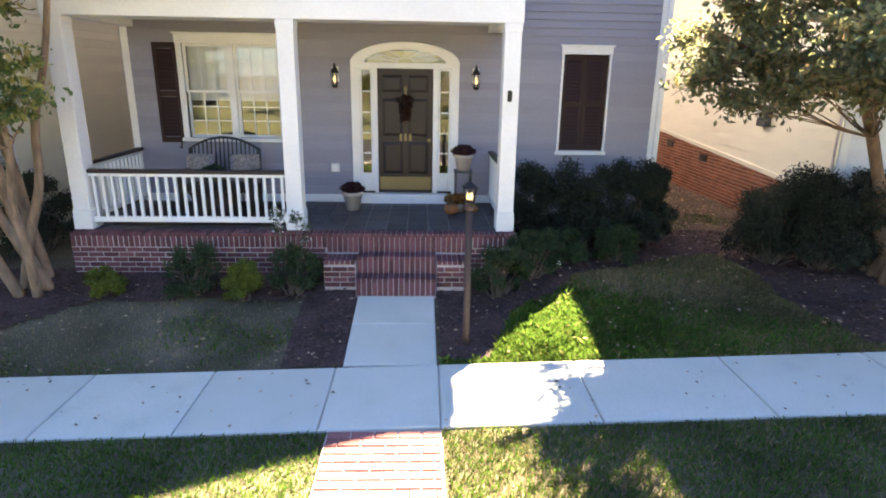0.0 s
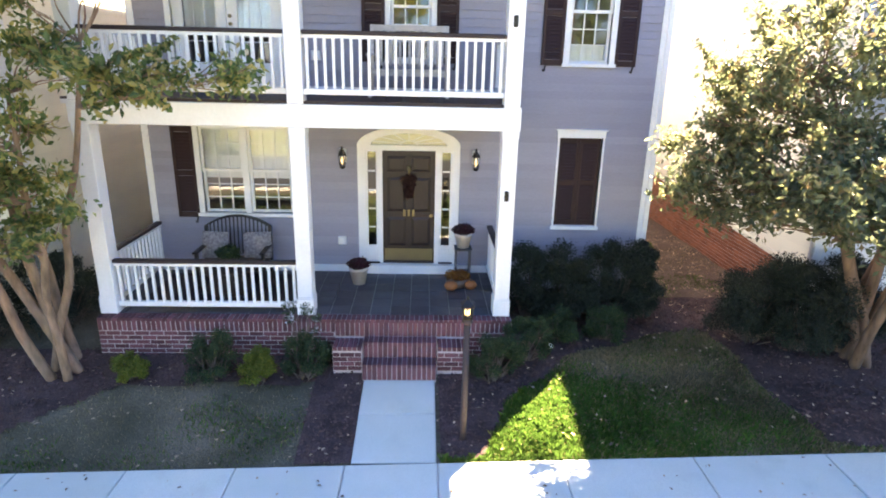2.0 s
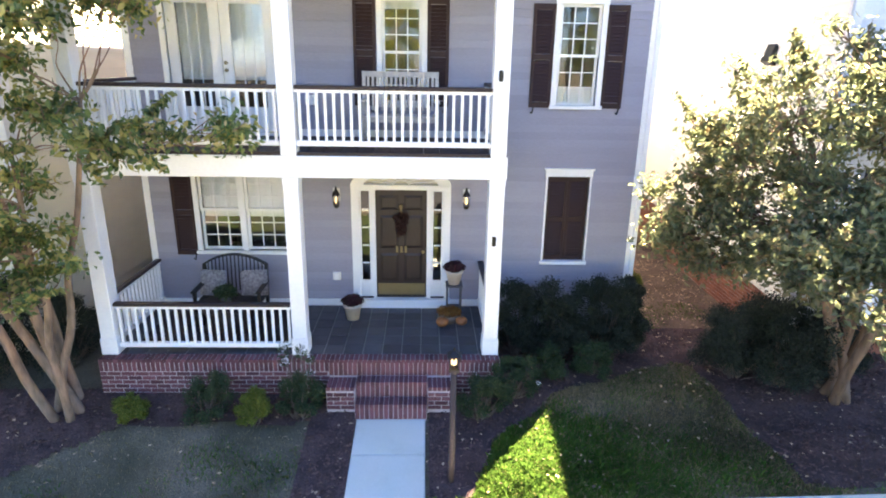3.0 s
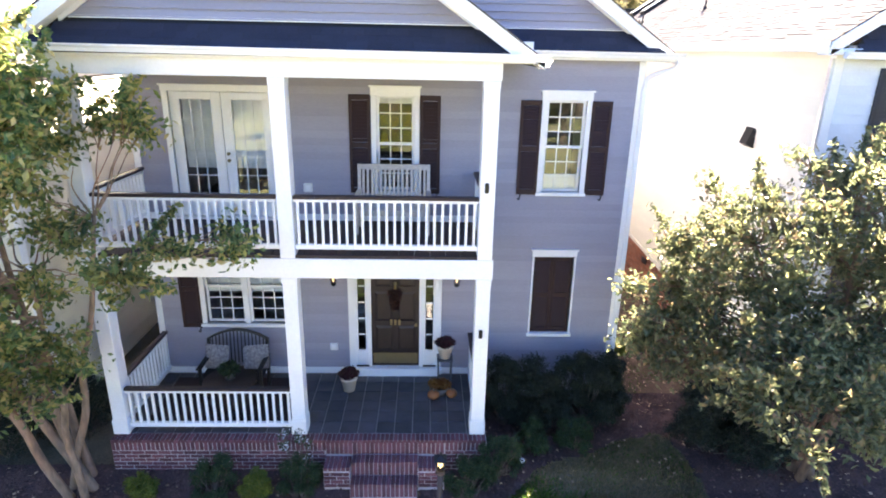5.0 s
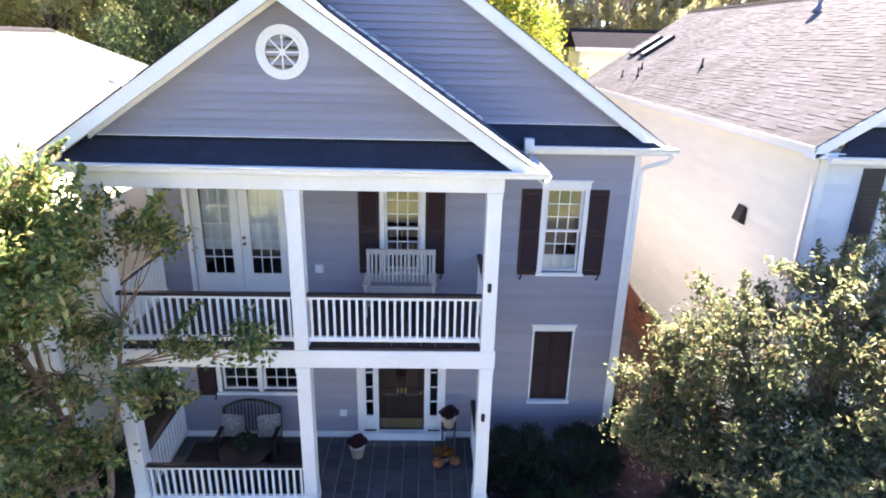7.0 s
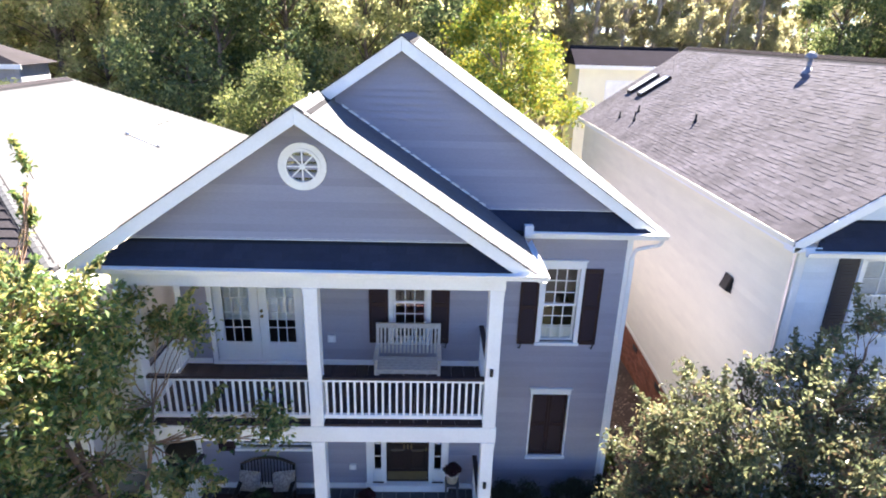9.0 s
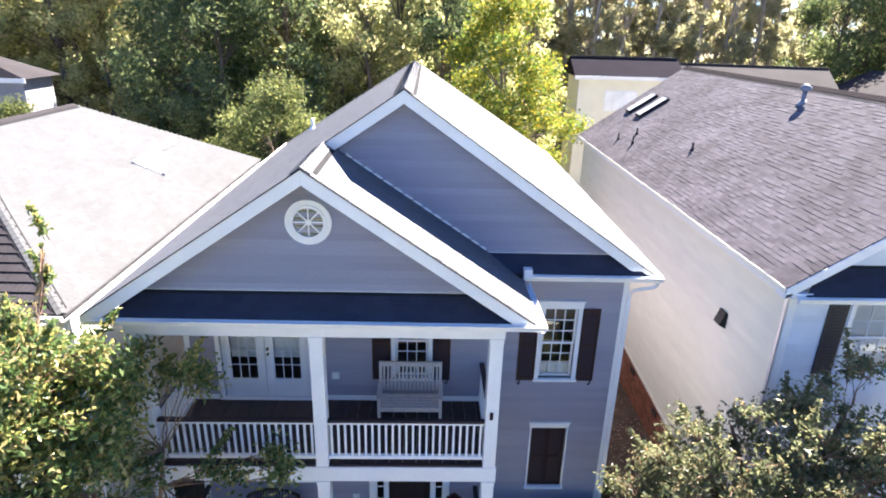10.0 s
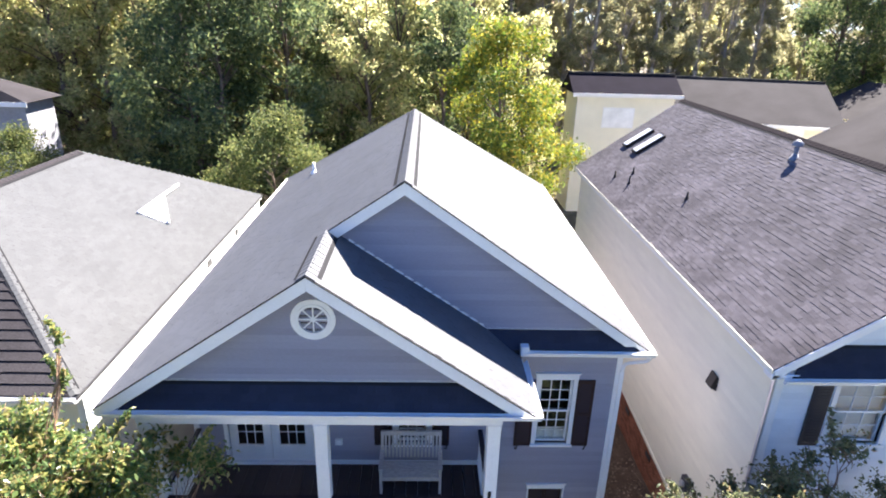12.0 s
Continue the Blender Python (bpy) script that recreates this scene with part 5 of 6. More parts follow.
for i, (x, y, rx, ry, h) in enumerate(((-5.6, -1.0, 0.6, 0.55, 1.25), (-6.6, -1.2, 0.8, 0.65, 1.6), (-7.7, -1.3, 0.85, 0.7, 1.7), (-8.9, -1.4, 0.85, 0.7, 1.6))):
    shrub("dark evergreen hedge shrub beside the neighbouring porch", (x, y), rx, ry, h, 14000, 0.038, HEDGE, 150 + i, "side hedge")
for i, (x, y, rx, ry, h, m, lab, nm) in enumerate((
        (-2.8, -2.45, 0.42, 0.36, 0.72, SHRUB, "green rounded shrub in front of the porch", "shrub"), (-3.95, -2.45, 0.3, 0.26, 0.4, LIME, "small lime-green shrub in the mulch", "shrub"),
        (-2.12, -2.55, 0.3, 0.28, 0.5, LIME, "small lime-green shrub in the mulch", "shrub"), (-1.45, -2.45, 0.4, 0.32, 0.7, SHRUB, "loose grey-green rose shrub beside the steps", "rose_bush"),
        (1.3, -2.5, 0.45, 0.36, 0.75, SHRUB, "loose green shrub beside the steps", "shrub"), (1.85, -2.1, 0.42, 0.36, 0.72, SHRUB, "loose green shrub beside the hedge", "shrub"),
        (2.45, -1.5, 0.36, 0.32, 0.55, SHRUB, "low green shrub before the hedge", "shrub"), (3.25, -1.45, 0.38, 0.34, 0.6, SHRUB, "low green shrub before the hedge", "shrub"), (4.72, 1.0, 0.24, 0.26, 0.95, LIME, "yellow-green shrub at the house corner", "shrub"),
        (-5.6, -1.1, 0.8, 0.6, 0.9, HEDGE, "dark shrub beside the porch", "shrub"), (-6.6, -1.6, 0.7, 0.7, 0.8, HEDGE, "dark shrub beside the porch", "shrub"))):
    shrub(lab, (x, y), rx, ry, h, 6500, 0.034, m, 60 + i, "porch planting", nm)
# rose canes with small pale blossom before the middle column
rc = thing("rose_canes", "thin rose canes with pale blossom before a column", "shrub", (-1.5, -2.3, ground_z(-1.5, -2.3)))
tips = []
rr = random.Random(3)
for i in range(11):
    tip = (rr.uniform(-0.3, 0.3), rr.uniform(-0.25, 0.1), rr.uniform(0.7, 1.15))
    part("cane", Build().path(wander((0, 0, -0.05), tip, 4, 0.05, rr), [0.008, 0.007, 0.006, 0.004, 0.003], 5), BARK_GREY, rc)
    tips.append(tip)
leaf_cloud("foliage", tips, [0.12] * len(tips), 420, 0.04, SHRUB, rc, 5)
leaf_cloud("blossom", tips, [0.1] * len(tips), 110, 0.035, WHITEBLOOM, rc, 6, slim=0.9)

# ---- things on the porches ----


def pot_with_mum(at, label, r=0.16, h=0.3):
    t = thing("flower_pot", label, "flower pot", at, group="porch flower pots")
    part("pot", Build().lathe([(0.001, 0), (r * 0.68, 0), (r * 0.95, h * 0.8), (r * 1.05, h * 0.82), (r * 1.05, h), (r * 0.9, h), (r * 0.86, h * 0.85), (0.001, h * 0.85)]), TERRA, t, "cream pot")
    leaf_cloud("plant", [(0.0, 0, h + 0.07), (0.09, 0.03, h + 0.05), (-0.09, 0, h + 0.05), (0, -0.08, h + 0.06), (0.02, 0.08, h + 0.06)], [0.13] * 5, 1700, 0.04, MUM, t, 8, slim=0.8)
    return t


pot_with_mum((-0.86, -0.5, PF), "cream pot with dark red flowers on slate")
st = thing("plant_stand", "tall blue-grey plant stand beside the door", "plant stand", (0.95, -0.4, PF))
sb = Build().box(-0.15, -0.15, 0.62, 0.15, 0.15, 0.65)
part("stand_top", sb, GREYBOX, st, bevel=0.006)
for x in (-0.12, 0.12):
    for y in (-0.12, 0.12):
        part("leg", Build().box(x - 0.015, y - 0.015, 0, x + 0.015, y + 0.015, 0.62), GREYBOX, st)
part("lower_shelf", Build().box(-0.13, -0.13, 0.18, 0.13, 0.13, 0.2), GREYBOX, st)
pot_with_mum((0.95, -0.4, PF + 0.651), "cream pot with dark red flowers on a stand", 0.15, 0.26)


def pumpkin(at, r, seed):
    t = thing("pumpkin", "orange ribbed pumpkin on the slate floor", "pumpkin", at, group="pumpkins")
    vs, fs, n, mm = [], [], 28, 9
    for j in range(mm + 1):
        a = math.pi * j / mm
        for i in range(n):
            c = 2 * math.pi * i / n
            q = r * math.sin(a) * (1 + 0.07 * abs(math.sin(c * 5)))
            vs.append((q * math.cos(c), q * math.sin(c), r * 0.78 * (1 - math.cos(a))))
    for j in range(mm):
        for i in range(n):
            fs.append((j * n + i, j * n + (i + 1) % n, (j + 1) * n + (i + 1) % n, (j + 1) * n + i))
    part("shell", Build().add(vs, fs, True), ORANGE, t)
    part("stalk", Build().path([(0, 0, r * 1.5), (0.01, 0, r * 1.7), (0.03, 0, r * 1.85)], [0.02, 0.015, 0.012]), BARK_GREY, t)


pumpkin((0.74, -0.8, PF), 0.11, 1)
pumpkin((1.08, -0.74, PF), 0.1, 2)
fl = thing("autumn_planter", "low planter of rust-coloured autumn flowers", "planter", (0.86, -0.62, PF))
part("bowl", Build().lathe([(0.001, 0), (0.12, 0), (0.18, 0.16), (0.16, 0.16), (0.12, 0.04), (0.001, 0.04)]), BARK_GREY, fl)
leaf_cloud("bloom", [(0, 0, 0.22), (0.1, 0, 0.2), (-0.1, 0.02, 0.2)], [0.14] * 3, 1100, 0.04, leafage("rust_flowers", [(0, (0.2, 0.07, 0.02)), (1, (0.3, 0.16, 0.04))]), fl, 9, slim=0.8)


def bench(at, label, w=1.2, seat=0.43, back=0.95, material=WEATHERED, arch=0.0, name="bench", slat=0.02, cap=0.09):
    t = thing(name, label, "bench", at)
    for x in (-w / 2 + 0.03, w / 2 - 0.03):
        part("leg", Build().box(x - 0.028, -0.5, 0, x + 0.028, -0.445, seat + 0.2), material, t, bevel=0.005)
        part("leg", Build().add([(x - 0.028, -0.03, 0), (x + 0.028, -0.03, 0), (x + 0.028, 0.03, 0), (x - 0.028, 0.03, 0), (x - 0.028, 0.07, back - 0.03), (x + 0.028, 0.07, back - 0.03), (x + 0.028, 0.12, back - 0.03), (x - 0.028, 0.12, back - 0.03)],
                                [(0, 3, 2, 1), (4, 5, 6, 7), (0, 1, 5, 4), (1, 2, 6, 5), (2, 3, 7, 6), (3, 0, 4, 7)]), material, t)
        part("armrest", Build().box(x - 0.045, -0.54, seat + 0.2, x + 0.045, 0.06, seat + 0.23), material, t, bevel=0.006)
    part("apron", Build().box(-w / 2 + 0.06, -0.49, seat - 0.1, w / 2 - 0.06, -0.46, seat - 0.03), material, t)
    for i in range(5):
        part("seat_slat", Build().box(-w / 2 + 0.02, -0.5 + i * 0.1, seat - 0.028, w / 2 - 0.02, -0.412 + i * 0.1, seat), material, t, bevel=0.004)
    n = 15
    for i in range(n):
        x = -w / 2 + 0.1 + (w - 0.2) * i / (n - 1)
        top = back - 0.06 + arch * (1 - (2 * x / w) ** 2)
        part("back_slat", Build().add([(x - slat, 0.03, seat + 0.05), (x + slat, 0.03, seat + 0.05), (x + slat, 0.045, seat + 0.05), (x - slat, 0.045, seat + 0.05), (x - slat, 0.085, top), (x + slat, 0.085, top), (x + slat, 0.1, top), (x - slat, 0.1, top)],
                                      [(0, 3, 2, 1), (4, 5, 6, 7), (0, 1, 5, 4), (1, 2, 6, 5), (2, 3, 7, 6), (3, 0, 4, 7)]), material, t)
    pts = []
    for i in range(13):
        x = -w / 2 + w * i / 12
        pts.append((x, back - 0.07 + arch * (1 - (2 * x / w) ** 2)))
    vs = [q for x, z in pts for q in ((x, 0.07, z), (x, 0.115, z), (x, 0.125, z + cap), (x, 0.08, z + cap))]
    last = 4 * (len(pts) - 1)
    fs = [(4 * i + a, 4 * i + (a + 1) % 4, 4 * i + 4 + (a + 1) % 4, 4 * i + 4 + a) for i in range(len(pts) - 1) for a in range(4)]
    rail = Build().add(vs, fs + [(0, 1, 2, 3), (last + 3, last + 2, last + 1, last)])
    part("top_rail", rail, material, t, "curved top rail" if arch else "")
    return t


bench((0.0, -0.25, 4.11), "weathered pale wooden slatted bench on the balcony", 1.26, 0.43, 1.08)
bench((-2.95, -0.35, PF), "dark iron garden bench with an arched back", 1.15, 0.42, 0.98, BLACKMETAL, 0.2, "garden_bench", 0.009, 0.035)


def cushion(at, label, turn, w=0.46):
    vs, fs, n = [], [], 10
    for s in (-1, 1):
        for j in range(n + 1):
            for i in range(n + 1):
                u, v = 2 * i / n - 1, 2 * j / n - 1
                puff = (1 - u * u) ** 0.45 * (1 - v * v) ** 0.45
                vs.append((u * w / 2, s * 0.07 * puff, (v + 1) * w / 2))
    m = (n + 1) ** 2
    for k0 in (0, m):
        for j in range(n):
            for i in range(n):
                a = k0 + j * (n + 1) + i
                fs.append((a, a + 1, a + n + 2, a + n + 1))
    t = part("cushion", Build().add(vs, fs, True), FABRIC, at=pose(*at, -14, 0, turn))
    tagged(t, label, "cushion", "bench cushions")


cushion((-3.32, -0.48, PF + 0.425), "grey patterned cushion on the garden bench", -8)
cushion((-2.58, -0.48, PF + 0.425), "grey patterned cushion on the garden bench", 10)
tb = thing("coffee_table", "round dark woven low table on the porch", "table", (-2.95, -0.86, PF + 0.012))
part("tabletop", Build().lathe([(0.001, 0.44), (0.46, 0.44), (0.48, 0.42), (0.48, 0.39), (0.45, 0.38), (0.001, 0.38)]), WICKER, tb)
part("drum", Build().lathe([(0.38, 0), (0.4, 0.02), (0.34, 0.2), (0.4, 0.38), (0.38, 0.38)]), WICKER, tb)
pl = thing("potted_fern", "small green fern in a dark pot on the table", "potted plant", (-2.95, -0.86, PF + 0.452))
part("pot", Build().lathe([(0.001, 0), (0.08, 0), (0.11, 0.14), (0.09, 0.14), (0.07, 0.05), (0.001, 0.05)]), GREYBOX, pl)
leaf_cloud("fronds", [(0, 0, 0.22), (0.08, 0, 0.2), (-0.08, 0, 0.2), (0, 0.08, 0.2), (0, -0.08, 0.2)], [0.15] * 5, 900, 0.07, SHRUB, pl, 14)
rg = part("porch_rug", Build().box(-4.2, -1.62, PF + 0.001, -1.75, -0.1, PF + 0.012), RUG, bevel=0.003)
tagged(rg, "dark brown woven rug on the porch floor", "rug")


def sconce(x):
    t = thing("wall_lantern", "black wall lantern with a warm lit bulb", "wall lamp", (x, WALL_Y - 0.02, 3.06), group="door lanterns")
    part("back_plate", Build().box(-0.06, -0.02, -0.1, 0.06, 0.0, 0.14), WHITE, t, "white back plate", 0.006)
    cage = Build()
    for i in range(6):
        a = 2 * math.pi * i / 6
        cage.tube((0.045 * math.cos(a), -0.1 + 0.045 * math.sin(a), -0.16), (0.06 * math.cos(a), -0.1 + 0.06 * math.sin(a), 0.04), 0.006, n=5)
    cage.lathe([(0.03, -0.2), (0.05, -0.17), (0.05, -0.155), (0.001, -0.155)], (0, -0.1, 0), 14)
    cage.lathe([(0.07, 0.035), (0.06, 0.07), (0.02, 0.14), (0.012, 0.18), (0.001, 0.19)], (0, -0.1, 0), 14)
    cage.path([(0, -0.02, 0.1), (0, -0.06, 0.15), (0, -0.1, 0.15)], [0.009] * 3, 6)
    part("cage", cage, BLACKMETAL, t)
    part("bulb", Build().lathe([(0.001, -0.12), (0.018, -0.1), (0.022, -0.06), (0.01, -0.01), (0.001, 0.0)], (0, -0.1, 0), 12), LAMPGLOW, t)


sconce(-1.16)
sconce(1.16)

lp = thing("lamp_post", "dark post lantern with a lit bulb beside the walk", "street lamp", (0.79, -3.75, ground_z(0.79, -3.75)))
part("pole", Build().path([(0, 0, -0.1), (0, 0, 0.4), (0, 0, 1.66)], [0.045, 0.042, 0.038], 12).lathe([(0.04, 1.64), (0.07, 1.67), (0.05, 1.71), (0.02, 1.72)]), surface("rusty_post", (0.05, 0.035, 0.032), 0.7, fine=40, vary=0.3), lp)
cg = Build()
for x in (-1, 1):
    for y in (-1, 1):
        cg.tube((0.045 * x, 0.045 * y, 1.72), (0.066 * x, 0.066 * y, 1.885), 0.007, n=6)
cg.box(-0.057, -0.057, 1.705, 0.057, 0.057, 1.725)
cg.box(-0.078, -0.078, 1.883, 0.078, 0.078, 1.895)
cg.add([(-0.085, -0.085, 1.895), (0.085, -0.085, 1.895), (0.085, 0.085, 1.895), (-0.085, 0.085, 1.895), (0, 0, 1.97)], [(0, 1, 4), (1, 2, 4), (2, 3, 4), (3, 0, 4), (3, 2, 1, 0)])
cg.lathe([(0.012, 1.96), (0.016, 1.985), (0.001, 2.01)])
part("lantern_frame", cg, BLACKMETAL, lp)
for bx, by in ((-0.024, 0.01), (0.024, 0.01), (0.0, -0.024)):
    part("bulb", Build().lathe([(0.001, 1.75), (0.009, 1.762), (0.012, 1.79), (0.006, 1.83), (0.001, 1.838)], (bx, by, 0), 10), LAMPGLOW, lp, "small candle bulb")

wr = thing("door_swag", "dark brown dried-leaf swag hanging on the front door", "door swag", (-0.01, DY - 0.02, 2.55))
wl = [(0.11 * math.sin(i * 2.4) * (1 - i / 18), 0, 0.18 - 0.024 * i) for i in range(16)]
leaf_cloud("greenery", wl, [0.075] * 16, 1300, 0.05, leafage("wreath_leaves", [(0, (0.02, 0.01, 0.01)), (0.7, (0.05, 0.018, 0.014)), (1, (0.07, 0.045, 0.03))], 0.6, 0.1), wr, 4)
for x, z, w, lab in ((-1.21, 1.54, 0.15, "white outlet cover on grey siding"), (-1.55, 4.72, 0.16, "white outlet cover on grey siding")):
    t = thing("outlet_box", lab, "outlet", (x, WALL_Y - 0.02, z), group="wall outlets")
    part("cover", Build().box(-w / 2, -0.05, -w / 2, w / 2, 0.0, w / 2), PLASTIC, t, bevel=0.01)
    part("flap", Build().box(-0.035, -0.06, -0.05, 0.035, -0.051, 0.05), WHITE, t, "grey flap")
wd = thing("garden_spotlight", "small low garden spotlight in the mulch", "spotlight", (2.25, -1.95, ground_z(2.25, -1.95) + 0.02))
part("stake", Build().tube((0, 0, -0.05), (0, 0, 0.14), 0.01), BLACKMETAL, wd)
part("head", Build().tube((0, 0.03, 0.14), (0.0, -0.06, 0.17), 0.03, 0.04), PLASTIC, wd)

# ---- neighbouring houses ----
nr = thing("neighbour_house", "cream lap-sided house with a brown shingle roof", "house", group="neighbour houses")
NX, NY, NB, NE = 6.95, -0.8, 14.4, 6.65
NRX, NRZ, NS = 11.0, 10.22, 0.66


def nroof(x):
    return NRZ - NS * abs(x - NRX)


NR_RIGHT = 2 * NRX - NX
side = part("side_wall", Build().box(NX, NY, 0.9, NX + 0.16, NB, 7.35), CREAM, nr)
lap_boards(side, CREAM, Matrix.Translation((NX, 0, 0)) @ Matrix.Rotation(radians(-90), 4, "Z"), -NB, -NY - 0.1, 1.1, 7.2, (), 0.15)
part("back_wall", Build().box(NX, NB, 0.3, NR_RIGHT, NB + 0.16, 7.3), CREAM, nr)
part("side_wall", Build().box(NR_RIGHT - 0.16, NY, 0.3, NR_RIGHT, NB, 7.3), CREAM, nr)
NAVY = surface("navy_shutter_paint", (0.014, 0.016, 0.03), 0.5, fine=60, vary=0.1)
nholes = [(8.2, 5.5, 9.3, 6.95), (8.2, 2.2, 9.3, 3.8)]
nf = Build()
for a, b, c, d in rect_cells(NX, NR_RIGHT, 1.0, 7.3, nholes):
    nf.box(a, NY, b, c, NY + 0.16, d)
nfront = part("front_wall", nf, PALE, nr)
lap_boards(nfront, PALE, pose(0, NY, 0), NX + 0.12, 13.0, 1.0, 7.2, [(a - 0.05, b - 0.05, c + 0.05, d + 0.05) for a, b, c, d in nholes], 0.15)
part("corner_board", Build().box(NX - 0.03, NY - 0.035, 1.0, NX + 0.12, NY + 0.1, 7.2), WHITE, nr, "white corner board", 0.005)
part("front_foundation", Build().box(NX + 0.02, NY + 0.03, 0.1, NR_RIGHT, NY + 0.2, 1.0), ORANGEBRICK, nr)
for (a, b, c, d) in nholes:
    w = casing(nr, "white double-hung window", a, c, b, d, 0.1, 0.16, True, NY)
    mid = (b + d) / 2
    lights(w, a, c, mid - 0.02, d, NY + 0.04, 3, 2)
    lights(w, a, c, b, mid + 0.025, NY + 0.085, 3, 2)
    bl = Build().box(a, NY + 0.2, b, c, NY + 0.21, d)
    part("blind", bl, CURTAIN, w)
    shn = part("shutter", Build().box(a - 0.52, NY - 0.05, b - 0.03, a - 0.14, NY - 0.018, d + 0.02), NAVY, nr, "dark navy shutter", 0.004)
    for j in range(20):
        piece("slat", "navy slat", lambda: Build().box(0, -0.01, 0, 0.26, 0, 0.035), NAVY, shn, pose(a - 0.46, NY - 0.05, b + 0.05 + (d - b - 0.1) * j / 20))
# brick base wall along the alley; its top falls towards the street


def base_top(y):
    return 1.27 + 0.066 * y


def raking_board(x0, x1, y0, y1, deep):
    return Build().add([(x, y, base_top(y) + d) for x in (x0, x1) for y in (y0, y1) for d in (0, deep)],
                       [(0, 1, 3, 2), (4, 6, 7, 5), (0, 2, 6, 4), (1, 5, 7, 3), (0, 4, 5, 1), (2, 3, 7, 6)])


base = part("base_wall", raking_board(NX - 0.04, NX + 0.2, NY, NB, -1.6), MORTAR, nr, "orange brick base wall")
part("skirt_board", raking_board(NX - 0.06, NX, NY, NB, 0.09), CREAM, nr, "cream skirt board over the brick", 0.004)
bv, bf = [], []
r = np.random.RandomState(7)
for row in range(24):
    z = 0.25 + row * 0.075
    for i in range(70):
        y = NY + 0.02 + i * 0.212 + (0.106 if row % 2 else 0)
        if z + 0.062 > base_top(y) + 0.06:
            continue
        d = r.uniform(0, 0.004)
        kk = len(bv)
        x0, x1, y0, y1, z0, z1 = NX - 0.048 - d, NX, y, y + 0.2, z, z + 0.062
        bv += [(x0, y0, z0), (x0, y1, z0), (x0, y1, z1), (x0, y0, z1), (x1, y0, z0), (x1, y1, z0), (x1, y1, z1), (x1, y0, z1)]
        bf += [(kk + a, kk + b, kk + c, kk + e) for a, b, c, e in ((0, 3, 2, 1), (0, 1, 5, 4), (3, 7, 6, 2), (0, 4, 7, 3), (1, 2, 6, 5))]
tagged(raw("bricks", bv, bf, ORANGEBRICK, base), kind="stuff")
for y in (5.4, 3.45):
    z = base_top(y) - 0.27
    part("base_vent", Build().box(NX - 0.065, y, z, NX - 0.03, y + 0.36, z + 0.17).box(NX - 0.07, y + 0.03, z + 0.03, NX - 0.065, y + 0.33, z + 0.14), BLACKMETAL, nr, "dark crawl-space vent")
# roof
N_FRONT, N_END = -1.05, 15.0
kn = math.hypot(1, NS)
run_n = (NRX - NE) * kn
roof_plane(nr, [(NE, N_FRONT, nroof(NE)), (NRX, N_FRONT, NRZ), (NRX, N_END, NRZ), (NE, N_END - 0.4, nroof(NE))], ROOF_BROWN, 31, (NE, 0, nroof(NE)), (1, 0, NS), lambda s: (-N_END + 0.4 - 0.4 * s / run_n, -N_FRONT), run_n, 0.112, 0.25, butt=0.009)
FE = 2 * NRX - NE
slope_slab("roof_deck", [(FE, N_FRONT, nroof(FE)), (FE, N_END, nroof(FE)), (NRX, N_END, NRZ), (NRX, N_FRONT, NRZ)], ROOF_BROWN, nr)
ridge_cap(nr, (NRX, N_FRONT, NRZ), (NRX, N_END, NRZ), surface("ridge_brown", (0.02, 0.017, 0.02), 0.95, fine=100, vary=0.3, specular=0.03), NS)
part("eave_trim", Build().box(NE - 0.02, N_FRONT, nroof(NE) - 0.115, NE - 0.002, N_END - 0.4, nroof(NE) - 0.004), CREAM, nr, "thin cream eave trim", 0.004)
part("eave_soffit", Build().box(NE - 0.02, N_FRONT, 7.2, NX, N_END - 0.4, 7.24), WHITE, nr, "white eave soffit")
part("gutter_return", Build().box(NE - 0.03, N_FRONT - 0.03, 7.15, NX + 0.2, NY, 7.25), WHITE, nr, "white eave return", 0.01)
for a, b in (((NE, nroof(NE)), (NRX, NRZ)), ((NRX, NRZ), (FE, nroof(FE)))):
    rake(((a[0], a[1] - 0.015), (b[0], b[1] - 0.015)), N_FRONT - 0.03, N_FRONT, 0.2, parent=nr)
    rake(((a[0], a[1] - 0.11), (b[0], b[1] - 0.11)), N_FRONT, -0.55, 0.05, "soffit", "white boxed soffit", nr)
gw = part("front_gable", Build().prism([(NE + 0.7, 7.45), (FE - 0.7, 7.45), (NRX, NRZ - 0.15)], -0.55, -0.45), PALE, nr)
lap_boards(gw, PALE, pose(0, -0.55, 0), NE, 13.0, 7.6, NRZ - 0.2, (), 0.15, lambda v: (NRX - (NRZ - 0.15 - v) / NS, NRX + (NRZ - 0.15 - v) / NS))
# front pent, its shade likewise in the shingle colour
pu = Vector((0, 0.55, 0.42))
roof_plane(nr, [(NE + 0.35, -1.1, 7.22), (FE - 0.35, -1.1, 7.22), (FE - 0.9, -0.55, 7.64), (NE + 0.9, -0.55, 7.64)], ROOF_PENT_SHADE, 33, (0, -1.1, 7.22), pu, lambda s: (NE + 0.4 + 0.8 * s, FE - 0.4 - 0.8 * s), pu.length, deck="pent_deck")
gutter(nr, (NE + 0.2, -1.1, 7.2), (FE - 0.3, -1.1, 7.2), (0, -1, 0))
dpn = Build().box(NX - 0.07, NY - 0.02, 0.6, NX + 0.0, NY + 0.05, 7.1)
part("downpipe", dpn, STEEL, nr, "grey downpipe")


def on_slope(x):
    return nroof(x)


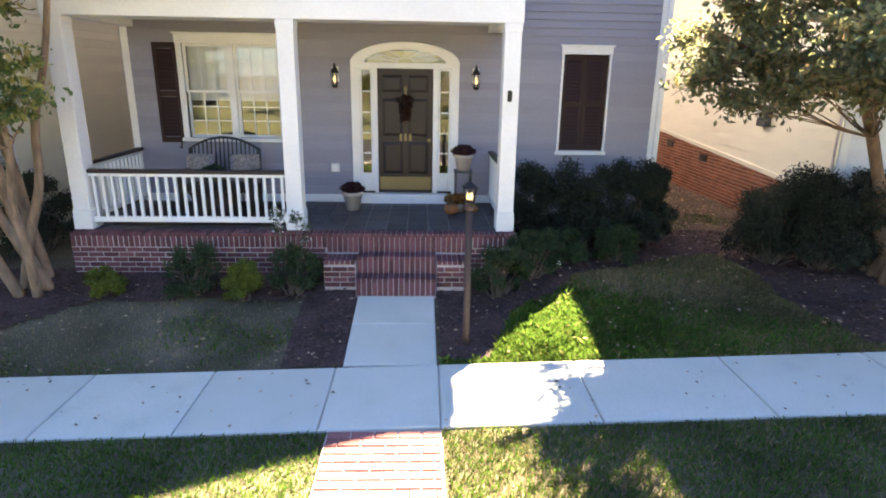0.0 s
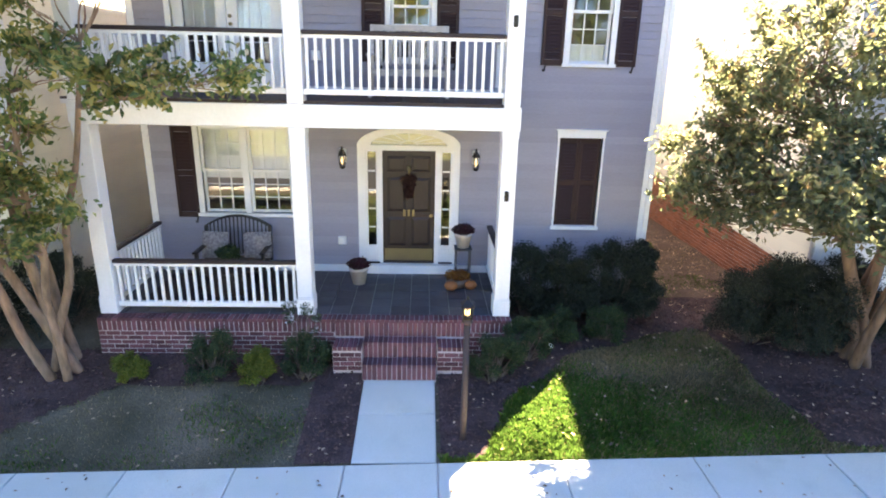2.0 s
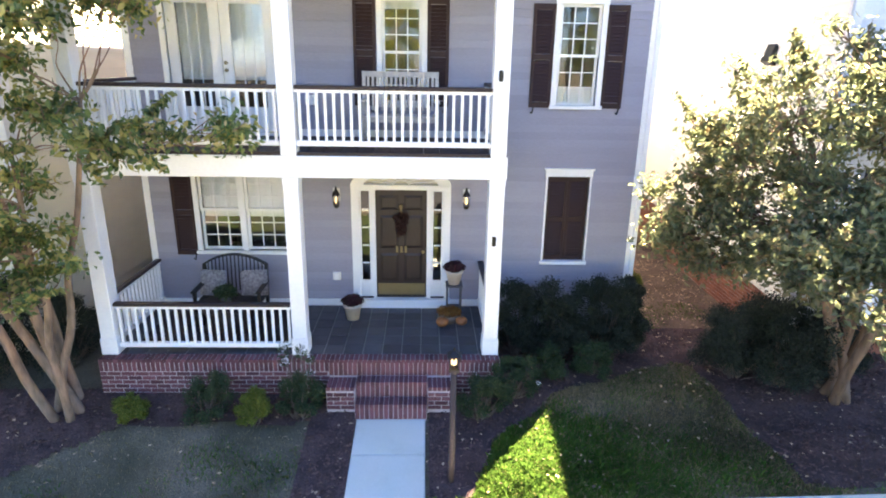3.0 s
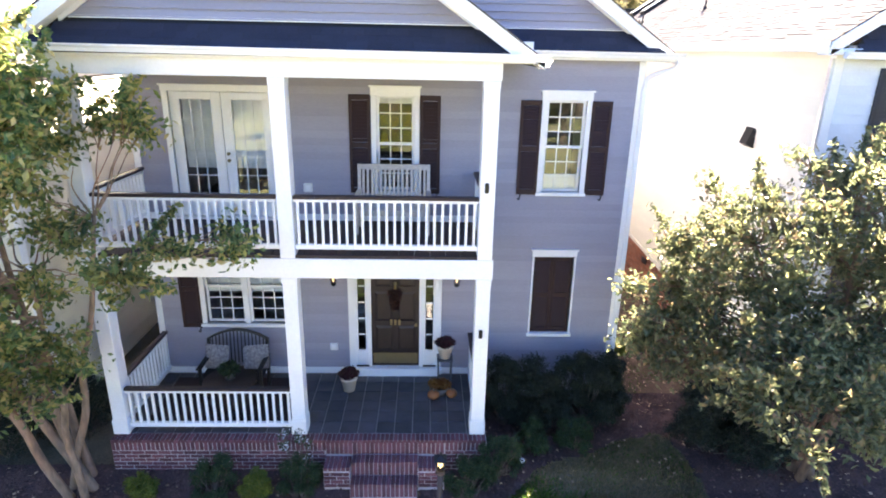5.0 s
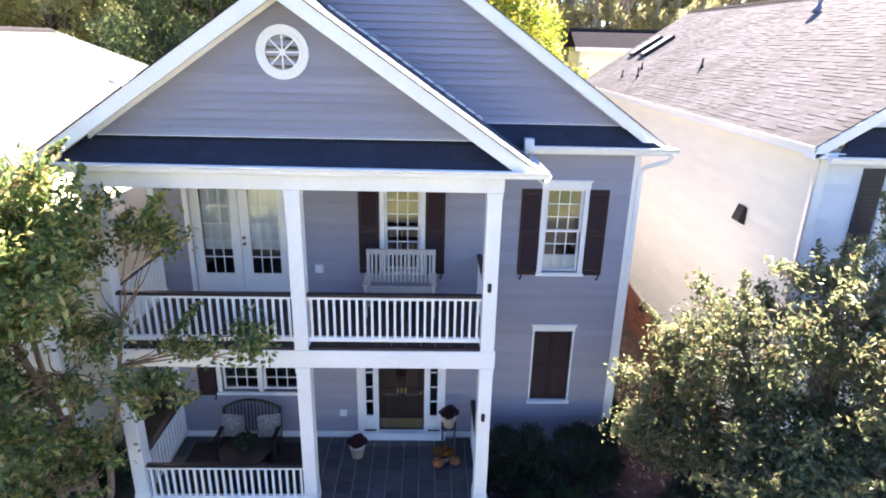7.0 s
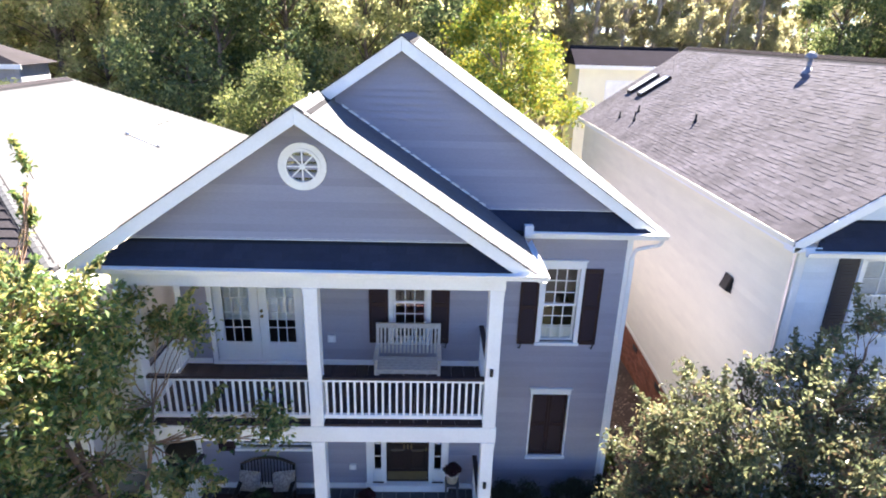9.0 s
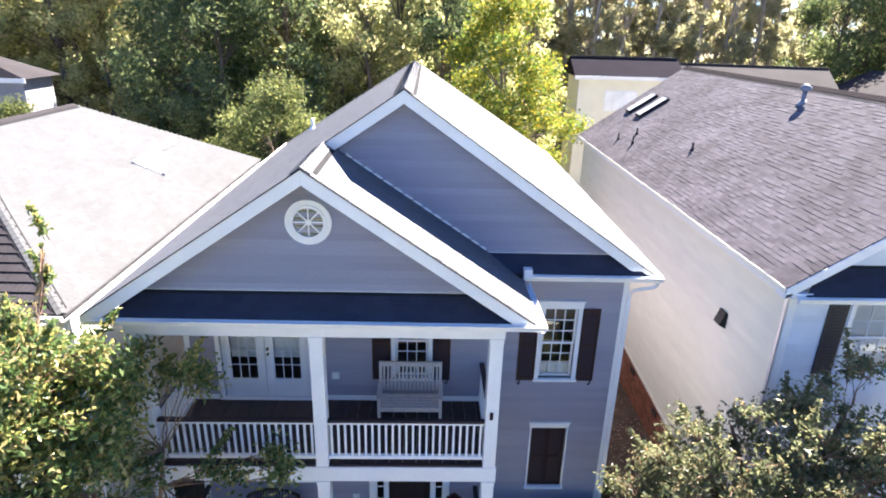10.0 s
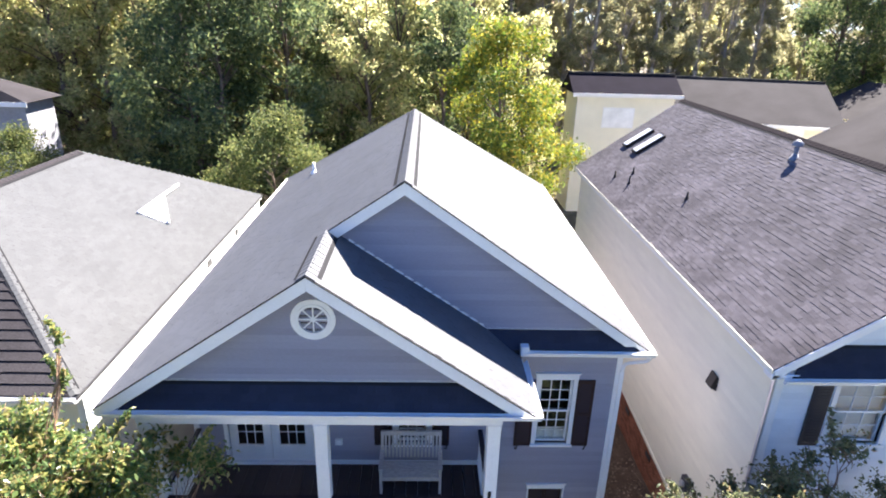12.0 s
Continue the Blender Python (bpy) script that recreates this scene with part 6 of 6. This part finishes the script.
DULLZINC = surface("dull_zinc", (0.2, 0.21, 0.24), 0.6, metal=0.2, fine=30, vary=0.2, bump=0.05)
for x, y, h, rr_ in ((10.4, 5.7, 0.36, 0.06), (8.07, 6.7, 0.24, 0.028), (7.3, 11.2, 0.24, 0.028), (7.42, 9.95, 0.3, 0.028), (7.75, 10.6, 0.24, 0.028)):
    v = Build().tube((x, y, on_slope(x) - 0.1), (x, y, on_slope(x) + h), rr_, n=12).lathe([(rr_ * 2.6, -rr_), (rr_ * 1.1, 0.12), (rr_, 0.12)], (x, y, on_slope(x)), 14)
    if rr_ > 0.05:
        v.lathe([(0.14, h - 0.02), (0.14, h + 0.06), (0.05, h + 0.14), (0.001, h + 0.15)], (x, y, on_slope(x)), 14)
    part("roof_vent", v, DULLZINC if rr_ > 0.05 else BLACKMETAL, nr, "galvanised roof vent pipe" if rr_ > 0.05 else "small dark plumbing vent")
for y in (12.55, 13.75):
    m = slope_matrix((8.3, y, on_slope(8.3) + 0.03), (0, -1, 0), (1, 0, NS))
    sk = part("skylight", Build(m).box(-0.02, 0.0, -0.05, 0.48, 1.25, 0.09), BLACKMETAL, nr, "dark framed roof skylight", 0.01)
    part("pane", Build(m).box(0.03, 0.06, 0.088, 0.43, 1.19, 0.1), surface("skylight_glass", (0.5, 0.52, 0.55), 0.1, fine=3, vary=0.1, bump=0, specular=0.9), sk, "bright skylight pane")
# vent and meter on the side wall
vt = thing("wall_vent", "black hooded vent on cream siding", "vent", (NX - 0.016, 1.2, 5.6))
part("hood", Build().add([(0, -0.16, -0.2), (0, 0.16, -0.2), (0, 0.16, 0.16), (0, -0.16, 0.16), (-0.16, -0.14, -0.12), (-0.16, 0.14, -0.12), (-0.05, 0.14, 0.2), (-0.05, -0.14, 0.2)],
                         [(0, 1, 2, 3), (4, 7, 6, 5), (0, 4, 5, 1), (3, 2, 6, 7), (0, 3, 7, 4), (1, 5, 6, 2)]), BLACKMETAL, vt, bevel=0.01)
mt = thing("meter_box", "dark grey meter box on cream siding", "meter box", (NX - 0.016, 1.32, 2.43))
part("box", Build().box(-0.14, -0.15, -0.2, 0, 0.15, 0.2), GREYBOX, mt, bevel=0.012)
part("dial", Build(pose(-0.14, 0, 0.03, 0, -90)).tube((0, 0, 0), (0, 0, 0.06), 0.09, 0.08, 16), STEEL, mt)

nl = thing("neighbour_house", "cream lap-sided house with a pale hipped roof", "house", group="neighbour houses")
LX, LE, LZ, LS = -6.21, -6.15, 6.55, 0.5
LF, LB, LRX = -0.9, 12.2, -10.9
lside = part("side_wall", Build().box(LX - 0.16, -0.5, 0.3, LX, 11.8, 6.5), CREAM, nl)
LWINS = ((5.95, 6.5), (8.65, 9.15))
lap_boards(lside, CREAM, Matrix.Translation((LX, 0, 0)) @ Matrix.Rotation(radians(90), 4, "Z"), -0.4, 11.8, 0.8, 6.4, [(a - 0.05, 5.2, b + 0.05, 6.4) for a, b in LWINS], 0.15)
part("front_wall", Build().box(2 * LRX - LX, -0.66, 0.3, LX, -0.5, 6.5), CREAM, nl)
part("back_wall", Build().box(2 * LRX - LX, 11.8, 0.3, LX, 11.96, 6.5), CREAM, nl)
part("corner_board", Build().box(LX - 0.1, -0.7, 0.5, LX + 0.035, -0.4, 6.45), WHITE, nl, "white corner board", 0.005)
DIMGLASS = surface("dim_window_glass", (0.12, 0.12, 0.12), 0.08, fine=2, vary=0.2, bump=0, specular=0.9)
for a, b in LWINS:
    lwin = part("window", Build().box(LX - 0.01, a, 5.25, LX + 0.03, b, 5.33).box(LX - 0.01, a, 6.3, LX + 0.03, b, 6.38).box(LX - 0.01, a, 5.33, LX + 0.03, a + 0.07, 6.3).box(LX - 0.01, b - 0.07, 5.33, LX + 0.03, b, 6.3).box(LX, a + 0.07, 5.8, LX + 0.025, b - 0.07, 5.84), WHITE, nl, "white side window")
    part("pane", Build().box(LX - 0.005, a + 0.07, 5.33, LX + 0.012, b - 0.07, 6.3), DIMGLASS, lwin)
LRZ = LZ + LS * (LE - LRX)
hf, hb = LF + (LE - LRX), LB - 3.4
kl = math.hypot(1, LS)
run_ll = (LE - LRX) * kl
LO = 2 * LRX - LE
roof_plane(nl, [(LE, LF, LZ), (LE, LB, LZ), (LRX, hb, LRZ), (LRX, hf, LRZ)], ROOF_PALE, 41, (LE, 0, LZ), (-1, 0, LS), lambda s: (LF + (hf - LF) * s / run_ll, LB + (hb - LB) * s / run_ll), run_ll, butt=0.002)
# front hip slope: its shade is put in by a darker shingle colour
roof_plane(nl, [(LO, LF, LZ), (LE, LF, LZ), (LRX, hf, LRZ)], ROOF_FAR_SHADE, 42, (0, LF, LZ), (0, 1, LS), lambda s: (LO + (LRX - LO) * s / run_ll, LE + (LRX - LE) * s / run_ll), run_ll, 0.24, 0.4, butt=0.03)
slope_slab("roof_deck", [(LO, LF, LZ), (LRX, hf, LRZ), (LRX, hb, LRZ), (LO, LB, LZ)], ROOF_PALE, nl)
slope_slab("roof_deck", [(LE, LB, LZ), (LO, LB, LZ), (LRX, hb, LRZ)], ROOF_PALE, nl)
ridge_cap(nl, (LRX, hf, LRZ), (LRX, hb, LRZ), ROOF_FAR_SHADE, LS)
ridge_cap(nl, (LE, LF, LZ + 0.02), (LRX, hf, LRZ + 0.02), ROOF_PALE, LS * 0.7, wide=0.085)
part("eave_trim", Build().box(LE, LF, LZ - 0.07, LE + 0.02, LB, LZ), GREYBOX, nl, "dark drip edge under the eave", 0.003)
gutter(nl, (LO, LF, LZ - 0.02), (LE, LF, LZ - 0.02), (0, -1, 0))
part("eave_soffit", Build().box(LX - 0.1, LF, LZ - 0.14, LE, LB, LZ - 0.1).box(LO, LF, LZ - 0.14, LX - 0.1, -0.5, LZ - 0.1), WHITE, nl, "white eave soffit")
# low white saddle on the slope towards the alley, with its flashing


def on_left(x, y, up):
    return (x, y, LZ + LS * (LE - x) + up)


dm = part("roof_saddle", Build().add([on_left(-8.16, 6.6, -0.05), on_left(-7.46, 6.74, -0.05), on_left(-8.16, 8.2, -0.05), on_left(-8.16, 6.6, 0.05), on_left(-7.48, 6.76, 0.03), on_left(-8.16, 8.18, 0.1)],
                                     [(0, 1, 4, 3), (1, 2, 5, 4), (2, 0, 3, 5), (3, 4, 5), (0, 2, 1)]), WHITE, nl, "low white metal roof saddle")
for (xa, ya), (xb, yb) in (((-8.2, 6.55), (-8.2, 9.55)), ((-7.45, 6.74), (-8.12, 8.15))):
    part("flashing", Build().path([on_left(xa, ya, 0.05), on_left(xb, yb, 0.07)], [0.05, 0.05], 6), WHITE, dm, "white metal flashing")


def far_house(label, x0, x1, y0, y1, z0, ze, zr, along_x, wall, roof, wins=(), run=None, turn=0, hip=0.0):
    """A plain gabled house in the distance, its walls, roof and windows."""
    t = thing("distant_house", label, "house", ((x0 + x1) / 2, (y0 + y1) / 2, 0), turn, group="distant houses")
    cx_, cy_ = (x0 + x1) / 2, (y0 + y1) / 2
    a, b, c, d = x0 - cx_, x1 - cx_, y0 - cy_, y1 - cy_
    part("wall", Build().box(a, c, z0, b, d, ze), wall, t)
    o = 0.4
    rf = Build()
    if run:
        # steep front and back slopes round a flat top
        rf.add([(a - o, c - o, ze), (b + o, c - o, ze), (b + o, c - o + run, zr), (a - o, c - o + run, zr), (a - o, d + o - run, zr), (b + o, d + o - run, zr), (a - o, d + o, ze), (b + o, d + o, ze)],
               [(0, 1, 2, 3), (3, 2, 5, 4), (4, 5, 7, 6), (0, 3, 4, 6), (1, 7, 5, 2), (0, 6, 7, 1)])
    elif hip:
        rf.add([(a - o, c - o, ze), (b + o, c - o, ze), (b + o - hip, 0, zr), (a - o + hip, 0, zr), (b + o, d + o, ze), (a - o, d + o, ze)], [(0, 1, 2, 3), (3, 2, 4, 5), (0, 3, 5), (1, 4, 2), (0, 5, 4, 1)])
    elif along_x:
        rf.add([(a - o, c - o, ze), (b + o, c - o, ze), (b + o, 0, zr), (a - o, 0, zr), (b + o, d + o, ze), (a - o, d + o, ze)], [(0, 1, 2, 3), (3, 2, 4, 5), (0, 3, 5), (1, 4, 2), (0, 5, 4, 1)])
    else:
        rf.add([(a - o, c - o, ze), (a - o, d + o, ze), (0, d + o, zr), (0, c - o, zr), (b + o, d + o, ze), (b + o, c - o, ze)], [(0, 3, 2, 1), (3, 5, 4, 2), (0, 5, 3), (1, 2, 4), (0, 1, 4, 5)])
    part("roof", rf, roof, t)
    if along_x and not hip:
        part("ridge_cap", Build().box(a - o, -0.12, zr - 0.05, b + o, 0.12, zr + 0.07), DECKING, t, "dark ridge cap")
    part("fascia", Build().box(a - o, c - o - 0.03, ze - 0.22, b + o, c - o, ze + 0.02), WHITE, t, "white fascia")
    for x, z, w, h in wins:
        wn = part("window", Build().box(x - w / 2 - 0.08 - cx_, c - 0.05, z - 0.08, x + w / 2 + 0.08 - cx_, c + 0.02, z + h + 0.08), WHITE, t, "white window frame")
        part("pane", Build().box(x - w / 2 - cx_, c - 0.06, z, x + w / 2 - cx_, c - 0.045, z + h), CURTAIN, wn, "bright pane")
    return t


# roof colour kept very dark to paint in the slope's shade
SHADEDROOF = surface("shaded_purple_far_roof", (0.016, 0.014, 0.021), 0.95, fine=25, vary=0.3, bump=0.3, specular=0.03)
far_house("cream house with a shade-darkened roof among woods", 10.3, 16.9, 30, 33.2, 0.4, 8.7, 9.85, True, CREAM, SHADEDROOF, [(13.2, 6.5, 2.0, 1.2)])
far_house("house with a long grey shingle roof", 19.2, 29.8, 31, 41, 0.4, 6.75, 9.3, True, CREAM, ROOF_FAR_SHADE, [(22, 5.4, 1.2, 1.4), (27, 5.4, 1.2, 1.4)], turn=-12)
far_house("grey-roofed house at the wood's edge", 33.0, 42, 31, 40, 0.4, 6.6, 9.0, False, CREAM, ROOF_FAR_SHADE)
far_house("grey-roofed house beyond the trees", 22.0, 31.0, 14, 23, 0.4, 6.8, 9.4, False, CREAM, ROOF_FAR_SHADE)
far_house("grey house with a pale hipped roof at the wood's edge", -33, -21.6, 23, 25.6, 0.4, 8.3, 10.1, True, surface("grey_stucco", (0.3, 0.3, 0.33), 0.8, fine=8, vary=0.1), ROOF_FAR_SHADE, hip=5.0)

# ---- woods ----


def tree_proto(leafmat, seed, h, r, leaves, size, low=0.25, bark=BARK_GREY):
    rr2 = random.Random(seed)
    t = thing("woodland_tree", "", "", (0, 0, -50))
    b = Build()
    b.path(wander((0, 0, -0.3), (rr2.uniform(-0.4, 0.4), rr2.uniform(-0.4, 0.4), h * 0.92), 7, 0.16, rr2), [0.016 * h * (1 - 0.88 * i / 7) for i in range(8)], 8)
    cl = []
    for i in range(46):
        z = low + (1 - low) * rr2.random()
        prof = math.sin(math.pi * min(max((z - low) / (1.05 - low), 0.06), 1) ** 0.75) ** 0.7
        a = rr2.uniform(0, 2 * math.pi)
        q = r * prof * (0.35 + 0.65 * rr2.random() ** 0.6)
        c = (q * math.cos(a), q * math.sin(a), z * h, r * rr2.uniform(0.28, 0.46))
        cl.append(c)
        b.path([(0, 0, z * h * 0.82), (c[0] * 0.5, c[1] * 0.5, c[2] * 0.93), c[:3]], [0.003 * h, 0.002 * h, 0.0008 * h], 5)
    part("trunk", b, bark, t)
    leaf_cloud("crown", [c[:3] for c in cl], [c[3] for c in cl], leaves, size, leafmat, t, seed, 0.8, 0.2, 0.35, 0.6)
    return t


LABELS = {"olive": "tall olive-green woodland tree turning in autumn", "gold": "golden autumn woodland tree", "dark": "dark green woodland tree", "slender": "slender tan-leaved woodland tree with a pale trunk", "yellow": "bright yellow-green tree behind the house", "bush": "round green bushy tree behind the roof"}


def plant(proto, kind, x, y, s=1.0, turn=0.0, zs=1.0, group="woodland trees"):
    t = copy_thing(proto, pose(x, y, ground_z(x, y), 0, 0, turn) @ Matrix.Diagonal((s, s, s * zs, 1)))
    tagged(t, LABELS[kind], "tree", group)
    return t


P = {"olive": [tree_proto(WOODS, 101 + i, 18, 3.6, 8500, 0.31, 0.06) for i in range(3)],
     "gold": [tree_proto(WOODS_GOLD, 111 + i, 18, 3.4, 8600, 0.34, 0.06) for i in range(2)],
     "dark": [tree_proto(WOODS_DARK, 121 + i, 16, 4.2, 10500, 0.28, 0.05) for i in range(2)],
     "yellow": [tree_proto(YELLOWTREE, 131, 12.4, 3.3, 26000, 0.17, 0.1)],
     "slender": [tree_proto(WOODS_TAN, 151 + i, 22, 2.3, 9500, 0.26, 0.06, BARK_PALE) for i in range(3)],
     "bush": [tree_proto(BUSHGREEN, 141, 7.8, 3.2, 30000, 0.14, 0.03)]}
rw_ = random.Random(77)
plant(P["yellow"][0], "yellow", 3.9, 18.2, 1.06, 30, 0.94)
plant(P["bush"][0], "bush", -6.8, 16.4, 1.05, 10)
plant(P["bush"][0], "bush", -20.5, 19.5, 0.85, 80)
for x, y, s in ((-14, 27, 0.95), (-11.5, 25, 0.9), (-8.2, 27, 1.0), (-16, 32, 0.9), (-5.5, 30, 0.85), (1.2, 27, 0.85), (0.3, 33, 1.0), (38.5, 47, 1.1), (42.5, 48, 1.2), (47, 47, 1.15), (27, 56, 0.8), (-12, 33, 1.1)):
    plant(P["dark"][rw_.randrange(2)], "dark", x, y, s, rw_.uniform(0, 360))
for x, y, s in ((-3.4, 26, 0.82), (-1.5, 29, 0.9), (-27, 38, 0.85), (-19.5, 34, 0.85), (-21, 39, 1.0), (7.5, 34, 0.75)):
    plant(P["olive"][rw_.randrange(3)], "olive", x, y, s, rw_.uniform(0, 360))
for row, (y, step) in enumerate(((50, 2.7), (55, 2.9), (61, 3.2))):
    for i in range(int(54 / step)):
        x = 5 + i * step + rw_.uniform(-0.9, 0.9)
        if not (y < 56 and 36 < x < 50):
            plant(P["slender"][rw_.randrange(3)], "slender", x, y + rw_.uniform(-1.5, 1.5), rw_.uniform(0.85, 1.15), rw_.uniform(0, 360))
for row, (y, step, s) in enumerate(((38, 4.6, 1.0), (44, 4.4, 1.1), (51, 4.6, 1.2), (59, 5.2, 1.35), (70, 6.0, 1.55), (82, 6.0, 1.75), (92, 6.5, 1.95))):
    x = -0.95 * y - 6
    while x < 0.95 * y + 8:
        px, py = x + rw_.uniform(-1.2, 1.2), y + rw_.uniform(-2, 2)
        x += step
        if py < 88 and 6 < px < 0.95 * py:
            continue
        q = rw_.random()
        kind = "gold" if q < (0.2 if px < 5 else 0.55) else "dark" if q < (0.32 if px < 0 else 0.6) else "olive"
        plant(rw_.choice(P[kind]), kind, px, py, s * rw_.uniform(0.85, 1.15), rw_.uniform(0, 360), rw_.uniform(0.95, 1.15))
# lawn and trees across the street, behind the viewer
tagged(sheet("far_lawn", steps_of((-80, 80, 16)), steps_of((-60, -19.6, 8)), 0.05, surface("sunny_lawn", (0.15, 0.175, 0.07), 0.9, fine=9, vary=0.4, stain=0.5, stains=0.3, bump=0.6, depth=0.03, tint=(0.21, 0.2, 0.1))), "sunlit green lawn across the street", "lawn", kind="structure")
for i in range(16):
    kind = ("olive", "dark", "olive", "yellow")[i % 4]
    plant(rw_.choice(P[kind]), kind, -48 + i * 6.5 + rw_.uniform(-2, 2), -32 + rw_.uniform(-4, 4), rw_.uniform(0.6, 0.85), rw_.uniform(0, 360), group="street trees")
for k_ in P.values():
    for o in k_:
        for c in list(o.children_recursive):
            bpy.data.objects.remove(c)
        bpy.data.objects.remove(o)

# ---- grass, mulch and litter ----


def scatter(name, label, category, count, area, keep, size, material, seed, lying, dz, slim):
    r = np.random.RandomState(seed)
    x = r.uniform(area[0], area[2], count)
    y = r.uniform(area[1], area[3], count)
    ok = np.array([keep(a, b) for a, b in zip(x, y)])
    x, y = x[ok], y[ok]
    n = len(x)
    z = np.array([ground_z(a, b) for a, b in zip(x, y)]) + dz
    a = r.uniform(0, 2 * np.pi, n)
    l = size * (0.5 + r.rand(n))
    dirv = np.stack([np.cos(a), np.sin(a), np.zeros(n)], 1)
    side = np.stack([-np.sin(a), np.cos(a), np.zeros(n)], 1)
    p = np.stack([x, y, z], 1)
    if lying:
        tilt = r.uniform(-0.3, 0.3, n)[:, None] * np.array([0, 0, 1])
        v = np.stack([p - dirv * l[:, None] * 0.5, p + side * (l * slim * 0.5)[:, None] + tilt * l[:, None] + np.array([0, 0, 0.004]), p + dirv * l[:, None] * 0.5, p - side * (l * slim * 0.5)[:, None] + np.array([0, 0, 0.008])], 1)
    else:
        lean = dirv * (l * r.uniform(0.1, 0.75, n))[:, None]
        v = np.stack([p - side * (l * slim)[:, None], p + side * (l * slim)[:, None], p + lean * 0.5 + np.array([0, 0, 1]) * (l * 0.7)[:, None], p + lean + np.array([0, 0, 1]) * (l * 0.85)[:, None]], 1)
        v[:, 0, 2] -= 0.01
        v[:, 1, 2] -= 0.01
    ob = raw(name, v.reshape(-1, 3), np.arange(4 * n).reshape(-1, 4), material)
    return tagged(ob, label, category, kind="stuff")


def lawn_front(x, y):
    line = -4.15 - (x * 0.0087)
    return (not bed_left(x, y)) and (not bed_right(x, y)) and not (-0.64 < x < 0.48) and y > line + 0.02 and (y < -1.9 or x > 4.6 or (x > 2.3 and y < -0.9)) and not (x < -7.5)


def verge(x, y):
    return y < -5.36 - x * 0.0087 - 0.02 and not (-0.6 < x < 0.48)


def patchy(x, y):
    return noise.noise((x * 0.8, y * 0.8, 5)) + 0.35 * smooth01((y + 3.6) / 1.2)


scatter("lawn_grass", "short green lawn grass in front of the house", "grass", 110000, (-9, -4.3, 10, 1.5), lambda x, y: lawn_front(x, y) and (patchy(x, y) < (0.25 if x > 0.5 else -0.32) + 0.3 * rw_.random() or (x > 0.5 and y < -2.6)), 0.05, GRASS, 1, False, 0.0, 0.12)
rg_ = random.Random(5)


def thick_lawn(x, y):
    wobble = 0.5 * noise.noise((x * 1.3, y * 1.3, 9))
    return lawn_front(x, y) and rg_.random() < (1.25 - (x - 1.6) / 3.2 + wobble) * min(1, max(0, (-1.9 - 0.45 * max(0, x - 2.2) - y + 0.5 * wobble) / 1.1))


scatter("lawn_grass", "thick green lawn grass beside the front walk", "grass", 150000, (0.5, -4.3, 6.0, -0.9), thick_lawn, 0.055, GRASS, 9, False, 0.0, 0.2)
scatter("grass_tufts", "taller uneven tufts in the green lawn", "grass", 60000, (0.5, -4.3, 6.0, -0.9), lambda x, y: noise.noise((x * 9, y * 9, 3)) > 0.22 and thick_lawn(x, y), 0.1, GRASS, 29, False, 0.0, 0.12)
scatter("lawn_dry_grass", "thin dry blades among the lawn grass", "grass", 80000, (0.5, -4.3, 6.0, -0.9), lambda x, y: lawn_front(x, y) and rg_.random() < max((x - 1.8) / 1.6, (y + 3.0) / 0.8), 0.05, STRAW, 19, False, 0.0, 0.07)
scatter("dry_grass", "thin dry lawn grass near the mulch", "grass", 70000, (-9, -4.3, 10, 3.5), lambda x, y: lawn_front(x, y) and patchy(x, y) > (-0.5 if x < -0.6 else 0.0) and (x < -0.6 or y > -2.7 + 0.3 * rw_.random()), 0.045, STRAW, 2, False, 0.0, 0.06)
scatter("verge_grass", "clipped green verge grass along the pavement", "grass", 90000, (-7, -7.9, 7, -5.2), verge, 0.05, GRASS, 3, False, 0.0, 0.1)
scatter("verge_grass", "clipped green verge grass beside the road", "grass", 60000, (-7, -10.4, 7, -7.9), verge, 0.05, GRASS, 13, False, 0.0, 0.1)
scatter("verge_dry_grass", "yellowed verge grass along the pavement", "grass", 15000, (0.4, -7.6, 7, -5.2), verge, 0.05, STRAW, 4, False, 0.0, 0.07)
scatter("mulch_chips", "dark shredded mulch chips in the beds", "mulch", 26000, (-7.5, -4.1, 9.5, 0.2), lambda x, y: bed_left(x, y) or bed_right(x, y), 0.06, CHIP, 5, True, 0.05, 0.35)
scatter("fallen_leaves", "scattered dry fallen leaves", "leaves", 2100, (-8, -4.1, 10, 5), lambda x, y: (bed_left(x, y) or bed_right(x, y) or lawn_front(x, y) or (4.6 < x < 6.8)), 0.055, LITTER, 6, True, 0.062, 0.65)
scatter("alley_leaves", "brown leaf litter along the alley", "leaves", 2600, (4.6, -1.5, 6.8, 9), lambda x, y: True, 0.06, LITTER, 7, True, 0.02, 0.6)
scatter("pavement_leaves", "a few dry leaves on the pavement", "leaves", 110, (-7, -5.3, 7, -4.2), lambda x, y: not (-0.6 < x < 0.5), 0.045, LITTER, 8, True, 0.045, 0.6)
